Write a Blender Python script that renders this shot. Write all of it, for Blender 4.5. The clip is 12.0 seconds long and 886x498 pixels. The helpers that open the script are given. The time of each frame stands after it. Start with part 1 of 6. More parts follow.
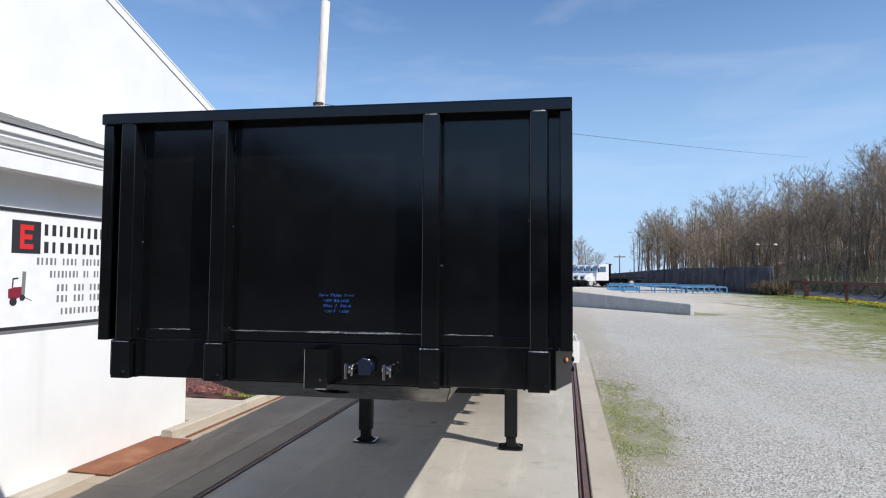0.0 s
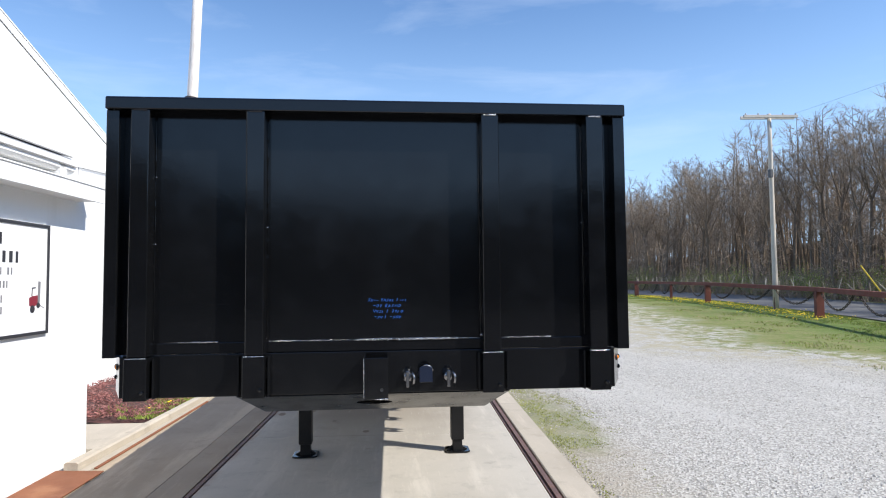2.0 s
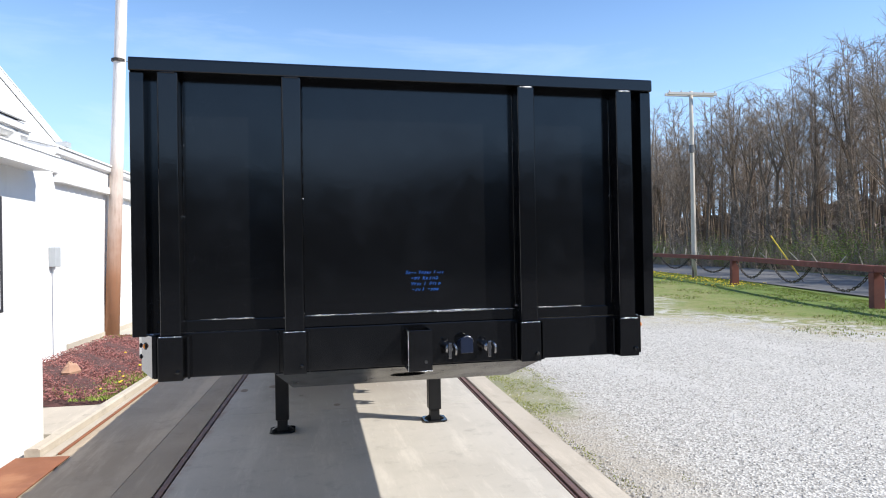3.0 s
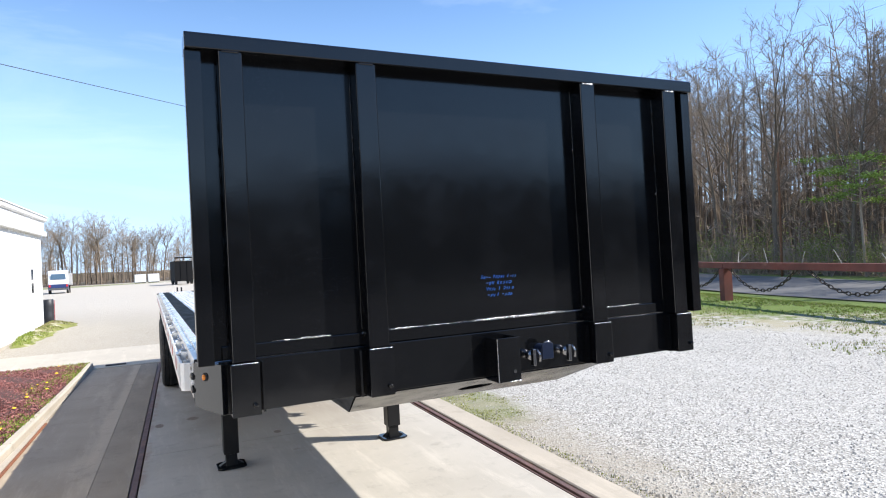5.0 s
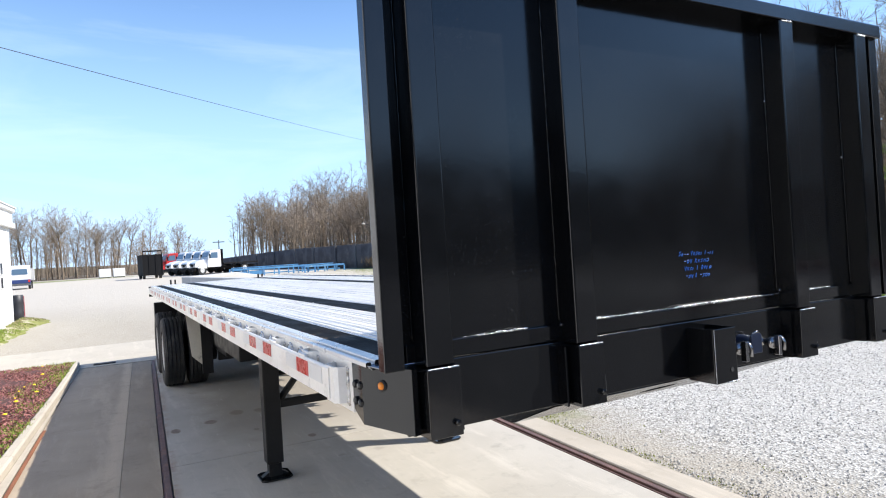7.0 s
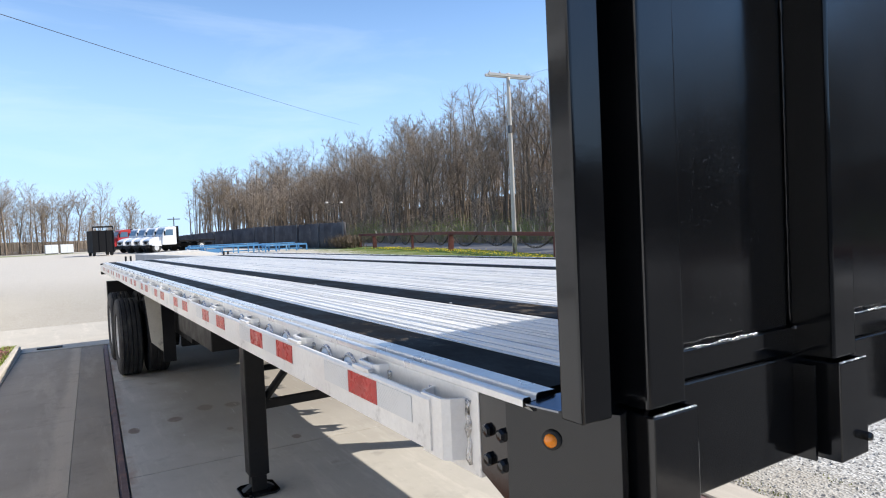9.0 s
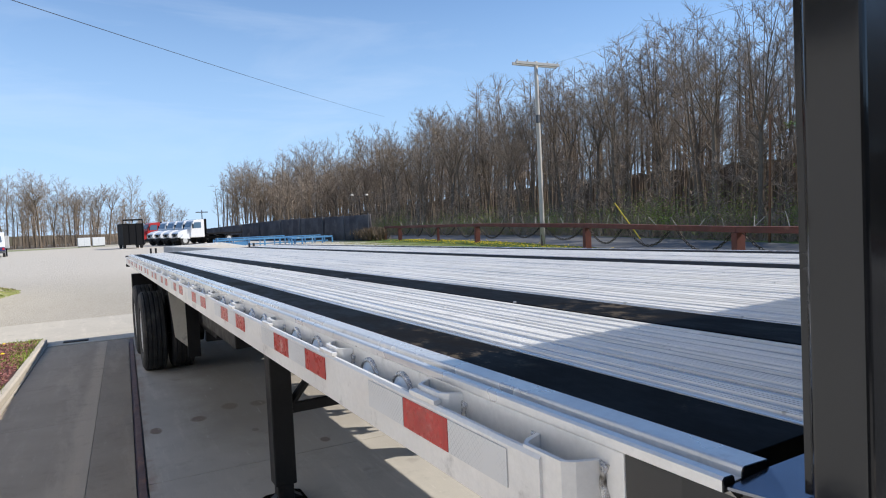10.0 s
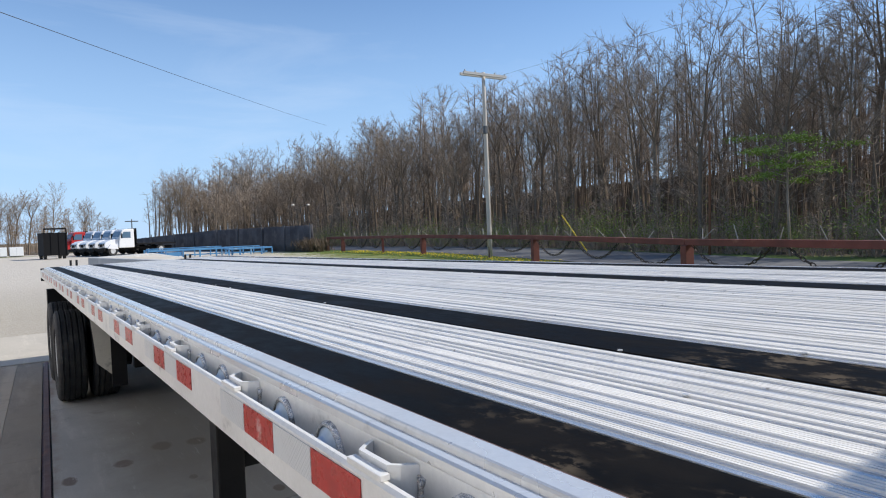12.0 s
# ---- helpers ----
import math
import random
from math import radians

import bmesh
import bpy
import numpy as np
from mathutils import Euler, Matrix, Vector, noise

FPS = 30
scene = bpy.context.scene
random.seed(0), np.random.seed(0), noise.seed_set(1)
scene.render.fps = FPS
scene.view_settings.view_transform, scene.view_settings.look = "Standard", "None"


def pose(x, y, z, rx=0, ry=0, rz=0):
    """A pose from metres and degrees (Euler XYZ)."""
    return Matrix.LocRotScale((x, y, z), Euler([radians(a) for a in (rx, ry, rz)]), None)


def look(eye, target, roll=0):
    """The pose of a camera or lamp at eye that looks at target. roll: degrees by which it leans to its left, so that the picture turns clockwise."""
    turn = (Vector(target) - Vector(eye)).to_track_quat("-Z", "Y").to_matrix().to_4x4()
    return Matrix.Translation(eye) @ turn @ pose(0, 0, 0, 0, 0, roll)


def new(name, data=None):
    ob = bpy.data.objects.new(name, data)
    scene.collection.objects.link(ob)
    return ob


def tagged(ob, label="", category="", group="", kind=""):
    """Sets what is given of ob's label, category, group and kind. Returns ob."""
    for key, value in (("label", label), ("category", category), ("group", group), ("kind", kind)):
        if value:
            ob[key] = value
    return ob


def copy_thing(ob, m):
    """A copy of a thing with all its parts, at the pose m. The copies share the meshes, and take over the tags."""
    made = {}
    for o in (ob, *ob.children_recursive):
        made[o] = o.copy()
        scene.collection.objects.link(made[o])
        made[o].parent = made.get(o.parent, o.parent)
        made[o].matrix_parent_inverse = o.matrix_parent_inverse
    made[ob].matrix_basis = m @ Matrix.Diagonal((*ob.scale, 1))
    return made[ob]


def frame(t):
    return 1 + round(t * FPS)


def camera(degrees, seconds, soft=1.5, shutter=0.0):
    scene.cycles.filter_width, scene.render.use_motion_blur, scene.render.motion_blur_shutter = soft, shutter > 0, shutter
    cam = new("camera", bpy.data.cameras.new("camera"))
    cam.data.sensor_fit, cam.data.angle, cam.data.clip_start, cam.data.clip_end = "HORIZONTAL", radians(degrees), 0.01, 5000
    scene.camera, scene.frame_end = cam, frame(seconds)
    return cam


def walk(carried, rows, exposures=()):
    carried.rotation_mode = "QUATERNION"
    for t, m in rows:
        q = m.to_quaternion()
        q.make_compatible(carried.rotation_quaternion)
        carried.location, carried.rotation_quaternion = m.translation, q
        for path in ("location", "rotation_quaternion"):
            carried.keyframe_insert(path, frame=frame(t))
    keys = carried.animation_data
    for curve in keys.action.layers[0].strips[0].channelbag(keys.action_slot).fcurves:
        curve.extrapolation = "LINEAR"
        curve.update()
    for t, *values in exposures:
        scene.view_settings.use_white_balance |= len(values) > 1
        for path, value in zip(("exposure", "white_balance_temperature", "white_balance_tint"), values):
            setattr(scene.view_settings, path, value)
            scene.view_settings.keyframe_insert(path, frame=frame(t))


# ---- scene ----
cam = camera(71.0, 12.0, 1.1)
PATH = [
    (0, (1.093, 0.028, 1.817), (0.782, 2.002, 1.897), 0.37),
    (0.5, (0.840, 0.084, 1.824), (0.576, 2.066, 1.877), -2.25),
    (1, (0.593, 0.037, 1.814), (0.618, 2.035, 1.902), 0.44),
    (1.5, (0.308, -0.038, 1.827), (0.460, 1.956, 1.879), -0.88),
    (2, (0.056, 0.048, 1.803), (0.236, 2.037, 1.900), -0.50),
    (2.5, (-0.199, 0.132, 1.809), (-0.049, 2.126, 1.872), 0.03),
    (3, (-0.487, 0.128, 1.810), (-0.068, 2.084, 1.814), -0.92),
    (3.2, (-0.588, 0.146, 1.813), (-0.068, 2.077, 1.846), -1.62),
    (4.8, (-1.300, 0.582, 1.803), (-0.493, 2.411, 1.863), -2.13),
    (5, (-1.382, 0.631, 1.804), (-0.528, 2.440, 1.831), -2.94),
    (5.5, (-1.534, 0.812, 1.781), (-0.702, 2.630, 1.828), -1.87),
    (6, (-1.643, 1.042, 1.773), (-0.820, 2.865, 1.780), -2.46),
    (6.5, (-1.763, 1.271, 1.764), (-0.888, 3.069, 1.816), -2.77),
    (7, (-1.866, 1.497, 1.780), (-0.924, 3.261, 1.776), -3.37),
    (7.2, (-1.858, 1.602, 1.763), (-0.911, 3.364, 1.738), -3.11),
    (8.8, (-1.858, 2.301, 1.755), (-0.761, 3.973, 1.725), -1.73),
    (9, (-1.852, 2.395, 1.740), (-0.803, 4.096, 1.672), -2.34),
    (9.5, (-1.807, 2.589, 1.735), (-0.790, 4.311, 1.728), -2.61),
    (10, (-1.743, 2.784, 1.717), (-0.763, 4.525, 1.628), -2.49),
    (10.5, (-1.739, 2.911, 1.709), (-0.667, 4.595, 1.579), -1.22),
    (11, (-1.765, 3.107, 1.725), (-0.626, 4.746, 1.602), -1.15),
    (11.5, (-1.735, 3.252, 1.722), (-0.525, 4.837, 1.570), -1.50),
    (12, (-1.631, 3.479, 1.715), (-0.489, 5.120, 1.655), -2.12),
]
EXPOSURES = [(t, stops, 6450, 10) for t, stops in ((0.0, 0.25), (1.0, 0.49), (2.0, 0.62), (3.0, 0.76), (5.0, 0.88), (6.5, 0.88), (7.5, 0.84), (9.0, 0.66), (10.0, 0.35), (10.5, 0.37), (11.3, 0.38), (12.0, 0.28))]
walk(cam, [(t, look(eye, target, roll)) for t, eye, target, roll in PATH], EXPOSURES)

# ---- sky, sun, exposure ----
TO_SUN = Vector((0.95, -0.50, 1.0)).normalized()
sky_world = bpy.data.worlds.new("sky")
scene.world = sky_world
sky_world.use_nodes = True
wt = sky_world.node_tree
wt.nodes.clear()
w_out = wt.nodes.new("ShaderNodeOutputWorld")
w_bg = wt.nodes.new("ShaderNodeBackground")
w_sky = wt.nodes.new("ShaderNodeTexSky")
w_sky.sky_type = "NISHITA"
w_sky.sun_disc = False
w_sky.sun_elevation = math.asin(TO_SUN.z)
w_sky.sun_rotation = math.atan2(TO_SUN.x, TO_SUN.y)
w_sky.air_density, w_sky.dust_density, w_sky.ozone_density = 1.1, 0.0, 3.0
w_bg.inputs["Strength"].default_value = 0.105
# thin high cloud wisps
w_tc = wt.nodes.new("ShaderNodeTexCoord")
w_map = wt.nodes.new("ShaderNodeMapping")
w_map.inputs["Scale"].default_value = (1.2, 1.2, 5.5)
w_noise = wt.nodes.new("ShaderNodeTexNoise")
w_noise.inputs["Scale"].default_value = 1.7
w_noise.inputs["Detail"].default_value = 7.0
w_noise.inputs["Roughness"].default_value = 0.6
w_noise.inputs["Distortion"].default_value = 0.5
w_ramp = wt.nodes.new("ShaderNodeMapRange")
w_ramp.inputs["From Min"].default_value, w_ramp.inputs["From Max"].default_value = 0.50, 0.85
w_ramp.inputs["To Min"].default_value, w_ramp.inputs["To Max"].default_value = 0.0, 0.32
w_mix = wt.nodes.new("ShaderNodeMix")
w_mix.data_type = "RGBA"
w_mix.inputs[7].default_value = (6.6, 7.4, 8.6, 1)
wt.links.new(w_tc.outputs["Generated"], w_map.inputs["Vector"])
wt.links.new(w_map.outputs["Vector"], w_noise.inputs["Vector"])
wt.links.new(w_noise.outputs["Fac"], w_ramp.inputs["Value"])
wt.links.new(w_ramp.outputs["Result"], w_mix.inputs[0])
w_tint = wt.nodes.new("ShaderNodeMix")
w_tint.data_type, w_tint.blend_type = "RGBA", "MULTIPLY"
w_tint.inputs[0].default_value = 1.0
w_tint.inputs[7].default_value = (0.86, 1.0, 1.16, 1)
w_sep = wt.nodes.new("ShaderNodeSeparateXYZ")
w_low = wt.nodes.new("ShaderNodeMapRange")
w_low.interpolation_type = "SMOOTHSTEP"
for key, v in (("From Min", -0.02), ("From Max", 0.46), ("To Min", 0.85), ("To Max", 0.0)):
    w_low.inputs[key].default_value = v
w_haze = wt.nodes.new("ShaderNodeMix")
w_haze.data_type = "RGBA"
w_haze.inputs[7].default_value = (3.7, 5.5, 8.1, 1)
wt.links.new(w_tc.outputs["Generated"], w_sep.inputs[0])
wt.links.new(w_sep.outputs["Z"], w_low.inputs["Value"])
wt.links.new(w_low.outputs["Result"], w_haze.inputs[0])
wt.links.new(w_sky.outputs["Color"], w_tint.inputs[6])
wt.links.new(w_tint.outputs[2], w_haze.inputs[6])
wt.links.new(w_haze.outputs[2], w_mix.inputs[6])
wt.links.new(w_mix.outputs[2], w_bg.inputs["Color"])
wt.links.new(w_bg.outputs["Background"], w_out.inputs["Surface"])

sun = new("sun", bpy.data.lights.new("sun", "SUN"))
sun.data.energy = 4.2
sun.data.angle = radians(0.53)
sun.data.color = (1.0, 0.95, 0.87)
sun.matrix_world = look(TO_SUN * 60, (0, 0, 0))


# ---- materials ----
class Nodes:
    """A small builder for one material's node tree."""

    def __init__(self, name):
        self.mat = bpy.data.materials.new(name)
        self.mat.use_nodes = True
        self.t = self.mat.node_tree
        self.bsdf = self.t.nodes["Principled BSDF"]
        geo = self.t.nodes.new("ShaderNodeNewGeometry")
        self.pos = geo.outputs["Position"]
        self.island = geo.outputs["Random Per Island"]

    def put(self, socket, value):
        if isinstance(value, bpy.types.NodeSocket):
            self.t.links.new(value, socket)
        elif isinstance(value, (tuple, list)) and len(value) == 3 and socket.type == "RGBA":
            socket.default_value = (*value, 1)
        else:
            socket.default_value = value

    def local(self):
        return self.t.nodes.new("ShaderNodeTexCoord").outputs["Object"]

    def stretch(self, vec, sx, sy, sz):
        n = self.t.nodes.new("ShaderNodeMapping")
        self.put(n.inputs["Vector"], vec)
        n.inputs["Scale"].default_value = (sx, sy, sz)
        return n.outputs["Vector"]

    def noise(self, scale, detail=4.0, rough=0.55, vec=None, distort=0.0):
        n = self.t.nodes.new("ShaderNodeTexNoise")
        self.put(n.inputs["Vector"], vec or self.pos)
        n.inputs["Scale"].default_value, n.inputs["Detail"].default_value = scale, detail
        n.inputs["Roughness"].default_value, n.inputs["Distortion"].default_value = rough, distort
        return n.outputs["Fac"]

    def cells(self, scale, feature="F1", out="Distance", vec=None):
        n = self.t.nodes.new("ShaderNodeTexVoronoi")
        n.feature = feature
        self.put(n.inputs["Vector"], vec or self.pos)
        n.inputs["Scale"].default_value = scale
        return n.outputs[out]

    def band(self, value, lo, hi, a=0.0, b=1.0):
        n = self.t.nodes.new("ShaderNodeMapRange")
        n.interpolation_type = "SMOOTHSTEP"
        self.put(n.inputs["Value"], value)
        for key, v in (("From Min", lo), ("From Max", hi), ("To Min", a), ("To Max", b)):
            n.inputs[key].default_value = v
        return n.outputs["Result"]

    def math(self, op, a, b=0.0):
        n = self.t.nodes.new("ShaderNodeMath")
        n.operation = op
        self.put(n.inputs[0], a)
        self.put(n.inputs[1], b)
        return n.outputs[0]

    def mix(self, fac, a, b, mode="MIX"):
        n = self.t.nodes.new("ShaderNodeMix")
        n.data_type, n.blend_type = "RGBA", mode
        self.put(n.inputs[0], fac)
        self.put(n.inputs[6], a)
        self.put(n.inputs[7], b)
        return n.outputs[2]

    def xyz(self, vec=None):
        n = self.t.nodes.new("ShaderNodeSeparateXYZ")
        self.put(n.inputs[0], vec or self.pos)
        return n.outputs

    def bump(self, height, strength=0.3, distance=0.01):
        n = self.t.nodes.new("ShaderNodeBump")
        n.inputs["Strength"].default_value, n.inputs["Distance"].default_value = strength, distance
        self.put(n.inputs["Height"], height)
        self.put(self.bsdf.inputs["Normal"], n.outputs["Normal"])

    def done(self, colour, rough=0.6, metal=0.0, **more):
        self.put(self.bsdf.inputs["Base Color"], colour)
        self.put(self.bsdf.inputs["Roughness"], rough)
        self.put(self.bsdf.inputs["Metallic"], metal)
        for key, v in more.items():
            self.put(self.bsdf.inputs[key.replace("_", " ")], v)
        return self.mat


def surf(name, a, b, scale, rough=0.6, metal=0.0, bump=0.2, fine=60.0, dist=0.004, stain=None, stain_scale=1.5, stain_lo=0.55, stain_hi=0.75, per_piece=0.0, **more):
    """A plain surface: two colours over coarse and fine noise, some stains, fine relief."""
    n = Nodes(name)
    col = n.mix(n.band(n.noise(scale), 0.3, 0.7), a, b)
    grain = n.noise(fine, 5.0, 0.65)
    col = n.mix(n.band(grain, 0.25, 0.75, 0.0, 0.35), col, tuple(c * 0.72 for c in a))
    if stain:
        col = n.mix(n.band(n.noise(stain_scale, 6.0, 0.65), stain_lo, stain_hi), col, stain)
    if per_piece:
        rnd = n.t.nodes.new("ShaderNodeObjectInfo").outputs["Random"]
        col = n.mix(n.band(rnd, 0, 1, 0.0, per_piece), col, tuple(c * 0.5 for c in b))
    n.bump(grain, bump, dist)
    r = n.band(n.noise(scale * 2.3), 0.3, 0.7, max(rough - 0.08, 0.02), min(rough + 0.08, 1.0))
    return n.done(col, r, metal, **more)


def flat_colour(name, c, rough=0.5, metal=0.0, **more):
    n = Nodes(name)
    col = n.mix(n.band(n.noise(7.0), 0.3, 0.7, 0.0, 0.25), c, tuple(v * 0.75 for v in c))
    return n.done(col, rough, metal, **more)


def black_paint(name="black_gloss_paint", dusty=False):
    """Fresh black gloss paint over steel, with orange peel and dust."""
    n = Nodes(name)
    dust = n.band(n.noise(3.0, 6.0, 0.7), 0.45, 0.8)
    col = n.mix(dust, (0.0042, 0.0045, 0.0052), (0.0072, 0.0075, 0.0085))
    if dusty:
        # grit stuck on the panel beside the left post, a few grains elsewhere
        px, py, pz = n.xyz()
        zone = n.math("MULTIPLY", n.band(px, -0.72, -0.60, 1.0, 0.02), n.band(n.noise(2.4, 4.0), 0.36, 0.56))
        big = n.math("MULTIPLY", n.band(n.cells(44.0), 0.03, 0.085, 1.0, 0.0), n.band(n.noise(11.0, 2.0), 0.48, 0.54))
        small = n.math("MULTIPLY", n.band(n.cells(120.0), 0.08, 0.20, 0.6, 0.0), n.band(n.noise(7.0, 3.0), 0.42, 0.54))
        col = n.mix(n.math("MULTIPLY", n.math("MAXIMUM", big, small), zone), col, (0.10, 0.10, 0.105))
    n.bump(n.noise(55.0, 3.0), 0.03, 0.003)
    lo, hi = (0.11, 0.18) if dusty else (0.09, 0.17)
    return n.done(col, n.band(n.noise(6.0, 5.0), 0.3, 0.75, lo, hi), 0.0, Specular_IOR_Level=0.5)


def deck_wear(n, col):
    """Chalky scuffs, grey rubbed patches and dirt shared by ribs and channels."""
    scuff = n.band(n.noise(5.0, 9.0, 0.8, n.stretch(n.pos, 1.6, 0.7, 0.0)), 0.50, 0.64, 0.0, 0.75)
    col = n.mix(scuff, col, (0.88, 0.86, 0.825))
    rubbed = n.band(n.noise(3.3, 7.0, 0.75, n.stretch(n.pos, 2.2, 0.8, 0.0)), 0.56, 0.68, 0.0, 0.6)
    col = n.mix(rubbed, col, (0.50, 0.49, 0.465))
    specks = n.math("MULTIPLY", n.band(n.cells(38.0), 0.06, 0.16, 0.7, 0.0), n.band(n.noise(9.0, 3.0), 0.56, 0.62))
    return n.mix(specks, col, (0.24, 0.22, 0.19))


def aluminium_deck():
    """Scuffed, oxidised rib tops of the deck planks."""
    n = Nodes("worn_deck_aluminium")
    long_grain = n.noise(10.0, 3.0, 0.7, n.stretch(n.pos, 9.0, 0.08, 0.0))
    col = n.mix(n.band(long_grain, 0.34, 0.56), (0.64, 0.625, 0.595), (0.86, 0.84, 0.80))
    col = deck_wear(n, col)
    n.bump(long_grain, 0.2, 0.003)
    return n.done(col, n.band(long_grain, 0.3, 0.7, 0.38, 0.58), 0.12)


def aluminium_channel():
    """Smooth mill-finish floor of the channels between the ribs."""
    n = Nodes("smooth_deck_channel")
    grain = n.noise(8.0, 4.0, 0.7, n.stretch(n.pos, 7.0, 0.10, 0.0))
    col = n.mix(n.band(grain, 0.35, 0.65), (0.46, 0.475, 0.50), (0.70, 0.70, 0.70))
    # streaky grey grime on the channel floor
    darkened = n.band(n.noise(3.3, 7.0, 0.75, n.stretch(n.pos, 2.2, 0.8, 0.0)), 0.54, 0.70, 0.0, 0.5)
    col = n.mix(darkened, col, (0.40, 0.385, 0.355))
    n.bump(grain, 0.12, 0.002)
    return n.done(col, n.band(grain, 0.3, 0.7, 0.20, 0.36), 0.72)


def gravel_ground():
    """One sheet: pale crushed limestone, worn grass, leaf litter under the woods."""
    n = Nodes("ground")
    x, y, z = n.xyz()
    wob = n.math("MULTIPLY", n.math("SUBTRACT", n.noise(0.28, 5.0, 0.6), 0.5), 5.0)
    stones = n.cells(52.0, "F1", "Color")
    shade = n.math("ADD", n.xyz(stones)[0], 0.0)
    grav = n.mix(n.band(shade, 0.0, 1.0), (0.29, 0.275, 0.245), (0.62, 0.595, 0.545))
    grav = n.mix(n.band(n.cells(52.0, "DISTANCE_TO_EDGE"), 0.0, 0.10, 0.4, 0.0), grav, (0.21, 0.195, 0.165))
    track = n.band(n.noise(0.55, 6.0, 0.65, n.stretch(n.pos, 1.0, 0.3, 1.0)), 0.46, 0.66, 0.0, 0.55)
    grav = n.mix(track, grav, (0.52, 0.50, 0.46))
    damp = n.band(n.noise(0.9, 7.0, 0.7), 0.55, 0.75, 0.0, 0.35)
    grav = n.mix(damp, grav, (0.30, 0.285, 0.255))
    soil_near = n.math("SUBTRACT", x, n.math("ADD", n.math("MULTIPLY", y, 0.0384), 1.60))
    soil_near = n.band(n.math("ADD", soil_near, n.math("MULTIPLY", n.math("SUBTRACT", n.noise(1.8, 7.0, 0.7), 0.5), 1.8)), 0.1, 1.1, 0.6, 0.0)
    grav = n.mix(soil_near, grav, (0.33, 0.28, 0.205))
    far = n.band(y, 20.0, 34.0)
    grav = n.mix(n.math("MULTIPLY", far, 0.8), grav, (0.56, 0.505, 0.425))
    turf_n = n.noise(14.0, 6.0, 0.7)
    turf = n.mix(n.band(turf_n, 0.3, 0.7), (0.075, 0.125, 0.014), (0.175, 0.215, 0.036))
    straw = n.band(n.noise(1.7, 9.0, 0.75), 0.38, 0.58)
    turf = n.mix(n.math("MULTIPLY", straw, 0.5), turf, (0.27, 0.225, 0.11))
    soil = n.band(n.noise(4.5, 8.0, 0.75), 0.54, 0.66, 0.0, 0.7)
    turf = n.mix(soil, turf, (0.15, 0.12, 0.07))
    # lush strip right along the fence
    fence_x = n.math("MINIMUM", n.math("ADD", n.math("MULTIPLY", y, 0.27), 11.03), n.math("ADD", n.math("MULTIPLY", y, 0.09), 15.34))
    lush = n.band(n.math("ADD", n.math("SUBTRACT", x, fence_x), n.math("MULTIPLY", wob, 0.35)), -3.0, -1.2, 0.0, 0.85)
    turf = n.mix(lush, turf, n.mix(n.band(turf_n, 0.3, 0.7), (0.06, 0.115, 0.012), (0.13, 0.19, 0.026)))
    # edge of the grass along the fence
    e1 = n.math("ADD", n.math("SUBTRACT", x, 7.4), n.math("MULTIPLY", n.math("SUBTRACT", y, 15.0), 0.62))
    e2 = n.math("SUBTRACT", n.math("SUBTRACT", x, 7.4), n.math("MULTIPLY", n.math("SUBTRACT", y, 15.0), 0.20))
    edge = n.math("ADD", n.math("MINIMUM", e1, e2), wob)
    parched = n.math("MULTIPLY", n.band(edge, -2.6, 0.4, 0.0, 0.8), n.band(n.noise(1.3, 8.0, 0.72), 0.40, 0.58))
    grav = n.mix(parched, grav, (0.37, 0.325, 0.205))
    grass = n.band(edge, 0.0, 1.8)
    rag = n.band(n.noise(2.6, 9.0, 0.78), 0.45, 0.55)
    grass = n.math("MULTIPLY", grass, n.math("MAXIMUM", rag, n.band(edge, 1.6, 3.6)))

    def blob(cx, cy, rx, ry, keep):
        dx = n.math("DIVIDE", n.math("SUBTRACT", x, cx), rx)
        dy = n.math("DIVIDE", n.math("SUBTRACT", y, cy), ry)
        d = n.math("ADD", n.math("MULTIPLY", dx, dx), n.math("MULTIPLY", dy, dy))
        d = n.math("ADD", d, n.math("MULTIPLY", n.math("SUBTRACT", n.noise(3.5, 6.0, 0.7), 0.5), 1.6))
        return n.band(d, 0.5, 1.25, keep, 0.0)

    for args in ((2.12, 8.1, 0.55, 1.8, 0.52), (2.2, 10.6, 0.28, 1.2, 0.45), (-30.0, 98.0, 34.0, 9.0, 0.85), (7.5, 27.4, 1.2, 0.8, 0.8)):
        grass = n.math("MAXIMUM", grass, blob(*args))
    litter = n.mix(n.band(n.noise(5.0, 7.0, 0.7), 0.35, 0.7), (0.085, 0.058, 0.038), (0.17, 0.125, 0.085))
    litter = n.mix(n.band(n.noise(0.35, 5.0), 0.5, 0.65, 0.0, 0.6), litter, (0.06, 0.09, 0.025))
    back = n.band(n.math("ADD", y, n.math("MULTIPLY", wob, 0.2)), 1.0, 2.2, 1.0, 0.0)
    wood = n.math("MAXIMUM", n.band(n.math("ADD", x, n.math("MULTIPLY", wob, 0.3)), 26.0, 28.0), n.band(n.math("ADD", y, wob), 106.0, 112.0))
    col = n.mix(grass, grav, turf)
    col = n.mix(wood, col, litter)
    # unseen dark ground behind the camera, added to dim the headboard's reflections
    back_dark = n.mix(n.band(n.noise(1.2, 6.0), 0.3, 0.7), (0.045, 0.045, 0.046), (0.065, 0.064, 0.062))
    col = n.mix(back, col, back_dark)
    h = n.mix(grass, n.cells(52.0), turf_n)
    n.bump(h, 0.6, 0.02)
    return n.done(col, 0.9)


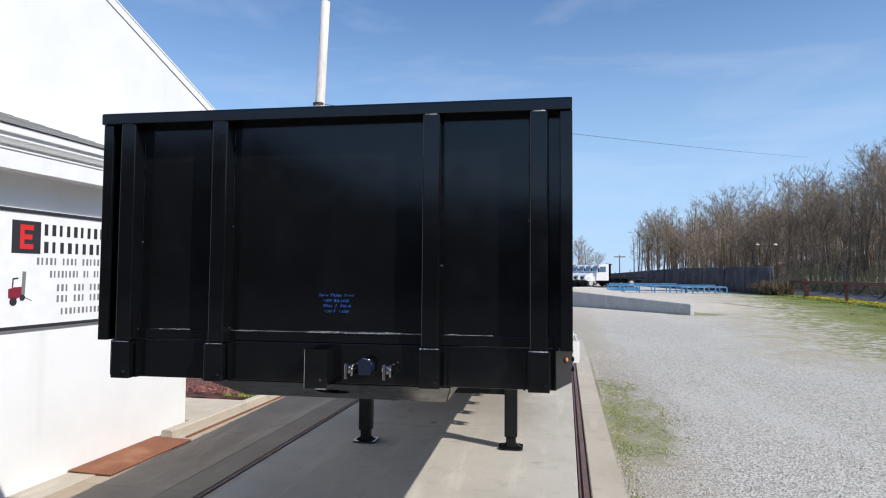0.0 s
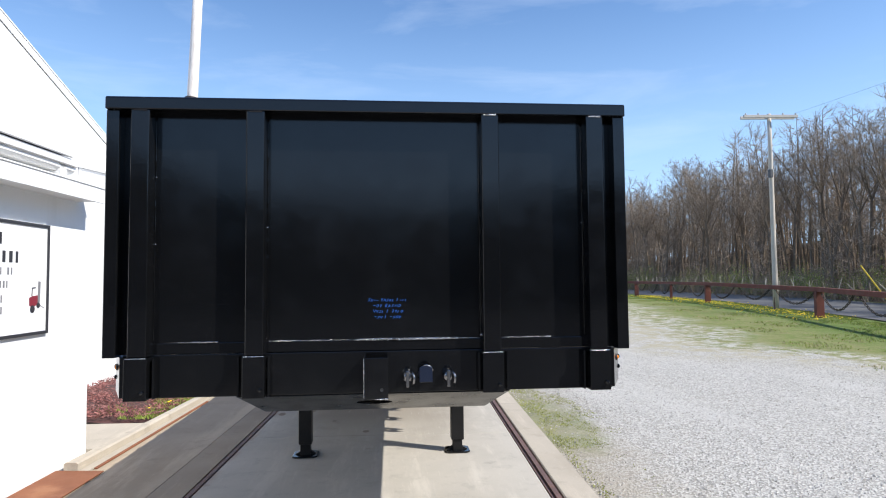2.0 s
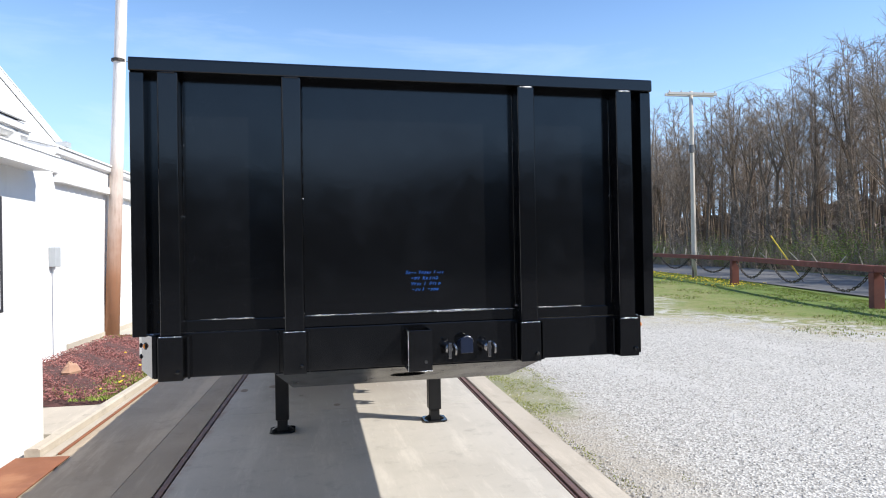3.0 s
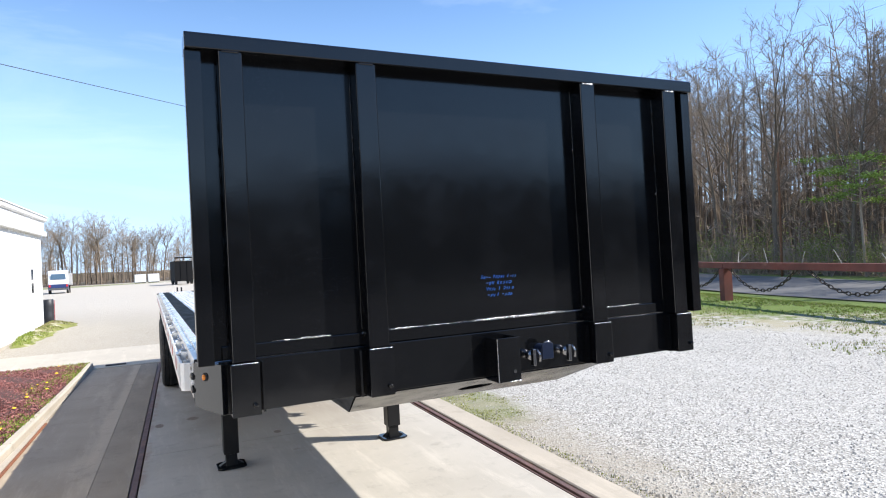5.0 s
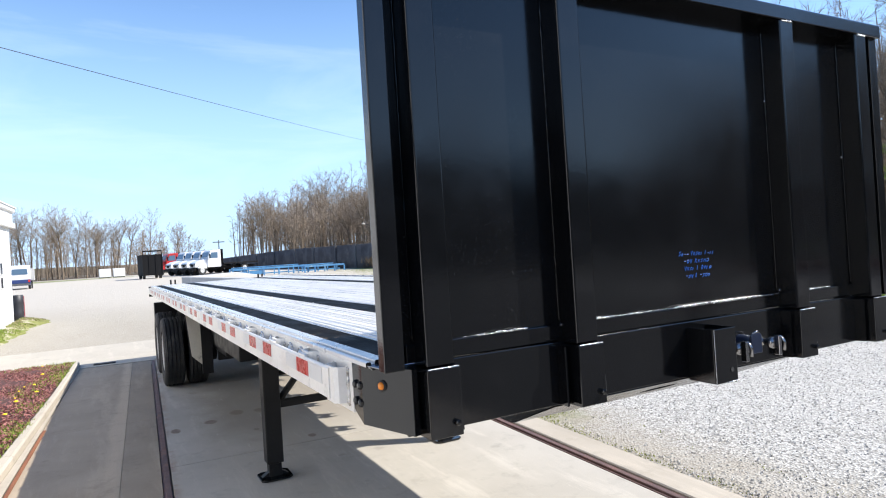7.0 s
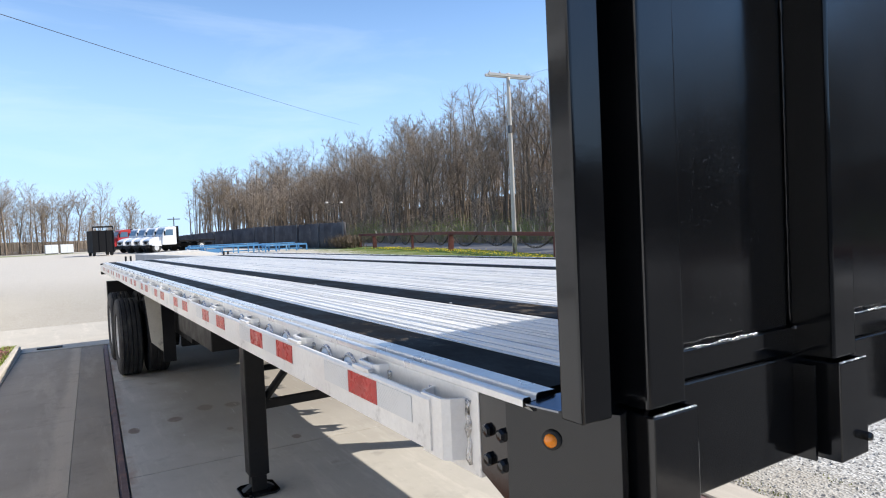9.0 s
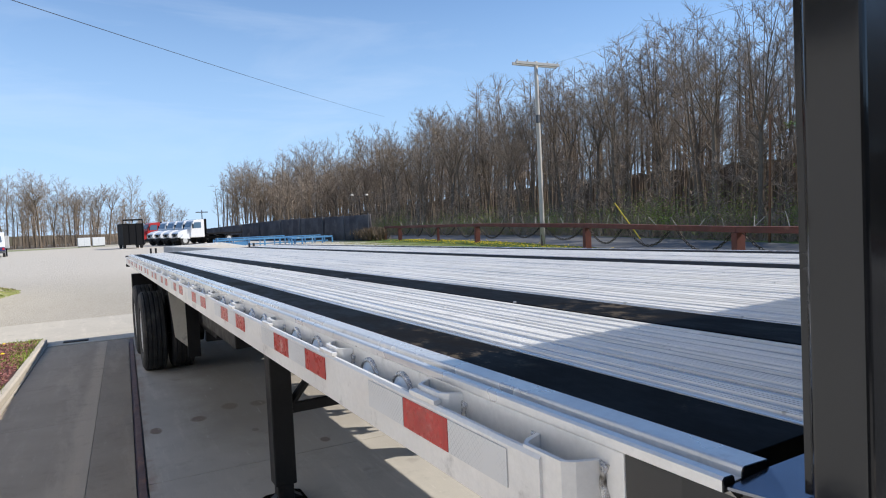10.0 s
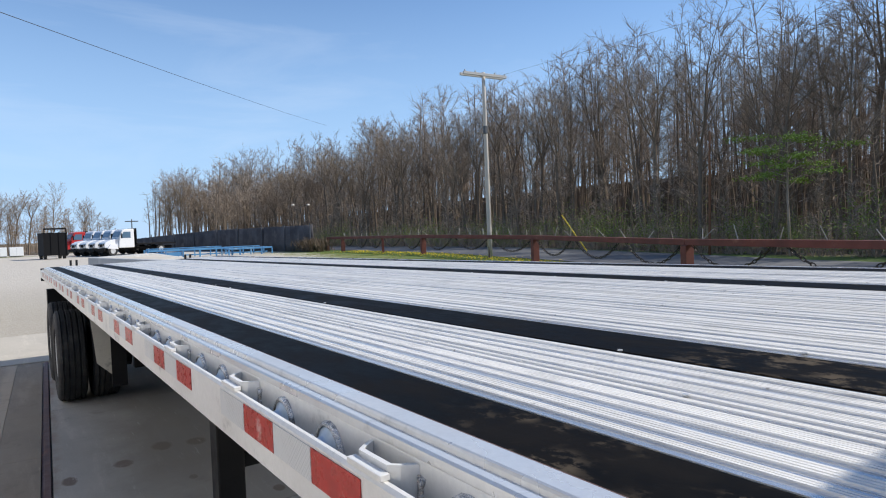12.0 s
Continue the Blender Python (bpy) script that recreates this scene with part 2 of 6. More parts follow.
def concrete(name, a, b, stain=(0.16, 0.145, 0.13), drips=False, seam=False):
    n = Nodes(name)
    col = n.mix(n.band(n.noise(1.1, 6.0, 0.6), 0.3, 0.7), a, b)
    col = n.mix(n.band(n.noise(0.45, 7.0, 0.65, n.stretch(n.pos, 2.2, 0.6, 1.0)), 0.5, 0.72, 0.0, 0.55), col, stain)
    worn = n.band(n.noise(1.6, 8.0, 0.7, n.stretch(n.pos, 2.6, 0.35, 1.0)), 0.50, 0.66, 0.0, 0.5)
    col = n.mix(worn, col, tuple(min(c * 1.3, 0.8) for c in a))
    oil = n.band(n.noise(2.3, 4.0, 0.5), 0.66, 0.74, 0.0, 0.5)
    col = n.mix(oil, col, tuple(c * 0.42 for c in a))
    if drips:
        # rusty drops under the trailer
        x, y, z = n.xyz()
        torn = n.math("MULTIPLY", n.math("SUBTRACT", n.noise(16.0, 5.0, 0.7), 0.5), 1.3)
        for cx, cy, rx, ry in ((-1.36, 8.70, 0.05, 0.10), (-0.99, 8.84, 0.07, 0.09), (-0.67, 9.09, 0.08, 0.12), (-0.41, 9.02, 0.08, 0.10), (-0.62, 8.2, 0.03, 0.05), (-0.2, 7.6, 0.04, 0.06)):
            dx = n.math("DIVIDE", n.math("SUBTRACT", x, cx), rx)
            dy = n.math("DIVIDE", n.math("SUBTRACT", y, cy), ry)
            d = n.math("ADD", n.math("ADD", n.math("MULTIPLY", dx, dx), n.math("MULTIPLY", dy, dy)), torn)
            col = n.mix(n.band(d, 0.5, 1.3, 0.85, 0.0), col, (0.12, 0.058, 0.028))
    if seam:
        # pale band along the joint, stronger farther down the lane, with a ragged edge
        x, y, z = n.xyz()
        u = n.math("SUBTRACT", x, n.math("MULTIPLY", n.math("SUBTRACT", y, 5.0), 0.0384))
        u = n.math("ADD", u, n.math("MULTIPLY", n.math("SUBTRACT", n.noise(2.2, 6.0, 0.65, n.stretch(n.pos, 1.0, 0.4, 1.0)), 0.5), 0.22))
        band = n.math("MULTIPLY", n.band(u, -2.16, -2.06), n.band(u, -1.98, -1.90, 1.0, 0.0))
        col = n.mix(n.math("MULTIPLY", n.math("MULTIPLY", band, n.band(y, 5.5, 9.5, 0.25, 1.0)), 0.5), col, tuple(min(c * 1.6, 0.8) for c in a))
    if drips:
        # darker brown along the lane's middle under the trailer, ragged at the edges
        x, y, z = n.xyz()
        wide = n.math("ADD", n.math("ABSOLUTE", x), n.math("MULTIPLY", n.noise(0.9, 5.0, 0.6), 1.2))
        darkened = n.math("MULTIPLY", n.band(wide, 1.2, 1.9, 1.0, 0.0), n.band(n.math("ADD", y, n.noise(0.7, 4.0)), 6.5, 9.5))
        col = n.mix(n.math("MULTIPLY", darkened, 0.7), col, (0.19, 0.155, 0.115))
        off = n.math("SUBTRACT", n.math("ADD", x, n.math("MULTIPLY", n.noise(4.0, 6.0, 0.7), 0.10)), n.math("MULTIPLY", n.math("SUBTRACT", y, 5.0), 0.0384))
        bleed = n.math("MULTIPLY", n.band(off, -1.56, -1.46, 0.7, 0.0), n.band(n.noise(1.3, 6.0, 0.7), 0.4, 0.6))
        col = n.mix(bleed, col, (0.27, 0.14, 0.08))
    scratch = n.band(n.noise(9.0, 8.0, 0.8, n.stretch(n.pos, 3.0, 0.25, 1.0)), 0.58, 0.66, 0.0, 0.35)
    col = n.mix(scratch, col, tuple(min(c * 1.45, 0.8) for c in a))
    blot = n.band(n.noise(3.7, 9.0, 0.75), 0.52, 0.68, 0.0, 0.4)
    col = n.mix(blot, col, tuple(c * 0.6 for c in b))
    fine = n.noise(130.0, 4.0, 0.7)
    col = n.mix(n.band(fine, 0.3, 0.7, 0.0, 0.3), col, tuple(c * 0.6 for c in a))
    rnd = n.t.nodes.new("ShaderNodeObjectInfo").outputs["Random"]
    col = n.mix(n.math("MULTIPLY", rnd, 0.22), col, tuple(c * 0.62 for c in a))
    n.bump(fine, 0.25, 0.003)
    return n.done(col, 0.85)


def bark(name, a, b):
    n = Nodes(name)
    v = n.stretch(n.local(), 9.0, 9.0, 1.3)
    g = n.noise(2.0, 6.0, 0.7, v)
    col = n.mix(n.band(g, 0.3, 0.7), a, b)
    rnd = n.t.nodes.new("ShaderNodeObjectInfo").outputs["Random"]
    col = n.mix(n.math("MULTIPLY", rnd, 0.55), col, tuple(c * 0.45 for c in a))
    n.bump(g, 0.5, 0.03)
    return n.done(col, 0.95, Specular_IOR_Level=0.05)


def siding():
    n = Nodes("white_steel_siding")
    col = n.mix(n.band(n.noise(0.8, 5.0, 0.6), 0.35, 0.7), (0.80, 0.80, 0.79), (0.74, 0.74, 0.73))
    streak = n.band(n.noise(3.0, 5.0, 0.6, n.stretch(n.pos, 1.0, 1.0, 0.12)), 0.55, 0.8, 0.0, 0.35)
    col = n.mix(streak, col, (0.62, 0.61, 0.58))
    n.bump(n.noise(25.0, 3.0), 0.05, 0.003)
    return n.done(col, 0.55)


def leaf(name, a, b):
    n = Nodes(name)
    col = n.mix(n.island, a, b)
    col = n.mix(n.band(n.noise(0.8, 4.0), 0.3, 0.7, 0.0, 0.5), col, tuple(c * 0.5 for c in a))
    return n.done(col, 0.7, Specular_IOR_Level=0.15)


def chips(name, a, b, c, rough=0.95):
    n = Nodes(name)
    col = n.mix(n.island, a, b)
    col = n.mix(n.band(n.noise(1.4, 5.0, 0.6), 0.45, 0.7, 0.0, 0.7), col, c)
    n.bump(n.noise(90.0, 4.0), 0.3, 0.004)
    return n.done(col, rough)


def dash_paint():
    """Black anti-slip paint on the nailing strips, rubbed through in places."""
    n = Nodes("black_strip_paint")
    g = n.noise(7.0, 8.0, 0.7, n.stretch(n.pos, 1.6, 0.8, 1.0))
    col = n.mix(n.band(g, 0.35, 0.7), (0.0035, 0.0035, 0.0035), (0.011, 0.0098, 0.009))
    rub = n.math("MULTIPLY", n.band(n.noise(1.1, 3.0), 0.58, 0.66), n.band(n.noise(11.0, 7.0, 0.7), 0.52, 0.6, 0.0, 0.22))
    x, y, z = n.xyz()
    fresh = n.math("MULTIPLY", n.band(y, 3.55, 3.75), n.band(y, 4.0, 4.25, 1.0, 0.0))
    flakes = n.band(n.noise(26.0, 6.0, 0.7, n.stretch(n.pos, 1.3, 0.8, 1.0)), 0.50, 0.58, 0.0, 0.42)
    rub = n.math("MAXIMUM", rub, n.math("MULTIPLY", n.math("MULTIPLY", fresh, flakes), n.band(n.noise(6.0, 3.0), 0.46, 0.6)))
    col = n.mix(rub, col, (0.19, 0.15, 0.105))
    n.bump(g, 0.25, 0.003)
    return n.done(col, n.band(g, 0.3, 0.7, 0.45, 0.65), Specular_IOR_Level=0.03)


M_BLACK = black_paint()
M_PANEL = black_paint("black_gloss_panel_with_grit", True)
M_DECK = aluminium_deck()
M_CHANNEL = aluminium_channel()
M_STRIP = dash_paint()
M_COVER = surf("bright_steel_sheet", (0.24, 0.25, 0.28), (0.17, 0.18, 0.20), 9.0, 0.16, 0.9, 0.1, 60.0, 0.002)
M_LIPALU = surf("deck_edge_aluminium", (0.80, 0.79, 0.77), (0.68, 0.675, 0.66), 3.0, 0.30, 0.52, 0.06, 90.0, 0.002, stain=(0.36, 0.35, 0.33), stain_scale=7.0, stain_lo=0.62, stain_hi=0.8)
M_RAILALU = surf("side_rail_aluminium", (0.86, 0.84, 0.80), (0.75, 0.735, 0.705), 2.6, 0.42, 0.22, 0.08, 90.0, 0.002, stain=(0.40, 0.385, 0.36), stain_scale=11.0, stain_lo=0.56, stain_hi=0.76)
M_BLUISH = surf("galvanised_rope_spool", (0.62, 0.70, 0.76), (0.72, 0.76, 0.80), 9.0, 0.45, 0.3, 0.1, 90.0, 0.002, stain=(0.25, 0.22, 0.19), stain_scale=9.0)
M_WELD = surf("raw_weld_bead", (0.82, 0.81, 0.80), (0.40, 0.39, 0.38), 60.0, 0.22, 1.0, 0.8, 140.0, 0.006, stain=(0.10, 0.09, 0.08), stain_scale=30.0)
M_RED = surf("red_reflective_tape", (0.52, 0.022, 0.018), (0.38, 0.02, 0.016), 20.0, 0.3, 0.0, 0.15, 160.0, 0.002, stain=(0.62, 0.30, 0.27), stain_scale=16.0, stain_lo=0.62, stain_hi=0.72)


def prismatic_tape():
    """Grey-white reflective tape with its diamond grid and scuffs."""
    n = Nodes("white_reflective_tape")
    x, y, z = n.xyz()
    lines = None
    for s in (1.0, -1.0):
        wave = n.math("ABSOLUTE", n.math("SINE", n.math("MULTIPLY", n.math("ADD", y, n.math("MULTIPLY", z, s)), 330.0)))
        edge = n.band(wave, 0.0, 0.35, 1.0, 0.0)
        lines = edge if lines is None else n.math("MAXIMUM", lines, edge)
    worn = n.band(n.noise(9.0, 6.0, 0.7), 0.40, 0.62)
    col = n.mix(n.math("MULTIPLY", lines, n.math("MULTIPLY", worn, 0.7)), (0.66, 0.665, 0.66), (0.36, 0.37, 0.37))
    col = n.mix(n.band(n.noise(22.0, 6.0, 0.7), 0.58, 0.7, 0.0, 0.8), col, (0.74, 0.73, 0.70))
    return n.done(col, 0.38, 0.1)


M_SILVER = prismatic_tape()
M_TYRE = surf("tyre_rubber", (0.018, 0.018, 0.019), (0.034, 0.033, 0.032), 6.0, 0.78, 0.0, 0.3, 70.0, 0.003, stain=(0.075, 0.07, 0.062), stain_scale=3.0)
M_RIM = surf("white_painted_wheel", (0.62, 0.62, 0.61), (0.48, 0.48, 0.47), 6.0, 0.45, 0.1, 0.1, 60.0, 0.002, stain=(0.22, 0.17, 0.13), stain_scale=6.0)
M_CHASSIS = surf("chassis_black_paint", (0.012, 0.012, 0.013), (0.02, 0.02, 0.02), 3.0, 0.42, 0.0, 0.2, 45.0, 0.003, stain=(0.04, 0.033, 0.027), stain_scale=4.0, Specular_IOR_Level=0.2)
M_PAN = surf("pan_black_paint", (0.006, 0.006, 0.0065), (0.012, 0.0115, 0.011), 3.0, 0.22, 0.0, 0.1, 45.0, 0.002, Specular_IOR_Level=0.16)
M_RUBBER = surf("flap_rubber", (0.02, 0.02, 0.02), (0.03, 0.03, 0.03), 4.0, 0.7, 0.0, 0.2, 50.0, 0.002)
M_FLAP = surf("pale_flap_plate", (0.72, 0.68, 0.58), (0.62, 0.58, 0.49), 4.0, 0.5, 0.0, 0.2, 50.0, 0.002, stain=(0.20, 0.18, 0.15), stain_scale=5.0)
M_AMBER = flat_colour("amber_lens", (0.80, 0.24, 0.015), 0.18)
M_SCREW = flat_colour("dull_zinc_screw", (0.62, 0.62, 0.61), 0.4, 0.5)
M_CHROME = flat_colour("bright_metal", (0.30, 0.30, 0.31), 0.2, 1.0)
M_BLUECAP = flat_colour("blue_connector_plastic", (0.006, 0.012, 0.032), 0.35)
M_INK = flat_colour("blue_paint_marker", (0.03, 0.16, 0.60), 0.5)
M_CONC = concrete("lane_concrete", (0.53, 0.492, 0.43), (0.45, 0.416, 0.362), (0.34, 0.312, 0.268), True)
M_CONC_OLD = concrete("old_lane_concrete", (0.435, 0.348, 0.252), (0.36, 0.288, 0.208), (0.245, 0.185, 0.125), seam=True)
M_CONC_DARK = concrete("worn_strip_concrete", (0.385, 0.31, 0.228), (0.315, 0.252, 0.185))
M_KERB = concrete("kerb_concrete", (0.52, 0.46, 0.375), (0.45, 0.395, 0.32), (0.34, 0.29, 0.22))
M_APRON = concrete("apron_concrete", (0.50, 0.455, 0.38), (0.45, 0.41, 0.345), (0.42, 0.385, 0.32))
M_BARRIER = concrete("barrier_concrete", (0.50, 0.50, 0.49), (0.42, 0.42, 0.415), (0.33, 0.33, 0.32))
M_RUST = surf("rusted_steel", (0.19, 0.115, 0.10), (0.13, 0.082, 0.075), 5.0, 0.7, 0.2, 0.5, 70.0, 0.004, stain=(0.26, 0.125, 0.08), stain_scale=3.0)
M_PLATE = surf("rusted_plate", (0.27, 0.105, 0.05), (0.20, 0.075, 0.038), 2.0, 0.85, 0.1, 0.4, 60.0, 0.003, stain=(0.33, 0.15, 0.075), stain_scale=1.5)
M_FENCE = surf("barn_red_fence_paint", (0.20, 0.055, 0.038), (0.13, 0.042, 0.032), 1.6, 0.75, 0.0, 0.4, 40.0, 0.006, stain=(0.27, 0.115, 0.08), stain_scale=2.4)
M_CHAIN = surf("weathered_chain", (0.055, 0.05, 0.046), (0.085, 0.06, 0.045), 6.0, 0.6, 0.6, 0.3, 60.0, 0.003)
M_GROUND = gravel_ground()
M_STONE = chips("limestone_chips", (0.28, 0.262, 0.232), (0.58, 0.555, 0.51), (0.46, 0.435, 0.39))
M_MULCH = chips("red_mulch_chips", (0.20, 0.07, 0.065), (0.38, 0.17, 0.15), (0.25, 0.13, 0.115))
M_BEDSOIL = surf("mulch_soil", (0.10, 0.038, 0.034), (0.065, 0.03, 0.026), 4.0, 0.95, 0.0, 0.7, 45.0, 0.02, stain=(0.16, 0.075, 0.06), stain_scale=3.0)
M_ROAD = surf("asphalt_road", (0.115, 0.115, 0.118), (0.15, 0.148, 0.145), 0.8, 0.9, 0.0, 0.4, 80.0, 0.004, stain=(0.19, 0.185, 0.175), stain_scale=0.5)
M_SIDING = siding()
M_TRIM = flat_colour("white_trim_paint", (0.80, 0.80, 0.79), 0.45)
M_SHINGLE = surf("grey_shingles", (0.30, 0.30, 0.30), (0.22, 0.22, 0.225), 6.0, 0.9, 0.0, 0.5, 60.0, 0.004, per_piece=0.4)
M_SIGNWHITE = flat_colour("sign_white", (0.82, 0.82, 0.82), 0.4)
M_SIGNBLACK = flat_colour("sign_black", (0.03, 0.03, 0.035), 0.4)
M_SIGNGREY = flat_colour("sign_grey", (0.20, 0.20, 0.21), 0.4)
M_SIGNRED = flat_colour("sign_red", (0.62, 0.03, 0.03), 0.4)
M_SIGNDARKRED = flat_colour("sign_dark_red", (0.22, 0.02, 0.035), 0.4)
M_GREYBOX = flat_colour("grey_meter_box", (0.42, 0.44, 0.45), 0.5)
M_DARKGLASS = flat_colour("dark_window_glass", (0.02, 0.025, 0.03), 0.12, Specular_IOR_Level=0.2)
# truck glass with the blue of mirrored sky put into its base colour
M_TRUCKGLASS = flat_colour("sky_toned_truck_glass", (0.10, 0.17, 0.25), 0.1, Specular_IOR_Level=0.5)
M_REDWOOD = bark("brown_pole_wood", (0.27, 0.125, 0.065), (0.36, 0.20, 0.12))
M_GREYPOLE = bark("grey_pole_wood", (0.72, 0.65, 0.56), (0.56, 0.50, 0.43))
M_DARKPOLE = flat_colour("dark_grey_pole", (0.085, 0.09, 0.10), 0.6)
M_ARM = bark("bleached_crossarm_wood", (0.84, 0.80, 0.74), (0.72, 0.68, 0.61))
M_WIRE = flat_colour("black_cable", (0.03, 0.03, 0.033), 0.6)
M_YELLOW = flat_colour("yellow_guy_guard", (0.75, 0.52, 0.03), 0.5)
M_BARK = bark("grey_brown_bark", (0.30, 0.236, 0.176), (0.165, 0.128, 0.094))
M_TWIG = bark("twig_bark", (0.50, 0.405, 0.315), (0.34, 0.268, 0.204))
M_SPRING = leaf("spring_leaves", (0.22, 0.33, 0.05), (0.36, 0.45, 0.11))
M_SHRUB = leaf("shrub_leaves", (0.20, 0.27, 0.05), (0.38, 0.41, 0.12))
M_GRASS = leaf("grass_blades", (0.18, 0.26, 0.04), (0.34, 0.38, 0.095))
M_BANK = surf("patchy_turf", (0.17, 0.20, 0.05), (0.30, 0.29, 0.11), 6.0, 0.95, 0.0, 0.6, 40.0, 0.02, stain=(0.46, 0.42, 0.32), stain_scale=1.6, stain_lo=0.48, stain_hi=0.62, Specular_IOR_Level=0.1)
M_STRAW = leaf("straw_blades", (0.36, 0.30, 0.16), (0.46, 0.40, 0.24))
M_MOSS = leaf("kerb_moss", (0.26, 0.30, 0.06), (0.42, 0.42, 0.15))
M_DANDY = flat_colour("dandelion_yellow", (0.85, 0.62, 0.02), 0.7)
M_DRYGRASS = leaf("dry_grass", (0.24, 0.175, 0.115), (0.15, 0.11, 0.078))
M_TARP = surf("dark_tarp_fabric", (0.085, 0.078, 0.08), (0.15, 0.14, 0.14), 0.7, 0.8, 0.0, 0.3, 8.0, 0.03, stain=(0.22, 0.19, 0.175), stain_scale=0.6, Specular_IOR_Level=0.1)
M_BLUESTEEL = surf("blue_painted_steel", (0.06, 0.20, 0.40), (0.10, 0.30, 0.52), 1.0, 0.55, 0.0, 0.2, 20.0, 0.003, stain=(0.28, 0.40, 0.48), stain_scale=1.5)
M_TRUCKWHITE = flat_colour("truck_white_paint", (0.80, 0.80, 0.80), 0.25)
M_TRUCKRED = flat_colour("truck_red_paint", (0.46, 0.035, 0.035), 0.3)
M_TRUCKDARK = flat_colour("dark_machine_paint", (0.010, 0.010, 0.011), 0.7, Specular_IOR_Level=0.15)
M_TRUCKBLUE = flat_colour("navy_paint", (0.03, 0.05, 0.16), 0.35)
M_ROCK = surf("tan_rock", (0.48, 0.30, 0.20), (0.38, 0.22, 0.15), 5.0, 0.9, 0.0, 0.5, 30.0, 0.01)
M_BIN = flat_colour("dark_bin_plastic", (0.03, 0.03, 0.034), 0.5)
M_BINRED = flat_colour("red_post_paint", (0.40, 0.03, 0.05), 0.5)


# ---- mesh building ----
class Geo:
    """Collects vertices and faces for one mesh."""

    def __init__(self):
        self.v, self.f = [], []

    def add(self, verts, faces):
        k = len(self.v)
        self.v += [tuple(p) for p in verts]
        self.f += [tuple(i + k for i in q) for q in faces]
        return self

    def box(self, x0, x1, y0, y1, z0, z1, m=None):
        pts = [Vector((x, y, z)) for z in (z0, z1) for y in (y0, y1) for x in (x0, x1)]
        if m:
            pts = [m @ p for p in pts]
        return self.add(pts, [(0, 2, 3, 1), (4, 5, 7, 6), (0, 1, 5, 4), (2, 6, 7, 3), (0, 4, 6, 2), (1, 3, 7, 5)])

    def tube(self, pts, radii, n=6, caps=True):
        pts = [Vector(p) for p in pts]
        if not isinstance(radii, (list, tuple)):
            radii = [radii] * len(pts)
        verts, faces = [], []
        side = None
        for i, p in enumerate(pts):
            d = (pts[min(i + 1, len(pts) - 1)] - pts[max(i - 1, 0)]).normalized()
            if side is None:
                side = d.orthogonal().normalized()
            else:
                side = (side - d * side.dot(d)).normalized()
            up = d.cross(side)
            for k in range(n):
                a = 2 * math.pi * k / n
                verts.append(p + (side * math.cos(a) + up * math.sin(a)) * radii[i])
        for i in range(len(pts) - 1):
            for k in range(n):
                q = (k + 1) % n
                faces.append((i * n + k, i * n + q, (i + 1) * n + q, (i + 1) * n + k))
        if caps:
            faces.append(tuple(range(n))[::-1])
            faces.append(tuple((len(pts) - 1) * n + k for k in range(n)))
        return self.add(verts, faces)

    def prism(self, poly, axis, a, b, m=None):
        """A flat outline pushed along an axis from a to b; the outline lists the two other coordinates in order."""
        def place(p, s):
            q = {"x": (s, p[0], p[1]), "y": (p[0], s, p[1]), "z": (p[0], p[1], s)}[axis]
            return m @ Vector(q) if m else Vector(q)
        n = len(poly)
        verts = [place(p, a) for p in poly] + [place(p, b) for p in poly]
        faces = [tuple(range(n))[::-1], tuple(range(n, 2 * n))] + [(i, (i + 1) % n, n + (i + 1) % n, n + i) for i in range(n)]
        return self.add(verts, faces)

    def lathe(self, profile, n, m):
        """A profile of (radius, height) turned round the local z axis."""
        verts, faces = [], []
        for r, h in profile:
            for k in range(n):
                a = 2 * math.pi * k / n
                verts.append(m @ Vector((r * math.cos(a), r * math.sin(a), h)))
        for i in range(len(profile) - 1):
            for k in range(n):
                q = (k + 1) % n
                faces.append((i * n + k, i * n + q, (i + 1) * n + q, (i + 1) * n + k))
        return self.add(verts, faces)

    def mesh(self, name, fix=True):
        me = bpy.data.meshes.new(name)
        me.from_pydata(self.v, [], self.f)
        if fix:
            bm = bmesh.new()
            bm.from_mesh(me)
            bmesh.ops.recalc_face_normals(bm, faces=bm.faces)
            bm.to_mesh(me)
            bm.free()
        me.update()
        return me


def part(name, geo, material, parent=None, label="", bevel=0.0, smooth=False, fix=True):
    """Links a Geo as one mesh object under a thing or part."""
    me = geo.mesh(name, fix)
    me.materials.append(material)
    if smooth:
        me.polygons.foreach_set("use_smooth", [True] * len(me.polygons))
    ob = new(name, me)
    if parent:
        ob.parent = parent
    if bevel:
        mod = ob.modifiers.new("edge", "BEVEL")
        mod.width, mod.segments, mod.limit_method = bevel, 2, "ANGLE"
    if label:
        tagged(ob, label)
    return ob


def thing(name, m=None, label="", category="", group="", kind=""):
    ob = new(name)
    ob.empty_display_size = 0.2
    if m:
        ob.matrix_basis = m
    return tagged(ob, label, category, group, kind)


def B(*args):
    return Geo().box(*args)


def smooth01(a, b, v):
    s = min(max((v - a) / (b - a), 0.0), 1.0)
    return s * s * (3 - 2 * s)


def land(x, y):
    """Height of the ground sheet."""
    return 0.36 * smooth01(14.0, 38.0, y) + 0.9 * smooth01(27.0, 60.0, x)


LANE = pose(0, 5, 0, 0, 0, -2.2)
rng = random.Random(7)


